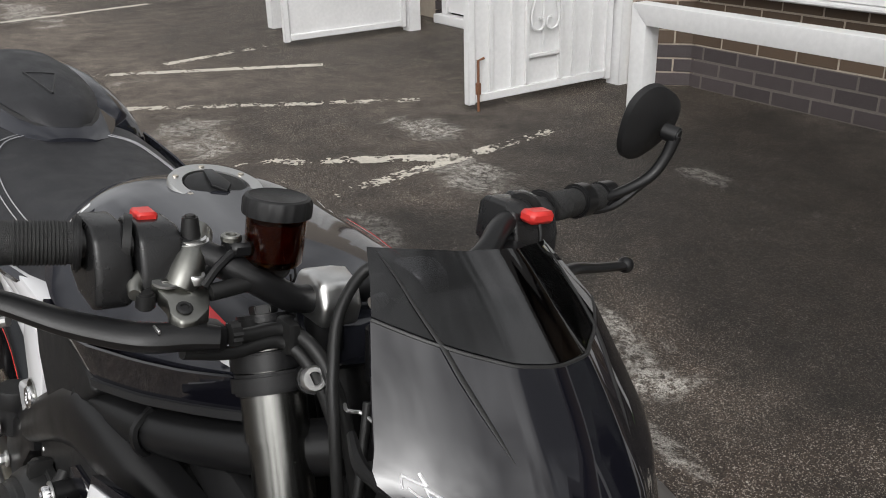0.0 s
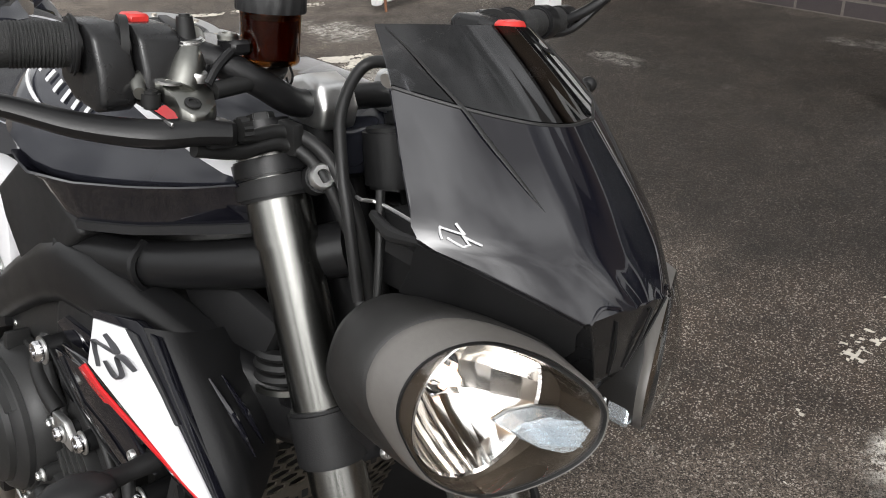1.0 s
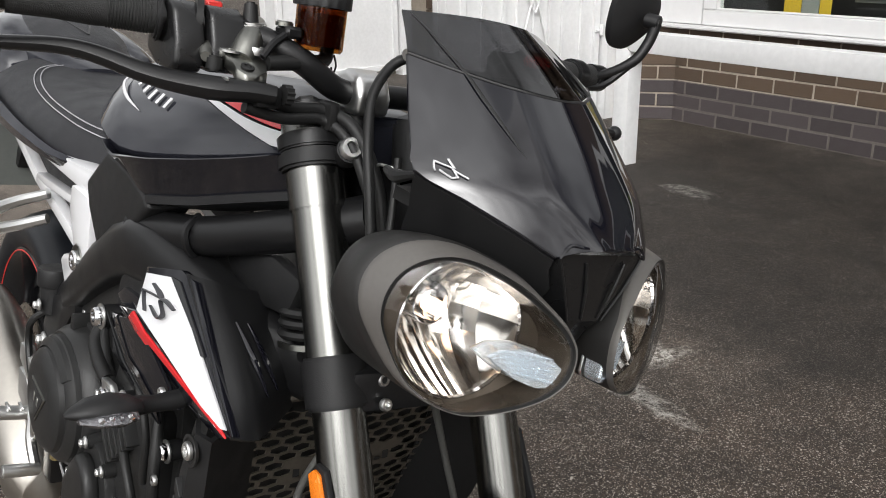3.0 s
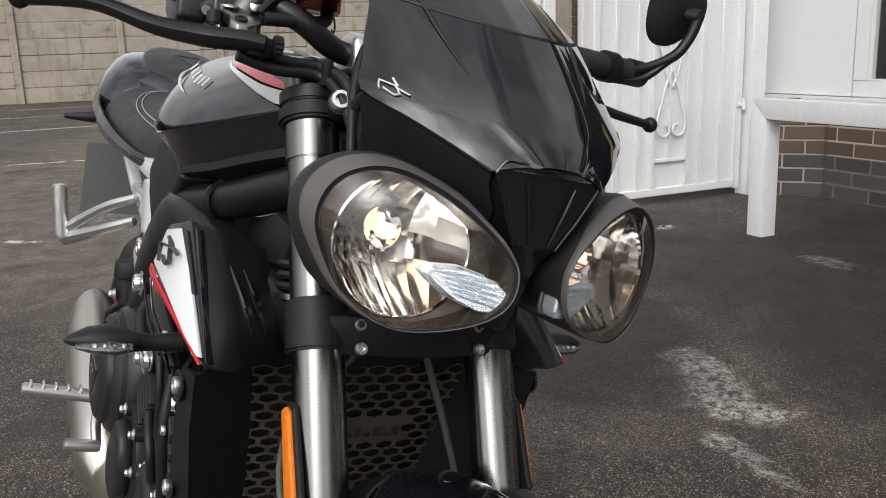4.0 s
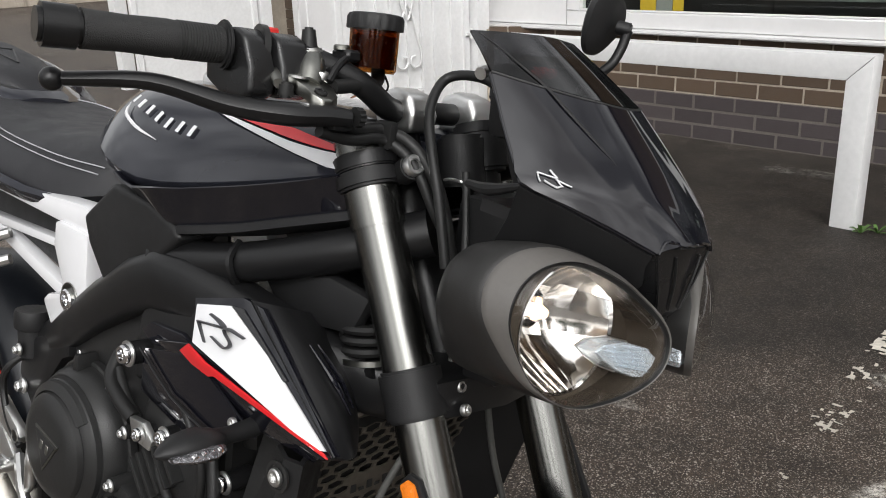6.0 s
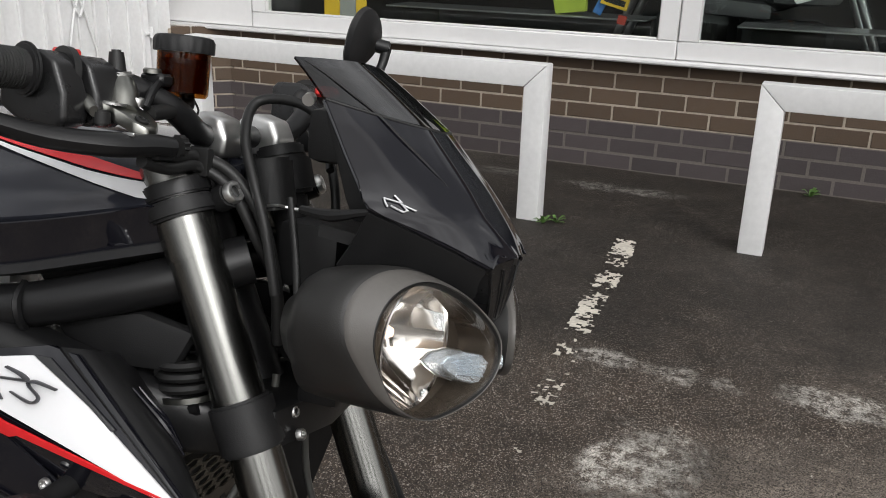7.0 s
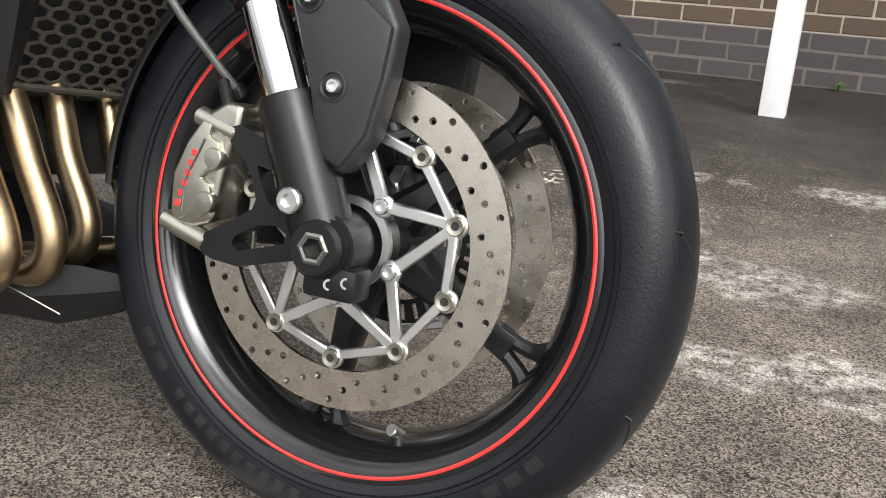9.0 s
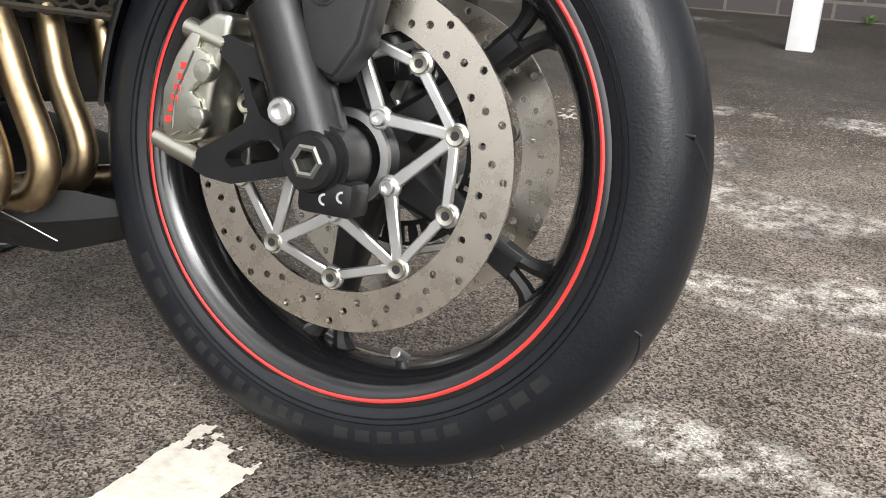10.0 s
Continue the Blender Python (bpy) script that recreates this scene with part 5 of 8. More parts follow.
for sgn in (-1, 1):
    # matte bucket behind the bezel
    b = loft([lamp_loop(0.0105, lambda y, z: bezel_x(y, z) - 0.003, sgn), lamp_loop(0.0130, lambda y, z: bezel_x(y, z) - 0.006, sgn), lamp_loop(0.0115, lambda y, z: bezel_x(y, z) * 0.72 - 0.034, sgn),
              lamp_loop(0.0070, lambda y, z: bezel_x(y, z) * 0.4 - 0.072, sgn), lamp_loop(0.0010, lambda y, z: -0.104, sgn), lamp_loop(-0.006, lambda y, z: -0.114, sgn),
              lamp_loop(-0.008, lambda y, z: -0.118, sgn, 0.85), lamp_loop(-0.008, lambda y, z: -0.140, sgn, 0.55)], caps=False)
    b.faces.new([v for v in b.verts][-NL:])
    lamp = part("headlight", b, BUCKET, bike, "lit headlight in a dark grey bezel", sharp=50)
    b = loft([lamp_loop(0.0105, lambda y, z: bezel_x(y, z) - 0.003, sgn), lamp_loop(0.0112, lambda y, z: bezel_x(y, z), sgn), lamp_loop(0.0100, lambda y, z: bezel_x(y, z) + 0.003, sgn),
              lamp_loop(0.0070, lambda y, z: bezel_x(y, z) * 0.5 + face_x(y, z) * 0.5 + 0.003, sgn), lamp_loop(0.0038, lambda y, z: face_x(y, z) + 0.0005, sgn), lamp_loop(0.0030, lambda y, z: face_x(y, z) - 0.002, sgn)], caps=False)
    part("bezel", b, GREYBEZ, lamp, "dark grey bezel", sharp=60)
    b = loft([lamp_loop(0.0032, lambda y, z: face_x(y, z) - 0.002, sgn), lamp_loop(0.0024, lambda y, z: face_x(y, z) + 0.0004, sgn), lamp_loop(0.0004, lambda y, z: face_x(y, z) - 0.0005, sgn), lamp_loop(-0.0008, lambda y, z: face_x(y, z) - 0.005, sgn)], caps=False)
    part("gasket", b, CABLE, lamp, "black rubber gasket round the lens", sharp=60)
    cy, cz, R0 = 0.1005, 0.8405, 0.0590

    def rim_x(y):
        return -0.020 - 0.16 * (abs(y) - cy)

    hole = []
    for p in LAMP:
        a = math.atan2(p.y - cz, p.x + cy)
        yy = -cy + R0 * math.cos(a)
        hole.append((rim_x(yy), -sgn * yy, cz + R0 * math.sin(a)))
    b = loft([lamp_loop(-0.0006, lambda y, z: face_x(y, z) - 0.004, sgn), lamp_loop(-0.002, lambda y, z: min(face_x(y, z) - 0.010, rim_x(y) + 0.004), sgn), hole], caps=False)
    part("lamp_liner", b, LINER, lamp)
    # reflector bowl in three rings of tall facets
    bowl = bmesh.new()
    cols = [-1.0, -0.72, -0.46, -0.22, 0.02, 0.27, 0.52, 0.77, 1.0]
    levels = [-1.0, -0.30, 0.12, 0.55, 1.0]

    def bowl_pt(u, v):
        """A place in the bowl, square (u, v) rounded off to its disc."""
        a, c = u * math.sqrt(1 - v * v / 2), v * math.sqrt(1 - u * u / 2)
        yy, zz = cy + R0 * a, cz + R0 * c
        return Vector((rim_x(yy) - 0.066 * max(0.0, 1 - (a * a + c * c)) ** 0.9, sgn * yy, zz))

    for i, (u0, u1) in enumerate(zip(cols, cols[1:])):
        shift = 0.07 * math.sin(2.7 * i)
        for j, (v0, v1) in enumerate(zip(levels, levels[1:])):
            v0, v1 = (v if abs(v) == 1 else v + shift for v in (v0, v1))
            c0, c1, c2, c3 = bowl_pt(u0, v0), bowl_pt(u1, v0), bowl_pt(u1, v1), bowl_pt(u0, v1)
            grid = []
            for v in (0.0, 0.25, 0.5, 0.75, 1.0):
                row = []
                for u in (0.0, 0.33, 0.67, 1.0):
                    flat = c0.lerp(c1, u).lerp(c3.lerp(c2, u), v)
                    p = flat.lerp(bowl_pt(u0 + (u1 - u0) * u, v0 + (v1 - v0) * v), 0.75)
                    p.x -= (0.0035 + 0.0015 * math.sin(3 * i + 5 * j)) * 4 * u * (1 - u) * 0.5
                    row.append(bowl.verts.new(p))
                grid.append(row)
            for g0, g1 in zip(grid, grid[1:]):
                for k in range(3):
                    bowl.faces.new((g0[k], g0[k + 1], g1[k + 1], g1[k]))
    part("reflector_bowl", bowl, BOWL, lamp, "faceted chrome reflector", sharp=24)
    part("bowl_rim", moved(lathe([(0.0580, -0.001), (0.0588, 0.0022), (0.0602, 0.0015), (0.0598, -0.003)], 56, "x", closed=True), pose(-0.020, sgn * cy, cz, 0, 0, sgn * math.degrees(math.atan(0.16)))), CHROME, lamp)
    part("bulb_ring", moved(lathe([(0.0120, -0.020), (0.0165, 0.0), (0.0178, 0.012), (0.0190, 0.012), (0.0185, -0.02)], 28, "x", closed=True), pose(-0.070, sgn * 0.103, 0.851)), CHROME, lamp)
    part("bulb", moved(lathe([(0.0001, 0.016), (0.004, 0.0145), (0.0068, 0.008), (0.0068, -0.010), (0.0001, -0.012)], 16, "x"), pose(-0.058, sgn * 0.100, 0.8485)), BULB, lamp, "glowing warm bulb")
    # crystal side light: a leaf-shaped clear block with long ribs
    leaf = ((0.086, 0.8240), (0.076, 0.8305), (0.056, 0.8325), (0.034, 0.8275), (0.0225, 0.8180), (0.0205, 0.8060), (0.024, 0.8005), (0.044, 0.7995), (0.062, 0.8060), (0.078, 0.8165))
    mid = (0.050, 0.816)
    b = loft([[(face_x(y, z) - back, sgn * (mid[0] + (y - mid[0]) * q), mid[1] + (z - mid[1]) * q) for y, z in leaf] for back, q in ((0.030, 1.0), (0.013, 1.0), (0.011, 0.94))])
    part("side_light", b, CRYSTAL, lamp, "clear faceted side light", smooth=False)
    for q in range(5):
        a, c = Vector((0.0800 - 0.0036 * q, 0.8280 - 0.0040 * q)), Vector((0.0320 - 0.0018 * q, 0.8255 - 0.0053 * q))
        d = (c - a).normalized()
        w = Vector((-d.y, d.x)) * 0.0021
        prism = []
        for p, k in ((a, 0.35), (a.lerp(c, 0.3), 1.0), (a.lerp(c, 0.8), 1.0), (c, 0.5)):
            prism.append([(face_x(p.x, p.y) - 0.012, sgn * (p.x + w.x * k), p.y + w.y * k), (face_x(p.x, p.y) - 0.0125 + 0.0055 * k, sgn * p.x, p.y), (face_x(p.x, p.y) - 0.012, sgn * (p.x - w.x * k), p.y - w.y * k)])
        part("side_light_rib", loft(prism), CRYSTAL, lamp, smooth=False)
    part("side_light_tray", facet([(face_x(y, z) - 0.032, sgn * (mid[0] + (y - mid[0]) * 1.04), mid[1] + (z - mid[1]) * 1.06) for y, z in leaf][::sgn], 0.003), ALLOY, lamp)
    dome = []
    for q in (1.0, 0.96, 0.88, 0.74, 0.56, 0.36, 0.16):
        rows = lamp_loop(0.0006, face_x, sgn, q)
        dome.append([(p[0] - 0.001 + 0.017 * (1 - q ** 2.6), p[1], p[2]) for p in rows])
    b = loft(dome, caps=False)
    b.faces.new([v for v in b.verts][-NL:])
    lens = part("lens", b, CLEAR, lamp, "clear polycarbonate lens", sharp=80)
    lens.visible_shadow = False
    part("lamp_bracket", box(-0.15, -0.105, min(sgn * 0.050, sgn * 0.078), max(sgn * 0.050, sgn * 0.078), 0.755, 0.790, 0.006, None, 2), SATIN, lamp)

# --- nose cowl and smoked screen ---
COWL = [(-0.049, 1.034, -0.124, 0.112, 1.051), (-0.034, 1.018, -0.108, 0.119, 1.029), (-0.016, 0.999, -0.092, 0.126, 1.006), (0.002, 0.979, -0.076, 0.132, 0.984), (0.019, 0.958, -0.061, 0.137, 0.962),
        (0.029, 0.945, -0.026, 0.108, 0.946), (0.036, 0.934, 0.005, 0.080, 0.930), (0.041, 0.925, 0.029, 0.054, 0.915)]
SCREEN = [(-0.050, 1.0355, -0.125, 0.112, 1.0525), (-0.074, 1.053, -0.139, 0.105, 1.064), (-0.102, 1.073, -0.154, 0.098, 1.076), (-0.134, 1.094, -0.170, 0.091, 1.088)]


def skin_at(row, u, off=0.0):
    """A place on a row of the cowl: nearly flat cheeks meeting in a rounded nose, with a fold beside it."""
    xc, zc, xe, w, ze = row
    k = abs(u)
    p = 1.75
    x = xe + (xc - xe) * (1 - k**p) + 0.0035 * max(0.0, 1 - abs(k - 0.30) / 0.14)
    return Vector((x + off * 0.66, math.copysign(w * k**0.96 + off * 0.55 * min(1.0, k * 2), u), zc + (ze - zc) * k**1.8 + off * 0.5))


def skin_row(rows, f):
    i = min(int(f), len(rows) - 2)
    return [a + (c - a) * (f - i) for a, c in zip(rows[i], rows[i + 1])]


def skin_pt(rows, f, u, off=0.0):
    """A place on the smooth skin: f counts rows downwards, u runs across."""
    line = spline([skin_at(r, u, off) for r in rows], 8)
    i = min(int(f * 8), len(line) - 2)
    return line[i].lerp(line[i + 1], f * 8 - i)


def skin(rows, n, m):
    """Rows down the skin, n across and m steps between the given rows."""
    cols = [spline([skin_at(r, u) for r in rows], m) for u in np.linspace(-1, 1, n)]
    return [list(r) for r in zip(*cols)]


cowl = part("nose_cowl", shell(skin(COWL, 33, 3), -0.003), GLOSS, bike, "gloss black fly screen cowl", sharp=40)
part("screen", shell(skin(SCREEN, 33, 3), -0.0025), SMOKED, cowl, "smoked clear wind screen", sharp=40)
part("screen_seam", tube([skin_at(COWL[0], u, 0.0026) for u in np.linspace(-1, 1, 33)], 0.0017, 6, 1), BLACK_BAR, cowl)
for sgn in (-1, 1):
    # folded edge of the cheek: a rounded lip down the side and along the bottom
    lip = [skin_at(skin_row(COWL, f), sgn * 1.0) for f in np.linspace(0.0, 6.98, 22)]
    part("cowl_lip", tube(lip, 0.0019, 8, 1), GLOSS, cowl)
    # slot tapering down from the screen's corner across the cheek
    both = SCREEN[:0:-1] + COWL
    pts = []
    for f, k in ((0.15, 0.93), (1.0, 0.84), (2.0, 0.76), (3.0, 0.67), (3.8, 0.60), (4.6, 0.525), (5.3, 0.465), (5.9, 0.42)):
        pts.append(skin_pt(both, f, sgn * k, 0.0028))
    part("crease_line", tube(pts, [0.0008, 0.0014, 0.0020, 0.0028, 0.0032, 0.0028, 0.0020, 0.0003], 6, 4, None, 0.45), BLACK_BAR, cowl)
    # fixing screw and grommet at the side
    bolt(cowl, skin_at(skin_row(SCREEN, 0.9), sgn * 0.985, 0.001) + Vector((-0.016, -sgn * 0.012, -0.012)), 0.006, (-0.2, -sgn * 0.9, 0.3), ALLOY, 0.012)
    # inner cheek behind the side edge
    b = slab([(-0.134, 1.045), (-0.122, 1.048), (-0.066, 0.962), (-0.075, 0.945), (-0.096, 0.945), (-0.106, 0.965)], min(sgn * 0.086, sgn * 0.092), max(sgn * 0.086, sgn * 0.092), "xz", 0.002)
    part("cowl_cheek", b, MATTE, cowl)
    # skirt from the cowl's lower edge in to the lamp
    rows = []
    for f in np.linspace(4.0, 6.99, 13):
        p = skin_at(skin_row(COWL, f), sgn * 0.985)
        q = (f - 4.0) / 3.0
        rows.append([p + Vector((-0.003, 0, -0.002)), p + Vector((-0.010, -sgn * 0.004, -0.012)), p + Vector((-0.020 + 0.004 * q, -sgn * (0.012 + 0.003 * q), -0.030)), p + Vector((-0.040, -sgn * 0.022, -0.056))])
    part("cowl_skirt", shell(rows, 0.003), MATTE, cowl, "matte black skirt under the cowl")
    part("cowl_wing", tube([skin_at(COWL[4], sgn * 0.98) + Vector((-0.002, 0, -0.003)), skin_at(COWL[4], sgn * 0.98) + Vector((-0.045, -sgn * 0.012, -0.012)), skin_at(COWL[4], sgn * 0.98) + Vector((-0.085, -sgn * 0.030, -0.012))], [0.003, 0.006, 0.004], 8, 4), MATTE, cowl)
# emblem of two bent pale strokes on the cheek
for line in (((0.41, 1.0), (0.59, 0.59), (0.05, 0.78), (0.0, 0.25)), ((1.0, 0.19), (0.61, 0.53), (0.63, 0.10), (0.46, 0.0), (0.24, 0.36))):
    pts = [p for (u0, v0), (u1, v1) in zip(line, line[1:]) for p in (skin_pt(COWL, 3.42 + 0.66 * (1 - v0 - (v1 - v0) * q), -(0.90 - 0.16 * (u0 + (u1 - u0) * q) + 0.02 * (1 - v0)), 0.0042) for q in (0.0, 0.33, 0.66, 1.0))]
    part("emblem_stroke", tube(pts, 0.0014, 6, 1, None, 0.6), WHITE, cowl)
infill = [[(x, u * w, z) for u in np.linspace(-1, 1, 9)] for x, w, z in ((-0.120, 0.110, 0.940), (-0.060, 0.100, 0.930), (-0.010, 0.066, 0.915), (0.015, 0.036, 0.905))]
part("cowl_underside", shell(infill, 0.012), MATTE, cowl)
# centre beak: a recessed trapezoid with two ribs
beak_rows = ((0.034, 0.030, 0.052, 0.919), (0.033, 0.029, 0.046, 0.905), (0.030, 0.026, 0.034, 0.882), (0.026, 0.022, 0.021, 0.859), (0.016, 0.013, 0.015, 0.846), (-0.004, -0.006, 0.016, 0.815), (-0.030, -0.032, 0.020, 0.775))
b = loft([[(x1, -w, z), (x0, -w * 0.6, z), (x0, w * 0.6, z), (x1, w, z), (x1 - 0.05, w + 0.012, z), (x1 - 0.05, -w - 0.012, z)] for x0, x1, w, z in beak_rows])
part("beak", b, BEAK, cowl, "black centre beak between the headlights", sharp=20)
for sgn in (-1, 1):
    part("beak_rib", tube([(0.0350, sgn * 0.024, 0.912), (0.0330, sgn * 0.017, 0.888), (0.0275, sgn * 0.010, 0.861)], [0.0012, 0.0016, 0.0008], 6, 3), SATIN, cowl)
    part("beak_edge", tube([(0.0315, sgn * 0.053, 0.915), (0.0330, sgn * 0.044, 0.926), (0.0375, sgn * 0.030, 0.925), (0.0405, 0.0, 0.9235)], 0.0016, 6, 4), GLOSS, cowl)
    part("beak_edge", tube([(0.0300, sgn * 0.051, 0.914), (0.0275, sgn * 0.036, 0.885), (0.0225, sgn * 0.0215, 0.858)], 0.0013, 6, 3), SATIN, cowl)
# lamps and cowl sit a touch askew on their bracket
ASKEW = Matrix(((1, 0, 0, 0), (0, 1, 0, 0), (0, -0.045, 1, -0.0045), (0, 0, 0, 1)))
for top in [ob for ob in bpy.data.objects if ob.parent == bike and ob.name.split(".")[0] in ("headlight", "nose_cowl")]:
    for ob in (top, *top.children):
        ob.data.transform(ASKEW if top.name != "headlight.001" else Matrix.Translation((0, 0.005, 0)) @ ASKEW)
part("instrument_pod", box(-0.178, -0.130, -0.045, 0.06, 0.990, 1.045, 0.012, None, 2), MATTE, cowl)

# --- handlebar and controls ---
BAR = [(-0.288, 0.0, 1.004), (-0.285, -0.045, 1.004), (-0.276, -0.085, 1.008), (-0.276, -0.125, 1.030), (-0.300, -0.165, 1.048), (-0.322, -0.215, 1.053), (-0.342, -0.300, 1.055), (-0.358, -0.375, 1.055)]
bar_pts = [(x, -y, z) for x, y, z in BAR[:0:-1]] + BAR
handlebar = part("handlebar", tube(bar_pts, 0.0125, 16, 5), SATIN, bike, "satin black tapered handlebar")


def along(y):
    """Centre of the bar at a given distance from the middle."""
    k = abs(y)
    ys = [abs(p[1]) for p in BAR]
    return Vector((float(np.interp(k, ys, [p[0] for p in BAR])), y, float(np.interp(k, ys, [p[2] for p in BAR]))))


for sgn in (-1, 1):
    a, c = along(sgn * 0.252), along(sgn * 0.372)
    ln = (c - a).length
    prof = [(0.0001, 0.0), (0.0165, 0.0)]
    for k in range(14):
        q = ln * (0.04 + k * 0.022)
        prof += [(0.0165, q), (0.0174, q + ln * 0.003), (0.0174, q + ln * 0.012), (0.0165, q + ln * 0.015)]
    prof += [(0.0172, ln * 0.42), (0.0160, ln * 0.7), (0.0170, ln), (0.0001, ln)]
    g = moved(lathe(prof, 24, "z"), Matrix.Translation(a) @ (c - a).to_track_quat("Z", "Y").to_matrix().to_4x4())
    part("grip", g, mat("grip_rubber", (0.016, 0.016, 0.016), 0.6, var=0.15, scale=60, bump=0.5, bscale=900), handlebar)
    part("grip_flange", rod(along(sgn * 0.247), along(sgn * 0.2525), 0.023, 24, bevel=0.002), MATTE, handlebar)
    part("bar_end", rod(along(sgn * 0.372), along(sgn * 0.372) + Vector((-0.008, sgn * 0.034, 0)), 0.0185, 24, bevel=0.004), SATIN, handlebar)
    for y0, y1, k in ((0.217, 0.246, 1.06), (0.177, 0.213, 1.0)):
        m0 = along(sgn * (y0 + y1) / 2)
        m0 = Vector((-0.304 - 0.16 * (abs(m0.y) - 0.195), m0.y, 1.050))
        b = slab([(x * k, z * k) for x, z in ((-0.050, -0.026), (-0.050, 0.012), (-0.042, 0.020), (-0.008, 0.020), (0.006, 0.013), (0.016, -0.012), (0.017, -0.034), (0.006, -0.041), (-0.028, -0.038))], -(y1 - y0) / 2, (y1 - y0) / 2, "xz", 0.005, None, 3)
        part("switch_housing", moved(b, Matrix.Translation(m0)), SWITCHES, handlebar)
    part("switch_joint", rod(along(sgn * 0.212), along(sgn * 0.218), 0.024, 24), CABLE, handlebar)
    if sgn < 0:
        m0 = along(-0.198)
        part("kill_switch", box(-0.348, -0.328, -0.204, -0.187, 1.066, 1.0755, 0.002), REDPL, handlebar, "red kill switch")
        part("switch_screw", rod((-0.310, -0.188, 1.034), (-0.296, -0.188, 1.042), 0.0026, 8), ALLOY, handlebar)
    else:
        m0 = along(0.20)
        part("pass_switch", box(m0.x + 0.02, m0.x + 0.042, m0.y - 0.018, m0.y + 0.016, m0.z + 0.004, m0.z + 0.018, 0.004), REDPL, handlebar, "red thumb switch")

# front brake master cylinder, lever and reservoir
mc = slab([(-0.298, -0.204), (-0.292, -0.188), (-0.291, -0.172), (-0.272, -0.165), (-0.256, -0.172), (-0.247, -0.185), (-0.247, -0.197), (-0.257, -0.203), (-0.268, -0.201), (-0.278, -0.205), (-0.283, -0.203), (-0.289, -0.207)], -0.013, 0.0, "xy", 0.003, None, 2)
mc = tube([(-0.291, -0.199, -0.006), (-0.297, -0.208, -0.006), (-0.293, -0.217, -0.007), (-0.284, -0.220, -0.008)], [0.0065, 0.0065, 0.006, 0.005], 12, 4, mc)
for v in mc.verts:
    v.co.z += 1.031 - 0.5 * (v.co.x + 0.282)
mc = tube([(-0.283, -0.186, 1.024), (-0.290, -0.178, 1.036), (-0.303, -0.168, 1.048), (-0.326, -0.154, 1.056)], [0.013, 0.0145, 0.014, 0.0125], 16, 4, mc)
part("master_cylinder", mc, GUNMETAL, handlebar, "grey machined brake master cylinder")
part("bleed_collar", rod((-0.305, -0.168, 1.050), (-0.305, -0.169, 1.060), 0.0145, 20, bevel=0.002), ALLOY, handlebar)
part("bleed_cap", rod((-0.305, -0.169, 1.058), (-0.306, -0.170, 1.079), 0.0085, 14, bevel=0.002, r2=0.0062), CABLE, handlebar)
bolt(handlebar, (-0.280, -0.174, 1.032), 0.0080, (0.2, 0, 1), ALLOY, 0.007)
part("maker_disc", rod((-0.284, -0.196, 1.031), (-0.2838, -0.196, 1.0332), 0.0105, 24), ALLOY, handlebar, "pale round maker disc")
part("disc_bar", box(-0.287, -0.281, -0.200, -0.192, 1.0330, 1.0342, 0.0004), GUNMETAL, handlebar)
bolt(handlebar, (-0.258, -0.191, 1.0195), 0.0065, (0.45, 0, 0.9), CABLE, 0.002)
part("lever_spring", rod((-0.283, -0.212, 1.012), (-0.283, -0.212, 1.026), 0.0075, 14, bevel=0.002), CABLE, handlebar)
lever = tube([(-0.243, -0.168, 0.998), (-0.252, -0.190, 0.999), (-0.264, -0.222, 0.998), (-0.296, -0.264, 1.002), (-0.335, -0.318, 1.016), (-0.378, -0.376, 1.012)], [0.012, 0.015, 0.0155, 0.0135, 0.0110, 0.0090], 12, 6, None, 0.72)
bmesh.ops.create_uvsphere(lever, u_segments=12, v_segments=8, radius=0.0105, matrix=Matrix.Translation((-0.384, -0.383, 1.011)))
part("brake_lever", lever, SATIN, handlebar, "black span-adjustable brake lever")
part("lever_pivot", box(-0.268, -0.242, -0.186, -0.160, 0.985, 1.006, 0.006, None, 2), SATIN, handlebar)
gear = []
for y in (-0.160, -0.152):
    gear.append([(-0.244 + (0.0085 + 0.0016 * (k % 2)) * math.cos(2 * math.pi * k / 24), y, 0.999 + (0.0085 + 0.0016 * (k % 2)) * math.sin(2 * math.pi * k / 24)) for k in range(24)])
part("lever_adjuster", loft(gear), CABLE, handlebar, sharp=20)
part("lever_mark", box(-0.258, -0.246, -0.2155, -0.2135, 1.0065, 1.0095, 0.0004), ALLOY, handlebar)
lever = tube([(-0.250, 0.175, 0.998), (-0.262, 0.215, 0.998), (-0.285, 0.270, 0.996), (-0.292, 0.320, 0.99), (-0.300, 0.375, 0.985)], [0.010, 0.011, 0.009, 0.008, 0.0075], 10, 6, None, 0.75)
bmesh.ops.create_uvsphere(lever, u_segments=12, v_segments=8, radius=0.0105, matrix=Matrix.Translation((-0.301, 0.382, 0.985)))
part("clutch_lever", lever, SATIN, handlebar, "black clutch lever")
part("clutch_perch", box(-0.30, -0.245, 0.150, 0.185, 0.985, 1.035, 0.006, None, 2), SATIN, handlebar)

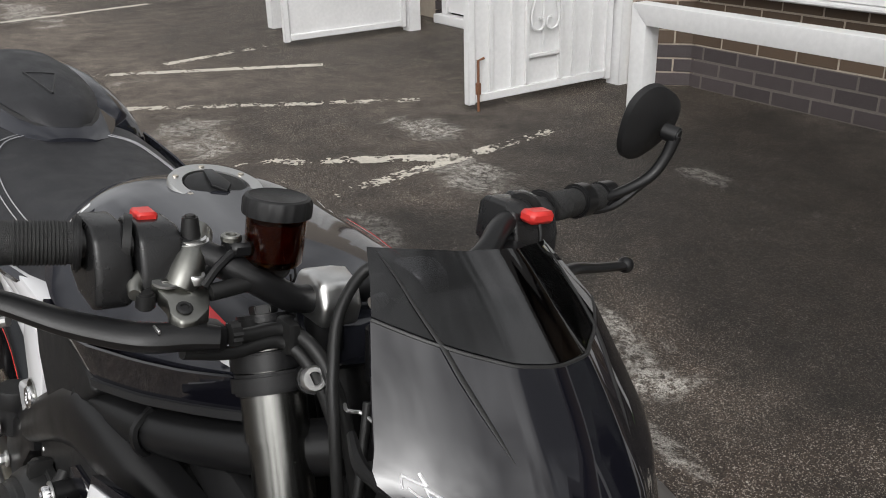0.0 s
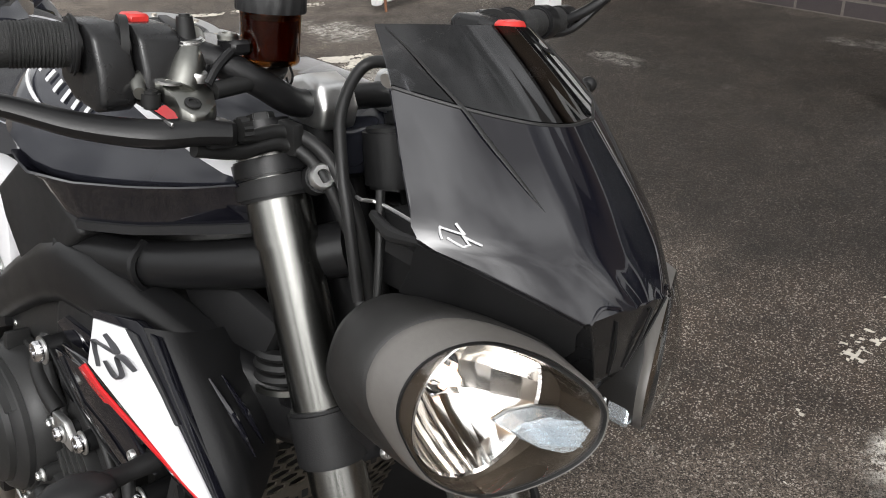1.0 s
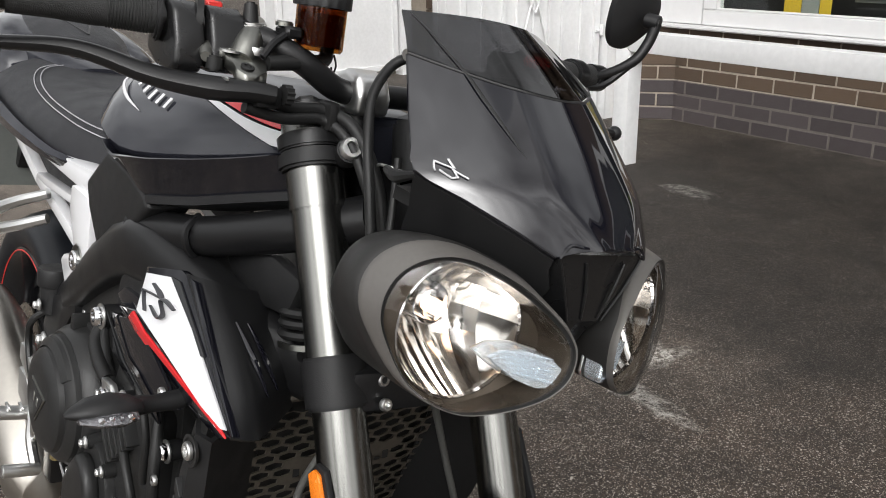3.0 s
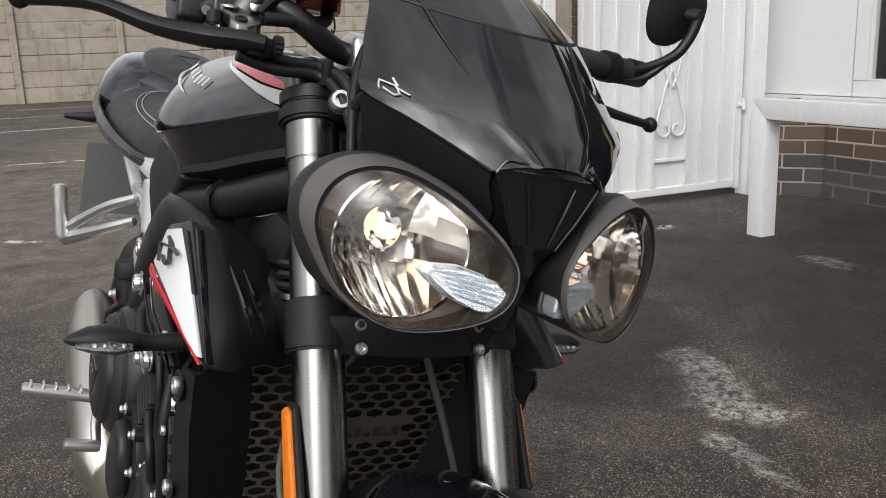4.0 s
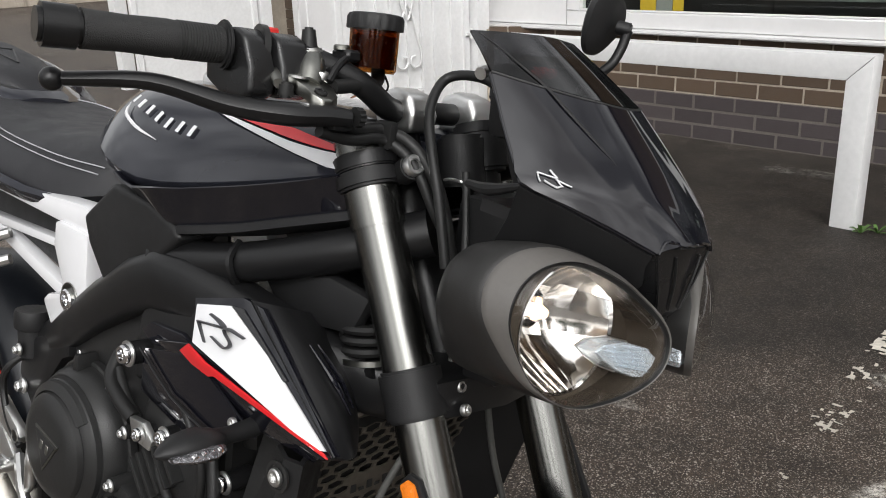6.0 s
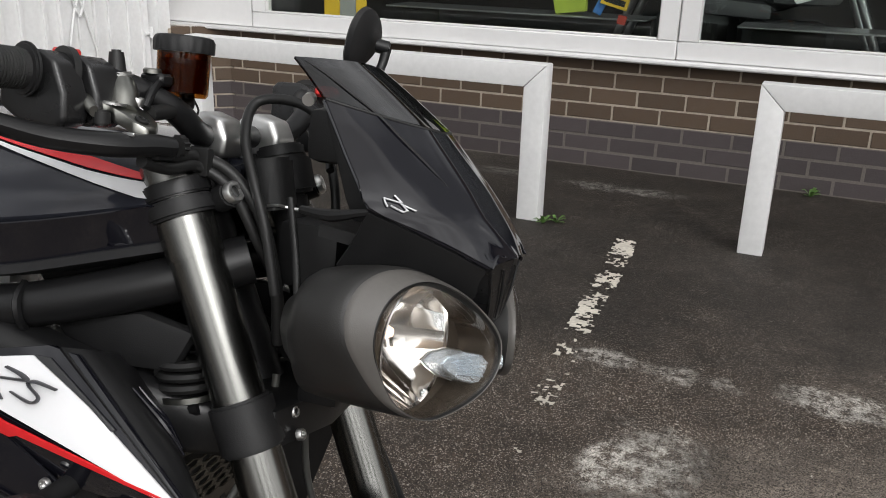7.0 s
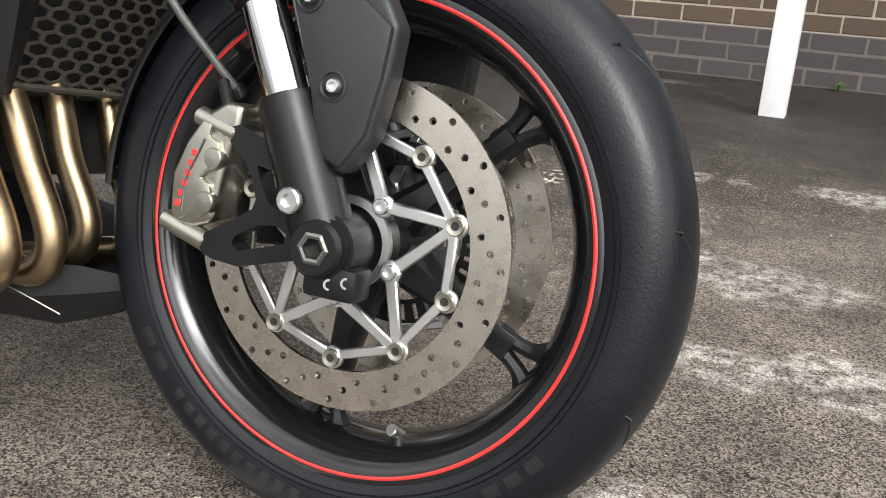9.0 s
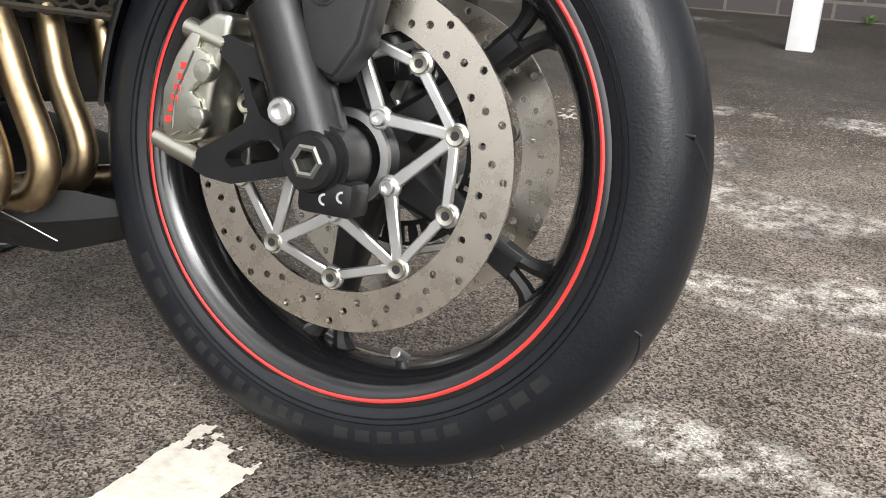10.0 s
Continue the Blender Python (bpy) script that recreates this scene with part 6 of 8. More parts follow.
RC = Vector((-0.280, -0.107, 1.042))
tub = moved(lathe([(0.0001, 0), (0.0255, 0), (0.0282, 0.003), (0.0290, 0.043), (0.0270, 0.043), (0.0260, 0.004), (0.0001, 0.0035)], 32, "z"), Matrix.Translation(RC) @ Matrix.Diagonal((0.86, 0.86, 1, 1)))
res = part("brake_reservoir", tub, AMBER_TUB, handlebar, "amber brake fluid reservoir with a black cap")
part("brake_fluid", moved(lathe([(0.0001, 0.0045), (0.0250, 0.005), (0.0258, 0.036), (0.0001, 0.036)], 24, "z"), Matrix.Translation(RC) @ Matrix.Diagonal((0.86, 0.86, 1, 1))), FLUID, handlebar)
cap = lathe([(0.0001, 0.042), (0.0330, 0.042), (0.0334, 0.0435), (0.0334, 0.053), (0.0310, 0.0565), (0.0275, 0.0575), (0.026, 0.0567), (0.0001, 0.0567)], 72, "z")
for v in cap.verts:
    if 0.0430 < v.co.z < 0.0535 and v.co.xy.length > 0.032:
        a = math.atan2(v.co.y, v.co.x)
        v.co.xy *= 0.955 if math.cos(18 * a) < -0.3 else 1.0
part("reservoir_cap", moved(cap, Matrix.Translation(RC) @ Matrix.Diagonal((0.86, 0.86, 1, 1))), MATTE, handlebar)
part("reservoir_bracket", box(-0.300, -0.274, -0.146, -0.122, 1.050, 1.062, 0.003), SATIN, handlebar)
for dx in (0.0, -0.013):
    part("reservoir_stay", tube([(-0.272 + dx, -0.170, 1.030), (-0.275 + dx, -0.158, 1.044), (-0.281 + dx, -0.138, 1.057)], 0.0038, 8, 3), SATIN, handlebar)
bolt(handlebar, (-0.288, -0.142, 1.061), 0.0085, (0, 0, 1), GUNMETAL, 0.005)
part("reservoir_hose", tube([(-0.284, -0.094, 1.045), (-0.280, -0.099, 1.034), (-0.275, -0.118, 1.030), (-0.271, -0.148, 1.027), (-0.270, -0.166, 1.025)], 0.0072, 12, 5), CABLE, handlebar)
part("hose_clip", tube([(-0.280, -0.088, 1.040), (-0.274, -0.088, 1.030), (-0.279, -0.088, 1.022), (-0.283, -0.088, 1.028)], 0.0011, 6, 3), CABLE, handlebar)

# mirror beyond the clutch side
MC = Vector((-0.355, 0.440, 1.151))
mm = Matrix.Translation(MC) @ Vector((1.0, 0.02, -0.28)).to_track_quat("Z", "Y").to_matrix().to_4x4()
def eggy(b):
    """Turns a round mirror into a soft, slightly cornered one."""
    for v in b.verts:
        a = math.atan2(v.co.y, v.co.x)
        v.co.xy *= 1.24 + 0.10 * math.cos(3 * (a - 2.3))
    return b


part("mirror", moved(eggy(lathe([(0.0001, -0.008), (0.037, -0.008), (0.0405, -0.004), (0.0395, 0.004), (0.030, 0.012), (0.0001, 0.016)], 40, "z")), mm), MATTE, handlebar, "round black bar mirror on a forked stem")
part("mirror_glass", moved(eggy(lathe([(0.0001, -0.0085), (0.0365, -0.0085), (0.0365, -0.0079), (0.0001, -0.0079)], 40, "z")), mm), MIRROR, handlebar)
part("mirror_joint", rod((-0.334, 0.444, 1.144), (-0.314, 0.452, 1.140), 0.011, 16, bevel=0.002), SATIN, handlebar)
part("mirror_stem", tube([(-0.318, 0.450, 1.140), (-0.322, 0.444, 1.112), (-0.330, 0.428, 1.084), (-0.345, 0.385, 1.060), (-0.352, 0.330, 1.052)], [0.0080, 0.0075, 0.0075, 0.0065, 0.0085], 10, 5), SATIN, handlebar)
part("mirror_stem", tube([(-0.331, 0.424, 1.079), (-0.345, 0.388, 1.046), (-0.352, 0.335, 1.040)], 0.0058, 8, 4), SATIN, handlebar)
part("mirror_clamp", rod(along(0.32), along(0.345), 0.021, 20, bevel=0.003), SATIN, handlebar)

# cables and wiring at the steering head
for pts, r in (
    ([(-0.262, -0.178, 0.994), (-0.264, -0.140, 0.986), (-0.264, -0.100, 0.986), (-0.236, -0.082, 0.972), (-0.205, -0.072, 0.930), (-0.190, -0.060, 0.860), (-0.190, -0.05, 0.80)], 0.0066),
    ([(-0.256, -0.192, 0.984), (-0.258, -0.150, 0.976), (-0.260, -0.104, 0.977), (-0.232, -0.086, 0.956), (-0.208, -0.070, 0.905), (-0.195, -0.045, 0.86)], 0.0058),
    ([(-0.300, 0.160, 1.030), (-0.250, 0.120, 1.0), (-0.215, 0.085, 0.985), (-0.190, 0.06, 0.93), (-0.19, 0.05, 0.85)], 0.0055),
    ([(-0.300, 0.190, 1.020), (-0.240, 0.10, 1.02), (-0.20, 0.04, 1.02), (-0.17, 0.0, 0.98)], 0.0045),
    ([(-0.175, -0.070, 0.955), (-0.160, -0.080, 0.905), (-0.150, -0.088, 0.86)], 0.0040),
):
    part("cable", tube(pts, r, 10, 6), CABLE, bike)
part("cable", tube([(-0.150, -0.030, 1.020), (-0.195, -0.026, 1.046), (-0.240, -0.036, 1.044), (-0.232, -0.068, 1.010), (-0.208, -0.084, 0.965), (-0.191, -0.088, 0.925), (-0.176, -0.086, 0.860)], 0.0054, 10, 6), CABLE, bike)
g = rod((-0.234, 0.030, 0.945), (-0.246, 0.030, 0.985), 0.031, 28, bevel=0.004)
g = rod((-0.218, 0.030, 0.880), (-0.234, 0.030, 0.946), 0.020, 20, g, 0.003)
part("instrument_mount", rod((-0.246, 0.030, 0.984), (-0.250, 0.030, 0.998), 0.026, 24, g, 0.003), MATTE, bike)
part("cable_tie", box(-0.275, -0.249, -0.104, -0.092, 0.967, 0.996, 0.005, None, 2), CABLE, bike)
part("cable_clip", tube([(-0.195, -0.078, 0.945), (-0.180, -0.085, 0.948), (-0.172, -0.072, 0.945), (-0.120, -0.08, 0.945)], 0.0016, 6, 3), ALLOY, bike)
part("ignition_barrel", rod((-0.235, 0.0, 0.93), (-0.245, 0.0, 0.985), 0.026, 24, bevel=0.004), MATTE, bike)
part("steering_stem", rod((fork_x(0.70) - 0.045, 0, 0.70), (fork_x(0.95) - 0.05, 0, 0.94), 0.030, 24), SATIN, bike)
part("headlight_stay", box(-0.20, -0.13, -0.05, 0.05, 0.86, 0.93, 0.012, None, 2), MATTE, bike)
part("horn", moved(lathe([(0.0001, -0.01), (0.030, -0.01), (0.034, 0.0), (0.028, 0.012), (0.0001, 0.014)], 28, "x"), pose(-0.19, 0.0, 0.80)), MATTE, bike)

# --- tank ---
TANK = [(-0.775, 0.072, 0.930, 0.963), (-0.757, 0.127, 0.925, 0.990), (-0.715, 0.176, 0.914, 1.010), (-0.645, 0.204, 0.893, 1.014), (-0.565, 0.206, 0.876, 1.010), (-0.480, 0.197, 0.886, 1.010),
        (-0.400, 0.174, 0.900, 1.008), (-0.340, 0.154, 0.913, 0.999), (-0.295, 0.134, 0.925, 0.986), (-0.272, 0.120, 0.931, 0.976)]


def tank_row(x, w, zb, zt, n=13):
    out = []
    for k in range(n):
        u = -1 + 2 * k / (n - 1)
        s = abs(u)
        y = w * math.copysign(s**0.588, u)
        h = 1 - s**2.2
        out.append((x + 0.0, y * (1.0 if s < 0.99 else 0.985), zb + 0.012 + (zt - zb - 0.012) * h))
    return out + [(x, w * 0.965, zb), (x, 0.0, zb - 0.004), (x, -w * 0.965, zb)]


tank = part("fuel_tank", loft([tank_row(*r) for r in TANK]), TANKP, bike, "dark metallic fuel tank with white print and red flash", sharp=40)
tank.modifiers.new("soft", "SUBSURF").levels = 1
tank.modifiers["soft"].render_levels = 1


def tank_pt(x, s, off=0.0015, sgn=-1):
    """A place on the tank's skin: x along, s from 0 (top) to 1 (side)."""
    xs = [r[0] for r in TANK]
    w, zb, zt = (float(np.interp(x, xs, [r[i] for r in TANK])) for i in (1, 2, 3))
    y = w * s**0.588
    z = zb + 0.012 + (zt - zb - 0.012) * (1 - s**2.2)
    e = 0.01
    y2, z2 = w * (s + e)**0.588, zb + 0.012 + (zt - zb - 0.012) * (1 - (s + e)**2.2)
    n = Vector((0, z - z2, y2 - y)).normalized()
    return Vector((x, sgn * (y + off * n.y), z + off * n.z))


for sgn in (-1, 1):
    # printed name as plain bars, under a swoosh
    for k in range(7):
        x0, s0 = -0.664 + k * 0.0255, 0.545 + 0.020 * k
        b = shell([[tank_pt(x, q + sh, 0.0016, sgn) for q in np.linspace(s0, s0 + 0.070, 4)] for x, sh in ((x0, 0.0), (x0 + 0.0035, 0.003), (x0 + 0.007, 0.006))], 0.0005)
        part("name_bar", b, WHITE, tank, "white printed bar")
    part("name_swoosh", tube([tank_pt(-0.668, 0.63, 0.0008, sgn), tank_pt(-0.650, 0.705, 0.0008, sgn), tank_pt(-0.610, 0.755, 0.0008, sgn), tank_pt(-0.560, 0.775, 0.0008, sgn)], [0.0005, 0.0024, 0.0024, 0.0005], 6, 4), WHITE, tank)
    # red and white flashes at the front shoulder
    marks = [-0.53, -0.46, -0.415, -0.37, -0.33, -0.30, -0.276]
    for nm, m, upper, lower in (("white_flash", WHITE, (0.46, 0.58, 0.65, 0.72, 0.77, 0.80, 0.83), (0.465, 0.605, 0.69, 0.775, 0.86, 0.95, 0.99)),
                                ("red_flash", RED, (0.44, 0.52, 0.565, 0.615, 0.68, 0.73, 0.78), (0.445, 0.565, 0.635, 0.70, 0.75, 0.78, 0.80))):
        rows = []
        for x in np.linspace(-0.53, -0.277, 18):
            a, c = float(np.interp(x, marks, upper)), float(np.interp(x, marks, lower))
            rows.append([tank_pt(x, a + (c - a) * q, 0.0017, sgn) for q in (0, 0.33, 0.67, 1)])
        part(nm, shell(rows, 0.0006), m, tank)
    # faceted black side panel under the tank
    rows, duct = [], []
    for x in np.linspace(-0.605, -0.284, 16):
        w, zb, zt = (float(np.interp(x, [r[0] for r in TANK], [r[i] for r in TANK])) for i in (1, 2, 3))
        low = float(np.interp(x, [-0.605, -0.556, -0.512, -0.42, -0.284], [0.897, 0.873, 0.851, 0.868, 0.904]))
        top = max(low + 0.002, zb + 0.011)
        rows.append([(x, sgn * (w - 0.001), top), (x, sgn * (w - 0.003), top - 0.12 * (top - low)), (x, sgn * (w - 0.018), low), (x, sgn * (w - 0.06), low - 0.008)])
        if x > -0.515:
            duct.append([(x, sgn * (w - 0.020), low - 0.0015), (x, sgn * (w - 0.012), low - 0.004), (x, sgn * (w - 0.014), low - 0.013), (x, sgn * (w - 0.07), low - 0.020)])
    part("side_panel", shell(rows, 0.003), GLOSS, tank)
    part("air_duct", shell(duct, 0.003), GUARD, tank)
    b = slab([(-0.640, 0.878), (-0.560, 0.868), (-0.505, 0.850), (-0.490, 0.836), (-0.530, 0.806), (-0.610, 0.758), (-0.650, 0.735), (-0.700, 0.790), (-0.715, 0.825)], min(sgn * 0.13, sgn * 0.186), max(sgn * 0.13, sgn * 0.186), "xz", 0.008, None, 3)
    part("airbox_cover", b, MATTE, tank)
# filler cap
FC = Matrix.Translation((-0.632, 0.0, 1.0075)) @ Matrix.Rotation(radians(11), 4, "Y") @ Matrix.Scale(1.0, 4)
part("filler_ring", moved(lathe([(0.040, 0.0), (0.041, 0.006), (0.056, 0.007), (0.058, 0.004), (0.058, -0.004), (0.040, -0.004)], 48, "z", closed=True), FC), ALLOY, tank, "bright alloy filler ring")
part("filler_cap", moved(lathe([(0.0001, 0.008), (0.030, 0.008), (0.038, 0.005), (0.0398, 0.0), (0.0001, 0.0)], 40, "z"), FC), MATTE, tank)
part("filler_flap", moved(slab([(-0.03, -0.006), (0.012, -0.013), (0.030, 0.0), (0.012, 0.013), (-0.03, 0.006)], 0.008, 0.013, "xy", 0.002), FC), SATIN, tank)
for k in range(6):
    a = 2 * math.pi * k / 6
    ob = bolt(tank, FC @ Vector((0.049 * math.cos(a), 0.049 * math.sin(a), 0.006)), 0.0038, (0, 0, 1), STEEL, 0.002)

# --- seat and tail ---
SEAT = [(-0.745, 0.105, 0.820, 0.940), (-0.820, 0.150, 0.800, 0.922), (-0.920, 0.184, 0.806, 0.912), (-1.030, 0.202, 0.822, 0.912), (-1.150, 0.208, 0.838, 0.922), (-1.270, 0.204, 0.852, 0.942), (-1.360, 0.194, 0.862, 0.964)]


def seat_row(x, w, zb, zt, n=11, p=3.2):
    out = []
    for k in range(n):
        u = -1 + 2 * k / (n - 1)
        s = abs(u)
        out.append((x, w * math.copysign(s**0.8, u), zb + 0.02 + (zt - zb - 0.02) * (1 - s**p)))
    return out + [(x, w * 0.75, zb), (x, -w * 0.75, zb)]


seat = part("seat", loft([seat_row(*r) for r in SEAT]), VINYL, bike, "grey-black vinyl seat with pale stitching", sharp=50)
seat.modifiers.new("soft", "SUBSURF").render_levels = 1
TAIL = [(-1.325, 0.200, 0.852, 0.956), (-1.400, 0.204, 0.862, 0.992), (-1.500, 0.196, 0.878, 1.018), (-1.600, 0.174, 0.895, 1.029), (-1.700, 0.124, 0.915, 1.018), (-1.765, 0.056, 0.938, 0.990)]
tail = part("tail_unit", loft([seat_row(*r, p=4.6) for r in TAIL]), TANKP, bike, "graphite tail unit with a single seat cover", sharp=50)
tail.modifiers.new("soft", "SUBSURF").render_levels = 1
for sgn in (-1, 1):
    # glossy fairing that carries the seat's lower edge forward
    rows = []
    for x in np.linspace(-1.40, -0.86, 12):
        w, zb = (float(np.interp(-x, [-r[0] for r in SEAT], [r[i] for r in SEAT])) for i in (1, 2))
        k = float(np.interp(x, [-1.40, -1.2, -0.86], [1.0, 0.75, 0.2]))
        rows.append([(x, sgn * (w - 0.004), zb + 0.020 + 0.034 * k), (x, sgn * (w + 0.003), zb + 0.018 + 0.014 * k), (x, sgn * (w - 0.004), zb + 0.012 - 0.010 * k), (x, sgn * w * 0.82, zb - 0.004 - 0.010 * k)])
    part("tail_side", shell(rows, 0.004), TANKP, tail)


def hump(x):
    return float(np.interp(-x, [1.20, 1.26, 1.33, 1.42, 1.52, 1.62], [0.934, 0.944, 0.965, 0.990, 1.008, 1.016]))


for nm, grow, lift, label in (("pad_border", 0.034, 0.010, "smooth grey border round the pad"), ("pad_recess", 0.012, 0.014, "black recess under the pad"), ("seat_pad", 0.0, 0.028, "padded hump with a triangular emblem")):
    rows = []
    for q in np.linspace(0, 1, 14):
        x = -1.258 + grow - q * 0.34
        half = float(np.interp(q, [0, 0.03, 0.25, 0.5, 0.65, 1.0], [0.030, 0.044, 0.078, 0.104, 0.106, 0.070])) + grow * (0.7 if q > 0.02 else 0.3)
        top = [(x, half * u, hump(x) + lift * min(1.0, 0.35 + 6 * q) * (1 - 0.5 * u**6) - 1.7 * (half * u) ** 2) for u in np.linspace(-1, 1, 11)]
        rows.append(top + [(x, half * 0.97, hump(x) - 0.07), (x, -half * 0.97, hump(x) - 0.07)])
    part(nm, loft(rows), {"pad_border": TANKP, "pad_recess": BLACK_BAR}.get(nm, VINYL), tail, label, sharp=40)
for a, c in (((-1.435, -0.028), (-1.435, 0.028)), ((-1.435, 0.028), (-1.345, 0.0)), ((-1.345, 0.0), (-1.435, -0.028))):
    part("emblem_edge", tube([(x, y, hump(x) + 0.0285 - 1.7 * y * y) for x, y in (a, c)], 0.0022, 6, 1), SATIN, tail)
for sgn in (-1, 1):
    for d in (0.0, 0.008):
        pts = []
        for x, s in ((-0.80, 0.86), (-0.90, 0.78), (-1.05, 0.70), (-1.17, 0.62), (-1.24, 0.48), (-1.27, 0.22)):
            xs = [-r[0] for r in SEAT]
            w, zb, zt = (float(np.interp(-x, xs, [r[i] for r in SEAT])) for i in (1, 2, 3))
            s2 = s - d * 6
            pts.append((x + d, sgn * w * s2**0.8, zb + 0.02 + (zt - zb - 0.02) * (1 - s2**3.2) + 0.0006))
        part("stitch_line", tube(pts, 0.0010, 5, 5), STITCH, seat)
    # white cast subframe: perimeter bars and a brace
    yb = 0.142
    sub = None
    for a, c, w in (((-0.868, 0.803), (-0.955, 0.822), 0.012), ((-0.955, 0.822), (-1.08, 0.832), 0.015), ((-1.08, 0.832), (-1.33, 0.842), 0.009),
                    ((-0.808, 0.668), (-1.129, 0.748), 0.0105), ((-1.129, 0.748), (-1.335, 0.822), 0.0105), ((-0.845, 0.752), (-1.125, 0.752), 0.007)):
        p, q = Vector((a[0], 0, a[1])), Vector((c[0], 0, c[1]))
        d = (q - p).normalized()
        nr = Vector((-d.z, 0, d.x)) * w
        sub = slab([(v.x, v.z) for v in (p - d * w * 0.5 + nr, q + d * w * 0.5 + nr, q + d * w * 0.5 - nr, p - d * w * 0.5 - nr)], min(sgn * yb, sgn * (yb - 0.022)), max(sgn * yb, sgn * (yb - 0.022)), "xz", 0.004, sub)
    subframe = part("subframe", sub, WHITE, bike, "white painted cast subframe")
    b = slab([(-1.105, 0.8165), (-1.00, 0.826), (-0.75, 0.831), (-0.722, 0.824), (-0.718, 0.790), (-0.745, 0.793)], min(sgn * 0.135, sgn * 0.168), max(sgn * 0.135, sgn * 0.168), "xz", 0.003, None, 2)
    part("subframe_wedge", b, WHITE, subframe)
    b = slab([(-0.722, 0.795), (-0.726, 0.716), (-0.728, 0.696), (-0.748, 0.678), (-0.800, 0.655), (-0.822, 0.640), (-0.834, 0.655), (-0.852, 0.678), (-0.836, 0.690), (-0.794, 0.700), (-0.796, 0.718), (-0.820, 0.765), (-0.815, 0.800)], min(sgn * 0.120, sgn * 0.176), max(sgn * 0.120, sgn * 0.176), "xz", 0.006, None, 2)
    part("subframe_foot", b, WHITE, subframe)
    part("bolt_recess", moved(lathe([(0.0001, 0.0002), (0.0215, 0.0002), (0.0235, 0.0012), (0.0245, 0.0002)], 28, "y"), pose(-0.768, sgn * 0.1768, 0.697) @ (Matrix.Identity(4) if sgn > 0 else Matrix.Rotation(math.pi, 4, "Z"))), GUNMETAL, subframe)
    bolt(subframe, (-0.768, sgn * 0.177, 0.697), 0.0155, (0, sgn, 0), CHROME, 0.007)
    part("subframe_infill", slab([(-0.815, 0.69), (-0.825, 0.77), (-0.88, 0.81), (-1.10, 0.828), (-1.32, 0.838), (-1.13, 0.755)], min(sgn * 0.118, sgn * 0.124), max(sgn * 0.118, sgn * 0.124), "xz", 0), MATTE, subframe, smooth=False)
    # pillion peg hanger
    part("peg_hanger", tube([(-1.02, sgn * 0.150, 0.700), (-1.08, sgn * 0.195, 0.672), (-1.215, sgn * 0.245, 0.628)], [0.007, 0.008, 0.012], 8, 4, None, 1.2), ALLOY, subframe)
    part("peg_hanger", tube([(-1.02, sgn * 0.150, 0.742), (-1.08, sgn * 0.195, 0.712), (-1.215, sgn * 0.245, 0.645)], [0.007, 0.008, 0.012], 8, 4, None, 1.2), ALLOY, subframe)
    part("pillion_peg", rod((-1.20, sgn * 0.252, 0.635), (-1.20, sgn * 0.264, 0.735), 0.014, 12, bevel=0.003), ALLOY, subframe)
    # tail indicator
    part("rear_indicator", tube([(-1.60, sgn * 0.10, 0.86), (-1.61, sgn * 0.17, 0.855), (-1.62, sgn * 0.23, 0.85)], [0.008, 0.014, 0.006], 10, 4), MATTE, tail)
part("plate_holder", slab([(-1.60, 0.90), (-1.66, 0.90), (-1.80, 0.66), (-1.77, 0.65)], -0.02, 0.02, "xz", 0.003), MATTE, tail)
pl = box(-0.0015, 0.0015, -0.162, 0.115, -0.095, 0.095, 0.001)
part("number_plate", moved(pl, pose(-1.78, 0.0, 0.695, 0, 12, 0)), PLATE, tail, "back of a grey number plate")

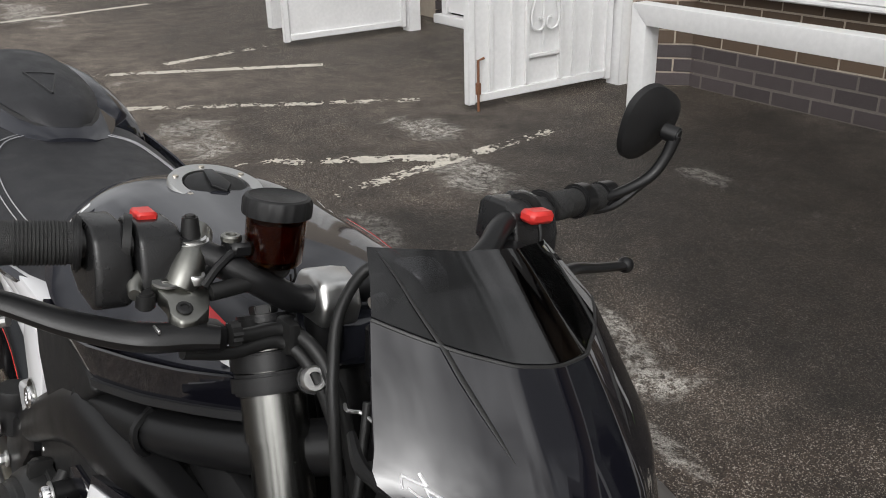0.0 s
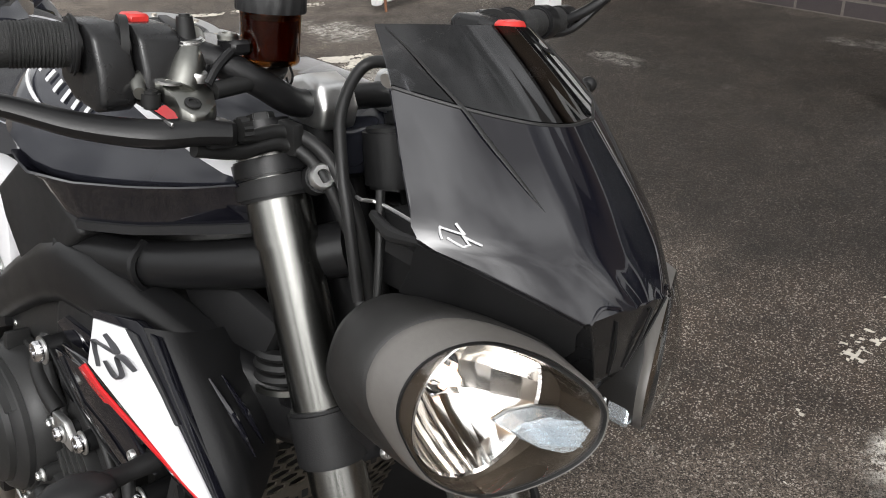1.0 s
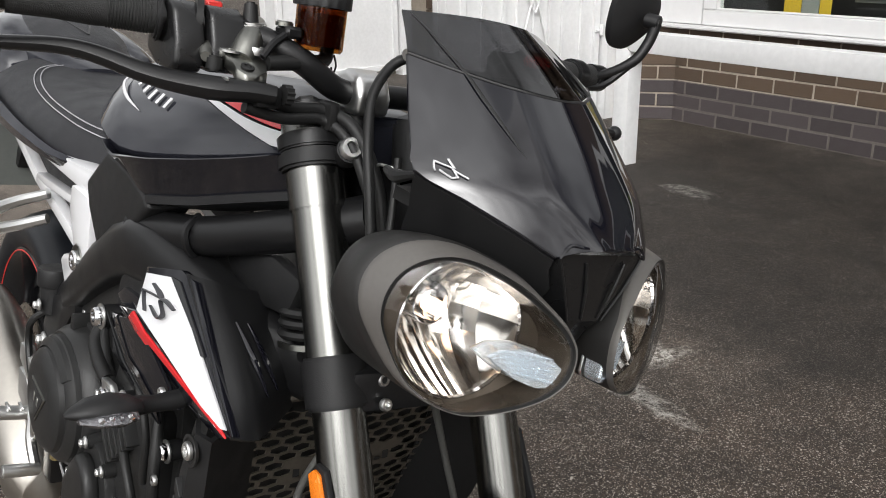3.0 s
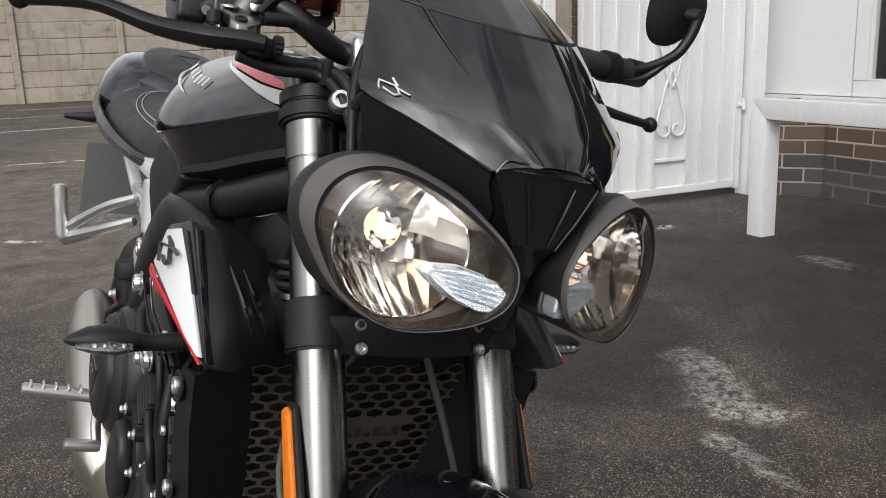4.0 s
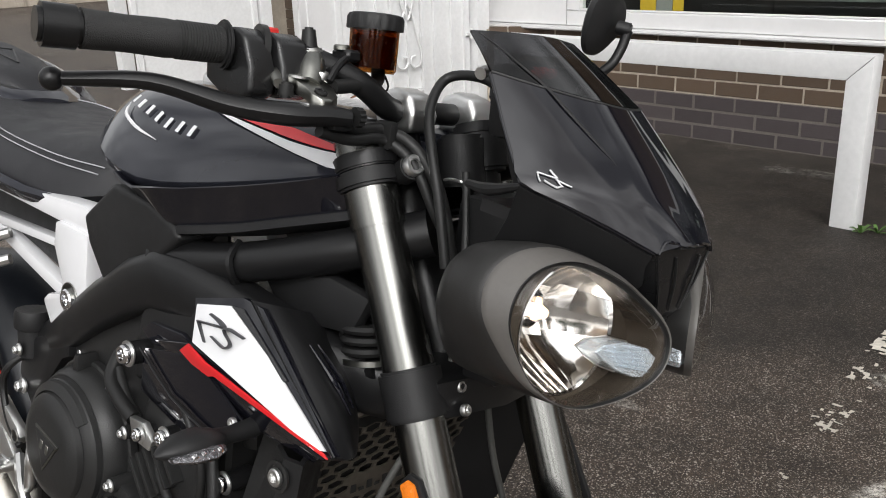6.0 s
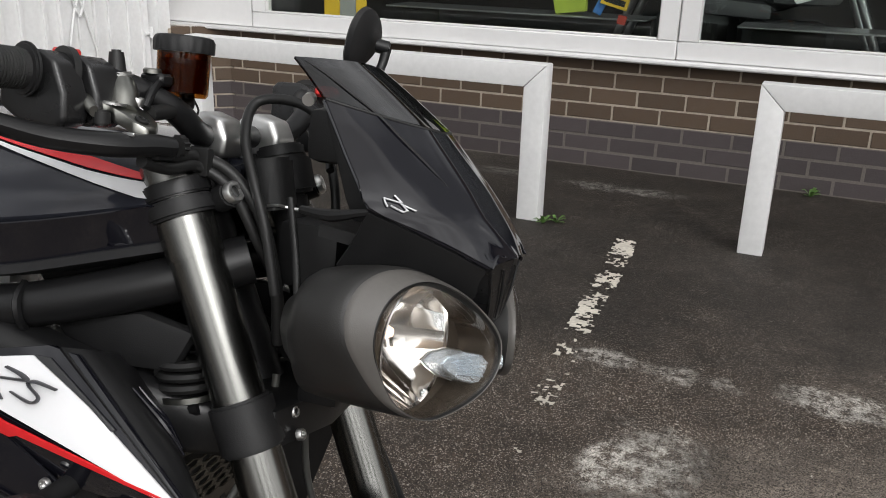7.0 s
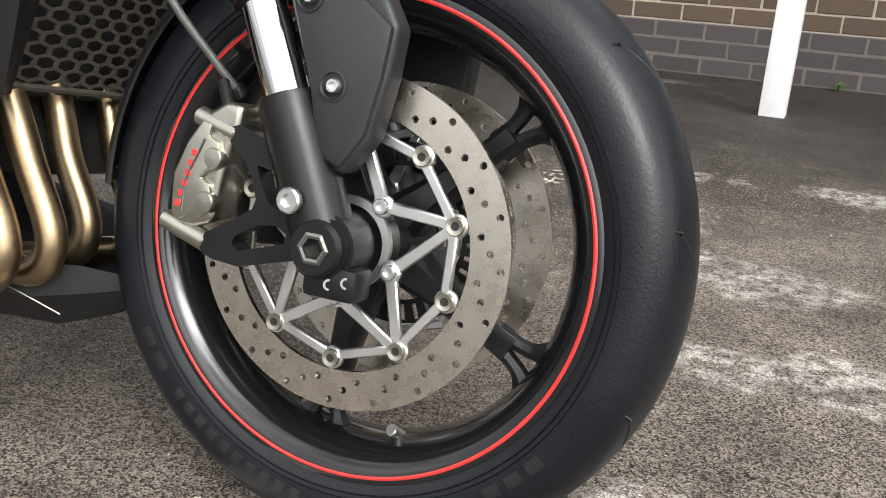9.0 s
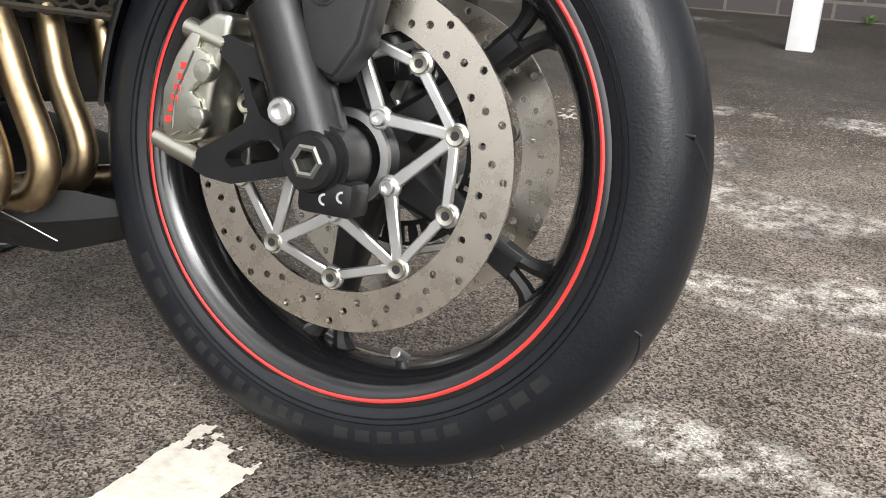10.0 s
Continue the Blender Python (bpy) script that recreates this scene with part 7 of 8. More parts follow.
# --- frame ---
for sgn in (-1, 1):
    y = sgn * 0.165
    spar = []
    for x, yy, z, h, w in ((-0.880, 0.150, 0.600, 0.034, 0.020), (-0.790, 0.158, 0.648, 0.036, 0.022), (-0.690, 0.166, 0.708, 0.038, 0.023), (-0.600, 0.170, 0.756, 0.040, 0.023), (-0.545, 0.170, 0.776, 0.039, 0.023),
                           (-0.490, 0.166, 0.777, 0.037, 0.023), (-0.430, 0.156, 0.765, 0.036, 0.023), (-0.370, 0.140, 0.745, 0.035, 0.023), (-0.310, 0.118, 0.726, 0.034, 0.022), (-0.250, 0.085, 0.712, 0.032, 0.022), (-0.205, 0.055, 0.705, 0.030, 0.022)):
        spar.append([(x + 0.10 * dz * h, sgn * (yy + dy * w), z + dz * h) for dy, dz in ((1, -0.55), (1.05, 0.0), (1, 0.55), (0.72, 0.90), (0.2, 1.0), (-0.8, 1.0), (-1, 0.8), (-1, -0.8), (-0.8, -1), (0.3, -1.0), (0.75, -0.88))])
    part("frame_spar", loft(spar), SATIN, bike, "satin black aluminium frame spar", sharp=50)
    part("frame_tube", tube([(-0.560, sgn * 0.165, 0.800), (-0.430, sgn * 0.145, 0.818), (-0.300, sgn * 0.105, 0.855), (-0.225, sgn * 0.055, 0.885)], [0.024, 0.023, 0.024, 0.026], 14, 6), SATIN, bike)
    part("frame_weld", tube([(-0.425, sgn * 0.150, 0.843), (-0.418, sgn * 0.168, 0.828), (-0.415, sgn * 0.166, 0.808), (-0.420, sgn * 0.150, 0.792)], 0.0045, 6, 3), SATIN, bike)
    b = slab([(-0.420, 0.800), (-0.310, 0.825), (-0.245, 0.815), (-0.270, 0.770), (-0.330, 0.765), (-0.400, 0.780)], min(sgn * 0.100, sgn * 0.118), max(sgn * 0.100, sgn * 0.118), "xz", 0.006)
    part("frame_gusset", b, MATTE, bike)
    part("inner_duct", tube([(-0.300, sgn * 0.095, 0.770), (-0.255, sgn * 0.080, 0.762), (-0.215, sgn * 0.070, 0.765)], 0.016, 12, 4), CABLE, bike)
    for k in range(3):
        part("intake_bellows", moved(lathe([(0.022, -0.005), (0.031, -0.004), (0.034, 0.0), (0.031, 0.004), (0.022, 0.005)], 28, "z", closed=True), pose(-0.268, sgn * 0.088, 0.752 + 0.012 * k, 0, -8, 0)), CABLE, bike)
    part("intake_clamp", moved(lathe([(0.030, -0.003), (0.0335, -0.003), (0.0335, 0.003), (0.030, 0.003)], 28, "z", closed=True), pose(-0.267, sgn * 0.088, 0.741, 0, -8, 0)), GUNMETAL, bike)
    bolt(bike, (-0.285, sgn * 0.112, 0.708), 0.009, (0, sgn, 0), SATIN, 0.006)
    part("frame_strut", rod((-0.33, sgn * 0.105, 0.70), (-0.245, sgn * 0.10, 0.735), 0.009, 10), SATIN, bike)

# --- radiator side shrouds ---
    def sd(*pts):
        return [(x, sgn * y, z) for x, y, z in (pts if sgn > 0 else pts[::-1])]

    shroud = part("radiator_shroud", facet(sd((-0.400, 0.2215, 0.738), (-0.420, 0.2080, 0.787), (-0.344, 0.2015, 0.804), (-0.312, 0.2005, 0.800), (-0.182, 0.2095, 0.691), (-0.196, 0.2150, 0.685)), 0.010), GLOSS, bike, "gloss black radiator shroud with a white panel")
    part("white_panel", facet(sd((-0.3945, 0.2270, 0.747), (-0.4110, 0.2120, 0.7830), (-0.3560, 0.2075, 0.7935), (-0.2880, 0.2100, 0.7580), (-0.1915, 0.2140, 0.6945), (-0.2030, 0.2185, 0.6930)), 0.004), WHITE, shroud, "white painted panel with dark emblem strokes")
    part("red_flash", facet(sd((-0.4180, 0.2270, 0.7315), (-0.4000, 0.2290, 0.7440), (-0.3700, 0.2278, 0.7320), (-0.1900, 0.2175, 0.6925), (-0.1855, 0.2165, 0.6885), (-0.3550, 0.2262, 0.7205), (-0.3640, 0.2264, 0.7175), (-0.3950, 0.2265, 0.7225)), 0.003), RED, shroud)
    part("panel_edge", facet(sd((-0.3560, 0.2077, 0.7942), (-0.3380, 0.2050, 0.7940), (-0.2580, 0.2090, 0.7420), (-0.2620, 0.2115, 0.7405), (-0.2880, 0.2102, 0.7586)), 0.0046), GUARD, shroud, "dark grey edge strip")
    part("lower_facet", facet(sd((-0.488, 0.2140, 0.722), (-0.402, 0.2240, 0.742), (-0.194, 0.2140, 0.689), (-0.215, 0.2060, 0.672), (-0.300, 0.2050, 0.674), (-0.410, 0.2080, 0.690)), 0.004), GLOSS, shroud)
    # emblem as two bent dark strokes
    def onp(u, v):
        a, b, c = Vector((-0.3945, 0.2285, 0.747)), Vector((-0.4080, 0.2138, 0.7840)), Vector((-0.3480, 0.2092, 0.7910))
        p = a + (b - a) * v + (c - b) * u
        return Vector((p.x, sgn * p.y, p.z))
    for line in (((0.36, 0.80), (0.62, 0.66), (0.74, 0.54), (0.66, 0.52), (0.12, 0.56), (0.10, 0.51), (0.30, 0.08)), ((1.28, 0.36), (0.92, 0.50), (0.78, 0.48), (0.80, 0.38), (0.96, 0.18), (0.92, 0.07), (0.78, 0.05), (0.46, 0.25))):
        part("emblem_stroke", tube([onp(u + 0.06, v) for u, v in line], [0.0026] + [0.0036] * (len(line) - 2) + [0.0024], 6, 3, None, 0.4), GREYPRINT, shroud)
    # smooth duct panel from the white panel in towards the fork, with two louvres
    duct = [[(x, sgn * y, z) for x, y, z in row] for row in (
        ((-0.328, 0.2030, 0.8050), (-0.312, 0.180, 0.800), (-0.318, 0.150, 0.790), (-0.335, 0.115, 0.778)),
        ((-0.280, 0.2050, 0.7660), (-0.262, 0.178, 0.760), (-0.274, 0.145, 0.752), (-0.298, 0.105, 0.745)),
        ((-0.230, 0.2080, 0.7260), (-0.214, 0.180, 0.720), (-0.240, 0.145, 0.714), (-0.274, 0.102, 0.708)),
        ((-0.183, 0.2105, 0.6900), (-0.182, 0.185, 0.684), (-0.218, 0.145, 0.678), (-0.262, 0.102, 0.672)))]
    across = [spline(row, 4) for row in duct]
    down = [spline(c, 4) for c in zip(*across)]
    grid = [list(r) for r in zip(*down)]
    part("duct_panel", shell(grid, 0.004), SATIN, shroud, "satin black duct panel")
    for c0, c1 in ((5, 7), (7, 9)):
        mid = [grid[r][min(c, len(grid[r]) - 1)] + Vector((0.0035, sgn * 0.001, 0.001)) for r, c in zip((3, 6, 9), (c0, (c0 + c1) // 2, c1))]
        part("duct_louvre", tube(mid, [0.001, 0.0034, 0.001], 8, 4), GLOSS, shroud)
    rows = [[(x, sgn * y, z) for x, y, z in row] for row in (
        ((-0.272, 0.205, 0.670), (-0.246, 0.2165, 0.668), (-0.228, 0.2075, 0.664), (-0.283, 0.119, 0.668)),
        ((-0.300, 0.205, 0.600), (-0.264, 0.2155, 0.600), (-0.242, 0.2040, 0.600), (-0.300, 0.117, 0.600)),
        ((-0.335, 0.195, 0.500), (-0.294, 0.2050, 0.500), (-0.270, 0.1900, 0.500), (-0.330, 0.110, 0.500)),
        ((-0.378, 0.170, 0.400), (-0.340, 0.1780, 0.395), (-0.318, 0.1620, 0.392), (-0.372, 0.102, 0.392)))]
    part("lower_shroud", shell(rows, 0.005), MATTE, bike, "matte black radiator side shroud", sharp=20)
    for p, r in (((-0.254, 0.2175, 0.646), 0.0095), ((-0.291, 0.2085, 0.519), 0.0085)):
        # black disc on the shroud gives the shaded look of a sunk screw
        part("screw_recess", moved(lathe([(0.0001, -0.002), (r * 1.7, -0.002), (r * 1.75, 0.0008), (r * 1.4, 0.001), (r * 1.3, -0.001)], 20, "y"), pose(p[0], sgn * (p[1] - 0.0005), p[2]) @ (Matrix.Identity(4) if sgn > 0 else Matrix.Rotation(math.pi, 4, "Z"))), BLACK_BAR, bike)
        bolt(bike, (p[0], sgn * p[1], p[2]), r, (0, sgn, 0), ALLOY, 0.005)
    # the shroud is uncut: black slabs stand in for the slots' shade
    for k in range(3):
        x0, z0, yy = -0.281 - k * 0.013, 0.590 - k * 0.027, 0.214 - 0.0045 * k
        part("shroud_slot", slab([(x0 - 0.004, z0 + 0.012), (x0 + 0.009, z0 - 0.004), (x0 + 0.005, z0 - 0.016), (x0 - 0.005, z0)], min(sgn * (yy - 0.010), sgn * (yy + 0.0025)), max(sgn * (yy - 0.010), sgn * (yy + 0.0025)), "xz", 0.001), BLACK_BAR, bike, smooth=False)
    # indicator on a short stalk
    st = sgn * 0.205
    part("indicator_stalk", tube([(-0.310, st, 0.676), (-0.308, sgn * 0.235, 0.676), (-0.304, sgn * 0.262, 0.678)], [0.011, 0.009, 0.011], 10, 4), MATTE, bike)
    ind = loft([[(-0.300 + 0.020 * math.cos(a) * w, sgn * (0.252 + 0.072 * q), 0.679 + 0.0135 * math.sin(a) * w + 0.004 * math.sin(3 * q)) for a in np.linspace(0, 2 * math.pi, 14)[:-1]] for q, w in ((0, 0.55), (0.15, 0.85), (0.4, 1.0), (0.7, 0.85), (0.92, 0.4), (1.0, 0.1))])
    indicator = part("indicator", ind, MATTE, bike, "black leaf-shaped indicator with a clear lens")
    # opaque speckled metal: the clear lens's sparkle is put into its colour
    il = loft([[(-0.2885 + 0.019 * math.cos(a) * w, sgn * (0.260 + 0.054 * q), 0.677 + 0.0080 * math.sin(a) * w) for a in np.linspace(0, 2 * math.pi, 14)[:-1]] for q, w in ((0, 0.6), (0.3, 1.0), (0.7, 0.85), (1.0, 0.3))])
    part("indicator_lens", il, mat("indicator_sparkle", (0.17, 0.17, 0.18), 0.10, metal=0.9, var=0.9, scale=85, bump=1.0, bscale=330, coat=0.5), indicator, "indicator lens with its sparkle put into a speckled colour")
    for q in range(4):
        part("indicator_diode", moved(lathe([(0.0001, 0.0022), (0.0030, 0.0014), (0.0042, -0.002)], 10, "x"), pose(-0.2752, sgn * (0.269 + q * 0.0090), 0.679)), CHROME, indicator)

# --- radiator, guard, headers ---
def rad_pt(u, v, off=0.0):
    """u across in metres, v height."""
    x = -0.300 + 0.35 * (v - 0.57) - 0.35 * u * u + off
    return (x, u, v)


part("radiator", shell([[rad_pt(u, v, -0.055) for u in np.linspace(-0.17, 0.17, 9)] for v in np.linspace(0.40, 0.68, 6)], 0.03), CORE, bike, "black radiator behind a perforated guard")
mesh_b = bmesh.new()
cw, chh = 0.0270, 0.0160
nrow = int(0.275 / (chh * 0.75))
for j in range(nrow):
    v = 0.402 + j * chh * 0.75
    for i in range(-11, 12):
        u = (i + (0.5 if j % 2 else 0.0)) * cw
        if abs(u) > 0.145:
            continue
        text = 0.556 < v < 0.585 and abs(u + 0.0) < 0.075
        hexo = [(u + cw * 0.5 * dx, v + chh * 0.5 * dz) for dx, dz in ((1, 0.5), (0, 1), (-1, 0.5), (-1, -0.5), (0, -1), (1, -0.5))]
        if text:
            mesh_b.faces.new([mesh_b.verts.new(rad_pt(p, q)) for p, q in hexo])
            continue
        hexi = [(u + (p - u) * 0.80, v + (q - v) * 0.77) for p, q in hexo]
        vo = [mesh_b.verts.new(rad_pt(p, q)) for p, q in hexo]
        vi = [mesh_b.verts.new(rad_pt(p, q)) for p, q in hexi]
        vd = [mesh_b.verts.new(rad_pt(p, q, -0.0025)) for p, q in hexi]
        for k in range(6):
            mesh_b.faces.new((vo[k], vo[(k + 1) % 6], vi[(k + 1) % 6], vi[k]))
            mesh_b.faces.new((vi[k], vi[(k + 1) % 6], vd[(k + 1) % 6], vd[k]))
bmesh.ops.remove_doubles(mesh_b, verts=mesh_b.verts, dist=2e-4)
part("radiator_guard", mesh_b, GRILLE, bike, "perforated dark steel radiator guard", smooth=False)
bars = None
for k in range(11):
    u = -0.068 + k * 0.0125
    p = rad_pt(u, 0.570)
    bars = box(p[0], p[0] + 0.001, u, u + 0.0085, 0.562, 0.566 if k % 2 else 0.580, 0.0003, bars)
part("guard_bar_print", bars, BLACK_BAR, bike)
for s, e in (((-0.17, 0.40), (0.17, 0.40)), ((-0.17, 0.68), (0.17, 0.68))):
    part("guard_edge", tube([rad_pt(u, s[1], 0.001) for u in np.linspace(-0.17, 0.17, 9)], 0.004, 6, 1), GRILLE, bike)
for u, v in ((-0.150, 0.405), (0.150, 0.405)):
    bolt(bike, rad_pt(u, v, 0.003), 0.006, (1, 0, 0), ALLOY, 0.004)
for y, dx, dz in ((-0.150, -0.012, -0.006), (-0.105, 0.0, 0.0), (-0.030, -0.026, 0.004), (0.045, -0.026, 0.004)):
    # each pipe drops from the head, bows forward and sweeps back under the engine
    pts = [(-0.430, 0.440), (-0.392, 0.418), (-0.366, 0.376), (-0.341, 0.325), (-0.313, 0.273), (-0.308, 0.244), (-0.323, 0.221), (-0.362, 0.212), (-0.46, 0.190), (-0.56, 0.180)]
    part("exhaust_header", tube([(x + dx * min(1.0, k / 3), y * (1.0 if k < 6 else (1.0, 0.92, 0.7, 0.5)[k - 6]), z + dz) for k, (x, z) in enumerate(pts)], 0.0158, 18, 6), BRONZE, bike, "bronze heat-tinted exhaust header")
belly = []
for x, w, zb, zt in ((-0.262, 0.035, 0.190, 0.215), (-0.300, 0.070, 0.165, 0.225), (-0.345, 0.100, 0.150, 0.225), (-0.45, 0.140, 0.150, 0.255), (-0.60, 0.150, 0.160, 0.275), (-0.72, 0.140, 0.175, 0.285)):
    belly.append([(x, w, zt), (x, w * 0.98, (zb + zt) / 2), (x, w * 0.5, zb), (x, -w * 0.5, zb), (x, -w * 0.98, (zb + zt) / 2), (x, -w, zt), (x, -w * 0.9, zt - 0.006), (x, 0, zb + 0.012), (x, w * 0.9, zt - 0.006)])
part("belly_pan", loft(belly), MATTE, bike, "black belly pan", sharp=25)
part("belly_line", tube([(-0.44, -0.1395, 0.228), (-0.36, -0.108, 0.198), (-0.315, -0.080, 0.172)], 0.0008, 5, 3), GUNMETAL, bike)

# --- engine ---
engine = part("engine", box(-0.80, -0.400, -0.165, 0.165, 0.30, 0.72, 0.03, None, 2), ENGINE, bike, "dark grey engine with bolted side covers")
part("cylinder_head", box(-0.62, -0.375, -0.150, 0.150, 0.60, 0.78, 0.02, None, 2), ENGINE, engine)
EX, EZ = -0.703, 0.517
CC = Matrix.Translation((EX, -0.168, EZ))
cover = lathe([(0.110, 0.0), (0.110, -0.009), (0.107, -0.011), (0.104, -0.011), (0.1035, -0.016), (0.101, -0.026), (0.095, -0.036), (0.093, -0.038), (0.0905, -0.038), (0.0895, -0.045), (0.083, -0.052), (0.077, -0.055), (0.074, -0.055), (0.072, -0.062),
               (0.064, -0.068), (0.050, -0.0715), (0.0001, -0.0725)], 72, "y")
clutch = part("clutch_cover", moved(cover, CC), ENGINE, engine, "round stepped dark clutch cover", sharp=25)
# crescent pad cast into the cover's shoulder, and a short rib above
pad = [[(r * math.cos(a), y, r * math.sin(a)) for a in np.linspace(radians(38), radians(150), 18)] for r, y in ((0.075, -0.052), (0.0755, -0.0585), (0.0865, -0.0525), (0.0885, -0.044))]
part("cover_pad", moved(shell(pad, 0.003), CC), ENGINE, clutch, sharp=25)
part("cover_rib", moved(slab([(-0.012, 0.098), (0.004, 0.100), (0.002, 0.122), (-0.006, 0.122)], -0.030, 0.0, "xz", 0.003, None, 2), CC), ENGINE, clutch)


def flange_nut(parent, p, r):
    """A bright hexagon head on its washer flange."""
    w = lathe([(0.0001, 0.0), (r * 1.25, 0.0), (r * 1.25, r * 0.22), (r * 0.95, r * 0.42), (0.0001, r * 0.42)], 18, "z")
    h = lathe([(r * 0.82, r * 0.40), (r * 0.82, r * 1.05), (r * 0.66, r * 1.25), (r * 0.40, r * 1.25), (r * 0.34, r * 0.9), (0.0001, r * 0.9)], 6, "z")
    joined(w, h)
    return part("flange_bolt", moved(w, Matrix.Translation(p) @ Vector((0, -1, 0)).to_track_quat("Z", "Y").to_matrix().to_4x4()), ALLOY, parent, sharp=30)


def lug(parent, p, r, back=0.030):
    """A cast boss with its bolt."""
    part("cover_boss", rod((p[0], p[1] + back, p[2]), (p[0], p[1] - 0.0005, p[2]), r * 1.6, 16, bevel=0.002, r2=r * 1.4), ENGINE, parent)
    flange_nut(parent, p, r)


for p in ((-0.762, -0.157, 0.620), (-0.718, -0.166, 0.622), (-0.789, -0.158, 0.583), (-0.648, -0.176, 0.604), (-0.590, -0.190, 0.567), (-0.588, -0.208, 0.501), (-0.655, -0.190, 0.412), (-0.735, -0.185, 0.405), (-0.806, -0.180, 0.470)):
    lug(clutch, p, 0.0068)
tri = slab([(-0.034, 0.019), (0.030, 0.019), (-0.002, -0.036)], -0.0015, 0.0015, "xz", 0.0008)
TR = pose(EX + 0.008, -0.2405, EZ + 0.004, 0, 12, 0)
part("cover_emblem", moved(tri, TR), GUNMETAL, clutch, "grey-edged triangular badge")
part("emblem_field", moved(slab([(-0.029, 0.016), (0.025, 0.016), (-0.002, -0.030)], -0.0024, 0.0, "xz", 0.0006), TR), BLACK_BAR, clutch)
for u0, u1 in ((-0.013, -0.006), (0.002, 0.009)):
    part("emblem_bar", moved(box(u0, u1, -0.0032, -0.002, -0.006, 0.008, 0.0005), TR), GUNMETAL, clutch)
# lower cover: an upright oval casting in front of the clutch, with a raised rim
oval = [(-0.590, 0.505), (-0.560, 0.500), (-0.535, 0.482), (-0.522, 0.450), (-0.524, 0.410), (-0.545, 0.372), (-0.590, 0.350), (-0.640, 0.360), (-0.660, 0.395), (-0.655, 0.432), (-0.625, 0.470)]
part("water_pump_cover", slab(oval, -0.202, -0.160, "xz", 0.006, None, 2), ENGINE, engine, "dark oval pump cover")
part("pump_dome", slab([(-0.594 + (x + 0.594) * 0.74, 0.428 + (z - 0.428) * 0.78) for x, z in oval], -0.222, -0.200, "xz", 0.014, None, 4), ENGINE, engine)
for p in ((-0.534, -0.204, 0.484), (-0.532, -0.204, 0.432), (-0.560, -0.204, 0.372), (-0.640, -0.204, 0.372), (-0.652, -0.204, 0.430)):
    lug(engine, p, 0.0064)
part("crank_cover", slab([(-0.53, 0.660), (-0.47, 0.650), (-0.415, 0.60), (-0.42, 0.48), (-0.47, 0.36), (-0.56, 0.33), (-0.60, 0.40), (-0.55, 0.50), (-0.56, 0.60)], -0.188, -0.150, "xz", 0.012, None, 3), ENGINE, engine)
# upright cooling ribs between the two covers
for k in range(5):
    x0, z0 = -0.556 + 0.015 * k, 0.548 + 0.012 * k
    part("case_rib", slab([(x0, z0), (x0 + 0.004, z0 + 0.004), (x0 + 0.040, z0 - 0.042), (x0 + 0.036, z0 - 0.046)], -0.204, -0.180, "xz", 0.0015), ENGINE, engine)
part("case_ledge", tube([(-0.625, -0.180, 0.640), (-0.590, -0.188, 0.612), (-0.555, -0.190, 0.592), (-0.520, -0.190, 0.560), (-0.480, -0.190, 0.545)], [0.006, 0.008, 0.008, 0.007, 0.005], 10, 5), ENGINE, engine)
# front cover: a small round boss seen under the indicator
part("pulse_cover", moved(lathe([(0.044, 0.0), (0.044, -0.014), (0.040, -0.019), (0.030, -0.022), (0.0001, -0.023)], 40, "y"), pose(-0.478, -0.182, 0.418)), ENGINE, engine)
for p in ((-0.516, -0.190, 0.446), (-0.440, -0.188, 0.440), (-0.455, -0.188, 0.372)):
    lug(engine, p, 0.0060)
# bright engine mount bolts on their plates
part("mount_plate", slab([(-0.553, 0.606), (-0.520, 0.608), (-0.500, 0.590), (-0.506, 0.576), (-0.545, 0.580)], -0.206, -0.196, "xz", 0.003), ALLOY, engine, "bright cast mount tab")
for p, r in (((-0.550, -0.210, 0.687), 0.0125), ((-0.524, -0.207, 0.593), 0.0085), ((-0.477, -0.203, 0.604), 0.0105), ((-0.381, -0.186, 0.580), 0.0105)):
    part("mount_boss", rod((p[0], -0.150, p[2]), (p[0], p[1], p[2]), r * 1.15, 18, bevel=0.002), SATIN, engine)
    part("mount_washer", moved(lathe([(0.0001, 0.0), (r * 1.3, 0.0), (r * 1.3, 0.0016), (0.0001, 0.0022)], 24, "z"), Matrix.Translation(p) @ Vector((0, -1, 0)).to_track_quat("Z", "Y").to_matrix().to_4x4()), ALLOY, engine)
    bolt(engine, (p[0], p[1] - 0.002, p[2]), r, (0, -1, 0), CHROME, r * 0.7)
for p in ((-0.326, -0.218, 0.678), (-0.372, -0.200, 0.552)):
    bolt(bike, p, 0.0062, (0, -1, 0), ALLOY, 0.005)
# head and arched bracket under the spar
part("arch_bracket", slab([(-0.585, 0.640), (-0.582, 0.690), (-0.572, 0.730), (-0.552, 0.754), (-0.520, 0.766), (-0.470, 0.768), (-0.400, 0.758), (-0.380, 0.700), (-0.460, 0.690), (-0.520, 0.650)], -0.184, -0.140, "xz", 0.010, None, 3), MATTE, engine, "black arched bracket under the frame spar")
part("bracket_hollow", slab([(-0.560, 0.712), (-0.535, 0.728), (-0.470, 0.730), (-0.440, 0.718), (-0.470, 0.706), (-0.530, 0.700)], -0.190, -0.182, "xz", 0.003), GLOSS, engine)
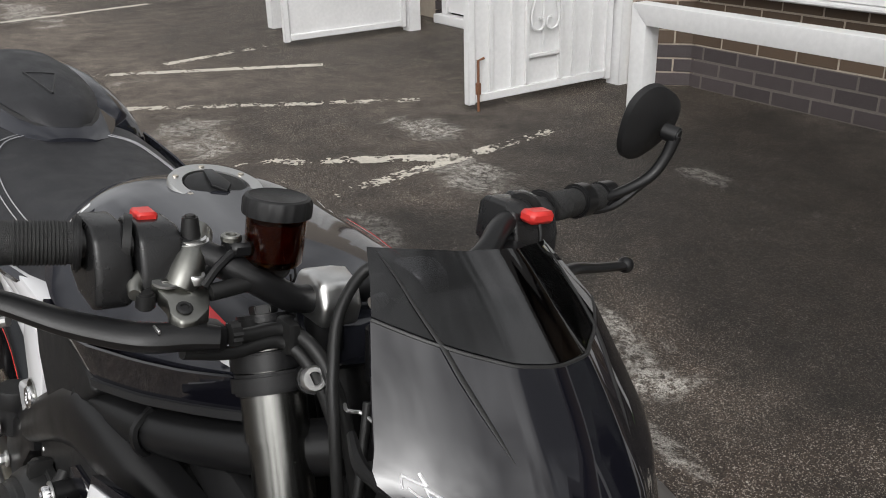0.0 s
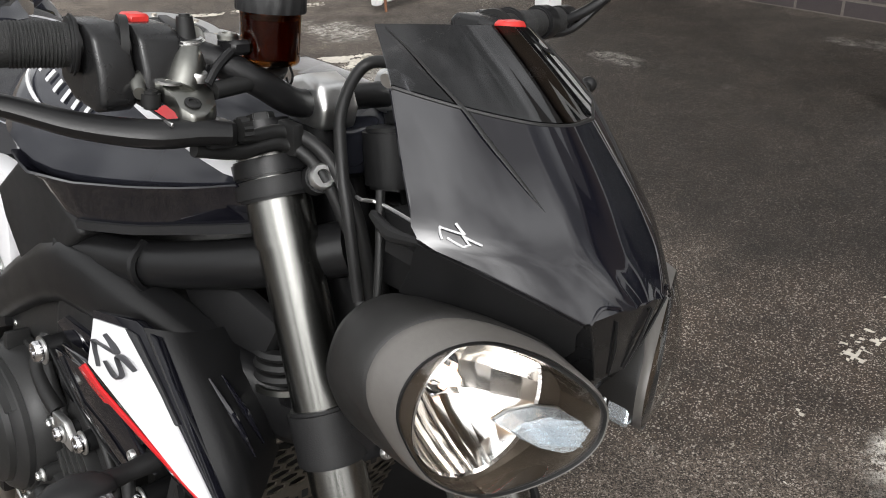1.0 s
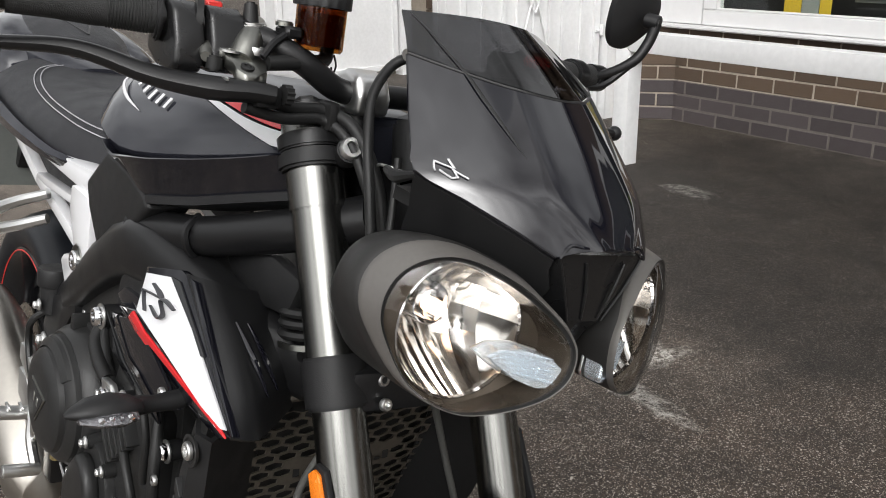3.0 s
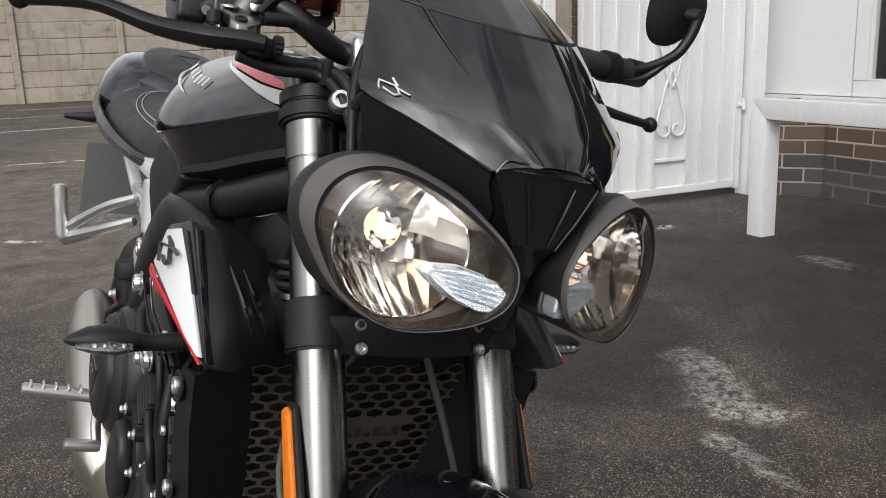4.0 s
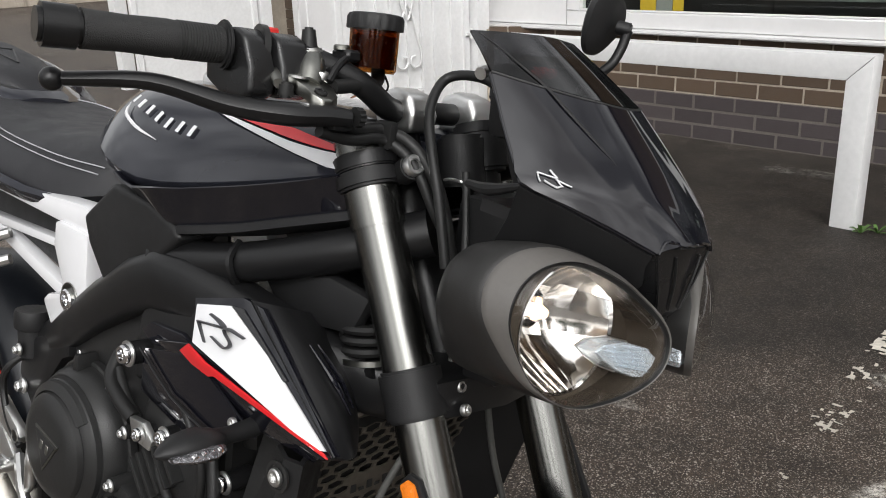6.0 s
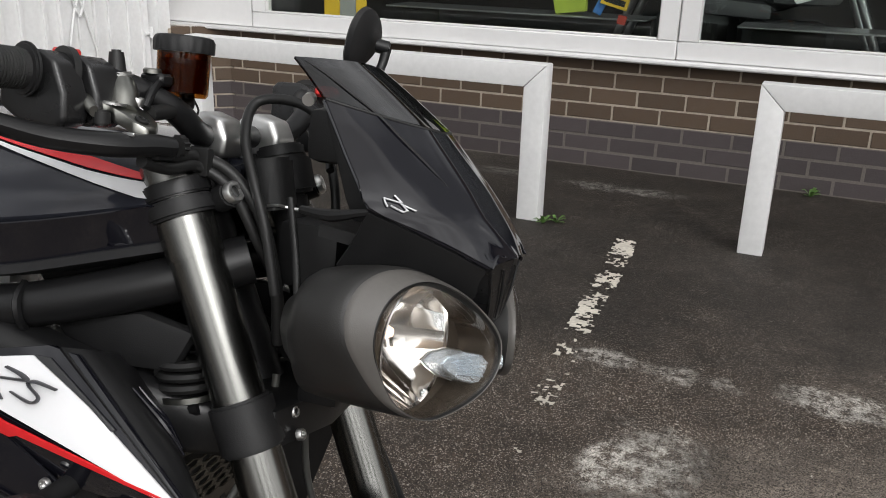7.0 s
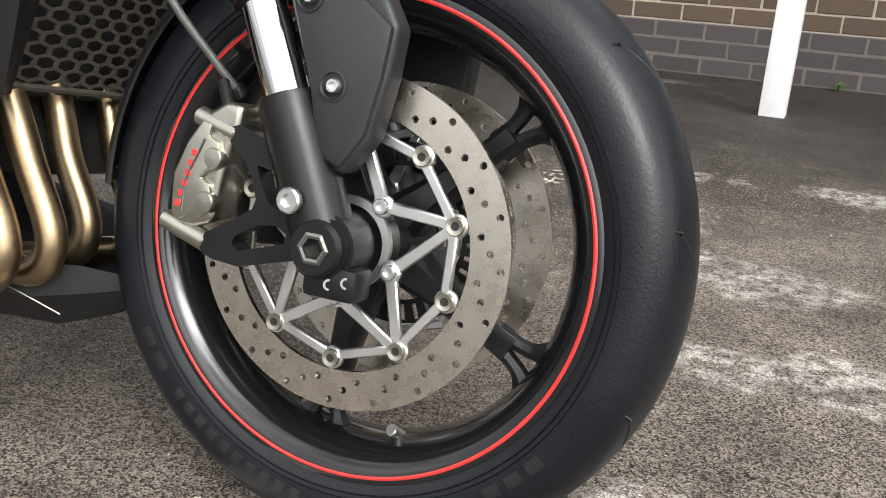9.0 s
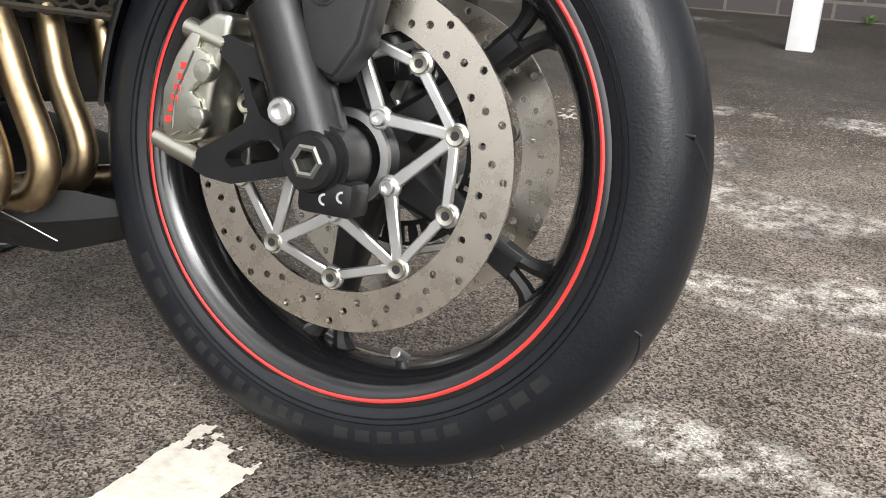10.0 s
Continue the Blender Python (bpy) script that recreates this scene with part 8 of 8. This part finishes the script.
# swingarm pivot plate behind the clutch cover
part("pivot_plate", slab([(-0.930, 0.545), (-0.910, 0.600), (-0.822, 0.636), (-0.770, 0.640), (-0.770, 0.612), (-0.792, 0.602), (-0.830, 0.560), (-0.850, 0.500), (-0.850, 0.300), (-0.895, 0.300), (-0.890, 0.505)], -0.176, -0.110, "xz", 0.008, None, 2), SATIN, bike, "satin black swingarm pivot plate")
flange_nut(bike, (-0.905, -0.178, 0.530), 0.010)
# rear brake reservoir with a knurled cap
res = part("rear_brake_reservoir", rod((-0.897, -0.166, 0.578), (-0.897, -0.168, 0.624), 0.022, 24, bevel=0.003), MATTE, bike, "black rear brake reservoir")
cap = bmesh.new()
ringz = []
for z, q in ((0.622, 0.97), (0.624, 1.0), (0.646, 1.0), (0.650, 0.94)):
    ringz.append([(-0.897 + (0.026 + 0.0007 * (k % 2)) * q * math.cos(2 * math.pi * k / 48), -0.168 + (0.026 + 0.0007 * (k % 2)) * q * math.sin(2 * math.pi * k / 48), z) for k in range(48)])
part("reservoir_cap", loft(ringz, bm=cap), MATTE, res, sharp=50)
flange_nut(bike, (-0.888, -0.192, 0.594), 0.0075)
part("hose_loop", tube([(-0.912, -0.166, 0.580), (-0.930, -0.19, 0.555), (-0.95, -0.19, 0.52), (-0.93, -0.19, 0.47), (-0.89, -0.19, 0.44)], 0.0055, 8, 5), CABLE, bike)
part("pipe_union", rod((-0.738, -0.200, 0.405), (-0.738, -0.200, 0.423), 0.0095, 12, bevel=0.002), mat("brass_union", (0.42, 0.33, 0.16), 0.35, metal=1.0, var=0.1, scale=20), bike, "dull brass pipe union")
part("switch_rod", rod((-0.717, -0.200, 0.409), (-0.668, -0.200, 0.378), 0.0022, 8), ALLOY, bike)
for pts, r in (([(-0.640, -0.170, 0.655), (-0.625, -0.190, 0.630), (-0.590, -0.196, 0.612), (-0.560, -0.195, 0.598)], 0.0095), ([(-0.52, -0.19, 0.56), (-0.47, -0.20, 0.53), (-0.44, -0.20, 0.49), (-0.46, -0.19, 0.44)], 0.006), ([(-0.40, -0.19, 0.62), (-0.38, -0.2, 0.55), (-0.40, -0.19, 0.45), (-0.45, -0.18, 0.36)], 0.007),
               ([(-0.44, -0.205, 0.66), (-0.40, -0.205, 0.60), (-0.41, -0.20, 0.53)], 0.005)):
    part("engine_hose", tube(pts, r, 10, 5), CABLE, engine)
# gloss inner panel below the white one: two facets meeting at a ridge
b = facet([(-0.516, -0.2100, 0.704), (-0.446, -0.2130, 0.667), (-0.356, -0.2150, 0.648), (-0.300, -0.2120, 0.668), (-0.400, -0.2200, 0.728)], 0.004)
inner = part("inner_panel", b, GLOSS, bike, "gloss black faceted inner panel")
part("inner_panel_lower", facet([(-0.520, -0.2080, 0.700), (-0.545, -0.1960, 0.640), (-0.470, -0.1960, 0.622), (-0.370, -0.2030, 0.620), (-0.356, -0.2130, 0.646), (-0.446, -0.2110, 0.665)], 0.004), GLOSS, inner)
part("panel_ridge", tube([(-0.517, -0.2145, 0.7045), (-0.446, -0.2165, 0.6670), (-0.356, -0.2185, 0.6480)], 0.0016, 6, 2), SATIN, inner)

# --- foot controls, silencer, swingarm, rear wheel ---
for sgn in (-1, 1):
    arm = slab([(-0.985, 0.500), (-0.955, 0.500), (-0.896, 0.470), (-0.884, 0.455), (-0.895, 0.440), (-0.915, 0.440), (-0.960, 0.460), (-0.990, 0.470)], min(sgn * 0.178, sgn * 0.194), max(sgn * 0.178, sgn * 0.194), "xz", 0.005, None, 2)
    arm = slab([(-0.990, 0.455), (-0.945, 0.452), (-0.905, 0.420), (-0.866, 0.392), (-0.872, 0.368), (-0.895, 0.362), (-0.935, 0.385), (-0.990, 0.405)], min(sgn * 0.178, sgn * 0.194), max(sgn * 0.178, sgn * 0.194), "xz", 0.005, arm, 2)
    arm = slab([(-1.00, 0.520), (-0.970, 0.510), (-0.965, 0.36), (-0.985, 0.33), (-1.01, 0.36)], min(sgn * 0.176, sgn * 0.184), max(sgn * 0.176, sgn * 0.184), "xz", 0.003, arm)
    hp = part("heel_plate", arm, ALLOY, bike, "bright alloy rider footrest hanger")
    for hx, hz in ((-0.898, 0.455), (-0.884, 0.380)):
        part("hanger_hole", moved(lathe([(0.0001, 0.0), (0.0085, 0.0), (0.010, 0.0012), (0.0115, 0.0)], 16, "y"), pose(hx, sgn * 0.1945, hz) @ (Matrix.Identity(4) if sgn > 0 else Matrix.Rotation(math.pi, 4, "Z"))), GUNMETAL, hp)
    part("pedal_link", tube([(-0.812, sgn * 0.206, 0.490), (-0.800, sgn * 0.212, 0.460), (-0.812, sgn * 0.210, 0.415), (-0.835, sgn * 0.205, 0.395)], [0.006, 0.010, 0.008, 0.005], 10, 4), ALLOY, bike)
    peg = rod((-0.888, sgn * 0.185, 0.412), (-0.892, sgn * 0.322, 0.430), 0.0115, 12, bevel=0.002)
    peg = part("foot_peg", peg, ALLOY, bike, "ridged alloy foot peg")
    for q in np.linspace(0.2, 0.9, 6):
        p = Vector((-0.888, sgn * 0.185, 0.412)).lerp(Vector((-0.892, sgn * 0.322, 0.430)), q)
        part("peg_ridge", box(p.x - 0.013, p.x + 0.013, p.y - 0.002, p.y + 0.002, p.z + 0.008, p.z + 0.014, 0.001), ALLOY, peg)
part("brake_pedal", tube([(-0.88, -0.195, 0.43), (-0.83, -0.212, 0.40), (-0.79, -0.214, 0.367)], 0.008, 8, 4), ALLOY, bike)
part("pedal_tip", rod((-0.79, -0.208, 0.366), (-0.79, -0.262, 0.371), 0.010, 12, bevel=0.002), ALLOY, bike)
can = loft([[(x, -0.17 + yy * w, z + zz * h) for yy, zz in [(math.cos(a), math.sin(a)) for a in np.linspace(0, 2 * math.pi, 20)[:-1]]] for x, z, w, h in ((-0.91, 0.250, 0.030, 0.045), (-0.965, 0.275, 0.053, 0.078), (-1.08, 0.33, 0.060, 0.095), (-1.22, 0.40, 0.058, 0.095), (-1.30, 0.44, 0.045, 0.07))])
part("silencer", can, TITAN, bike, "brushed steel silencer", sharp=60)
part("rear_hugger_arm", box(-1.42, -0.80, -0.135, -0.100, 0.30, 0.40, 0.02, None, 2), SATIN, bike)
part("swingarm", box(-1.42, -0.80, 0.100, 0.135, 0.30, 0.40, 0.02, None, 2), SATIN, bike)
wheel_r = wheel("rear_wheel", Vector((-1.405, 0, 0.312)), 0.312, 0.090, 5, radians(20), False)
part("rear_disc", moved(ring_plate([circle(0.11, 60), circle(0.075, 60)], 0.004, -0.075), Matrix.Translation((-1.405, 0, 0.312))), STEEL, wheel_r, smooth=False)
part("chain_guard", box(-1.30, -0.85, 0.11, 0.125, 0.40, 0.43, 0.005), MATTE, bike)
part("side_stand", tube([(-0.78, 0.12, 0.26), (-0.765, 0.17, 0.14), (-0.75, 0.215, 0.055)], 0.012, 10, 4), SATIN, bike, "black side stand holding the leaning bike")
part("stand_foot", box(-0.785, -0.715, 0.195, 0.245, 0.040, 0.052, 0.004), SATIN, bike)
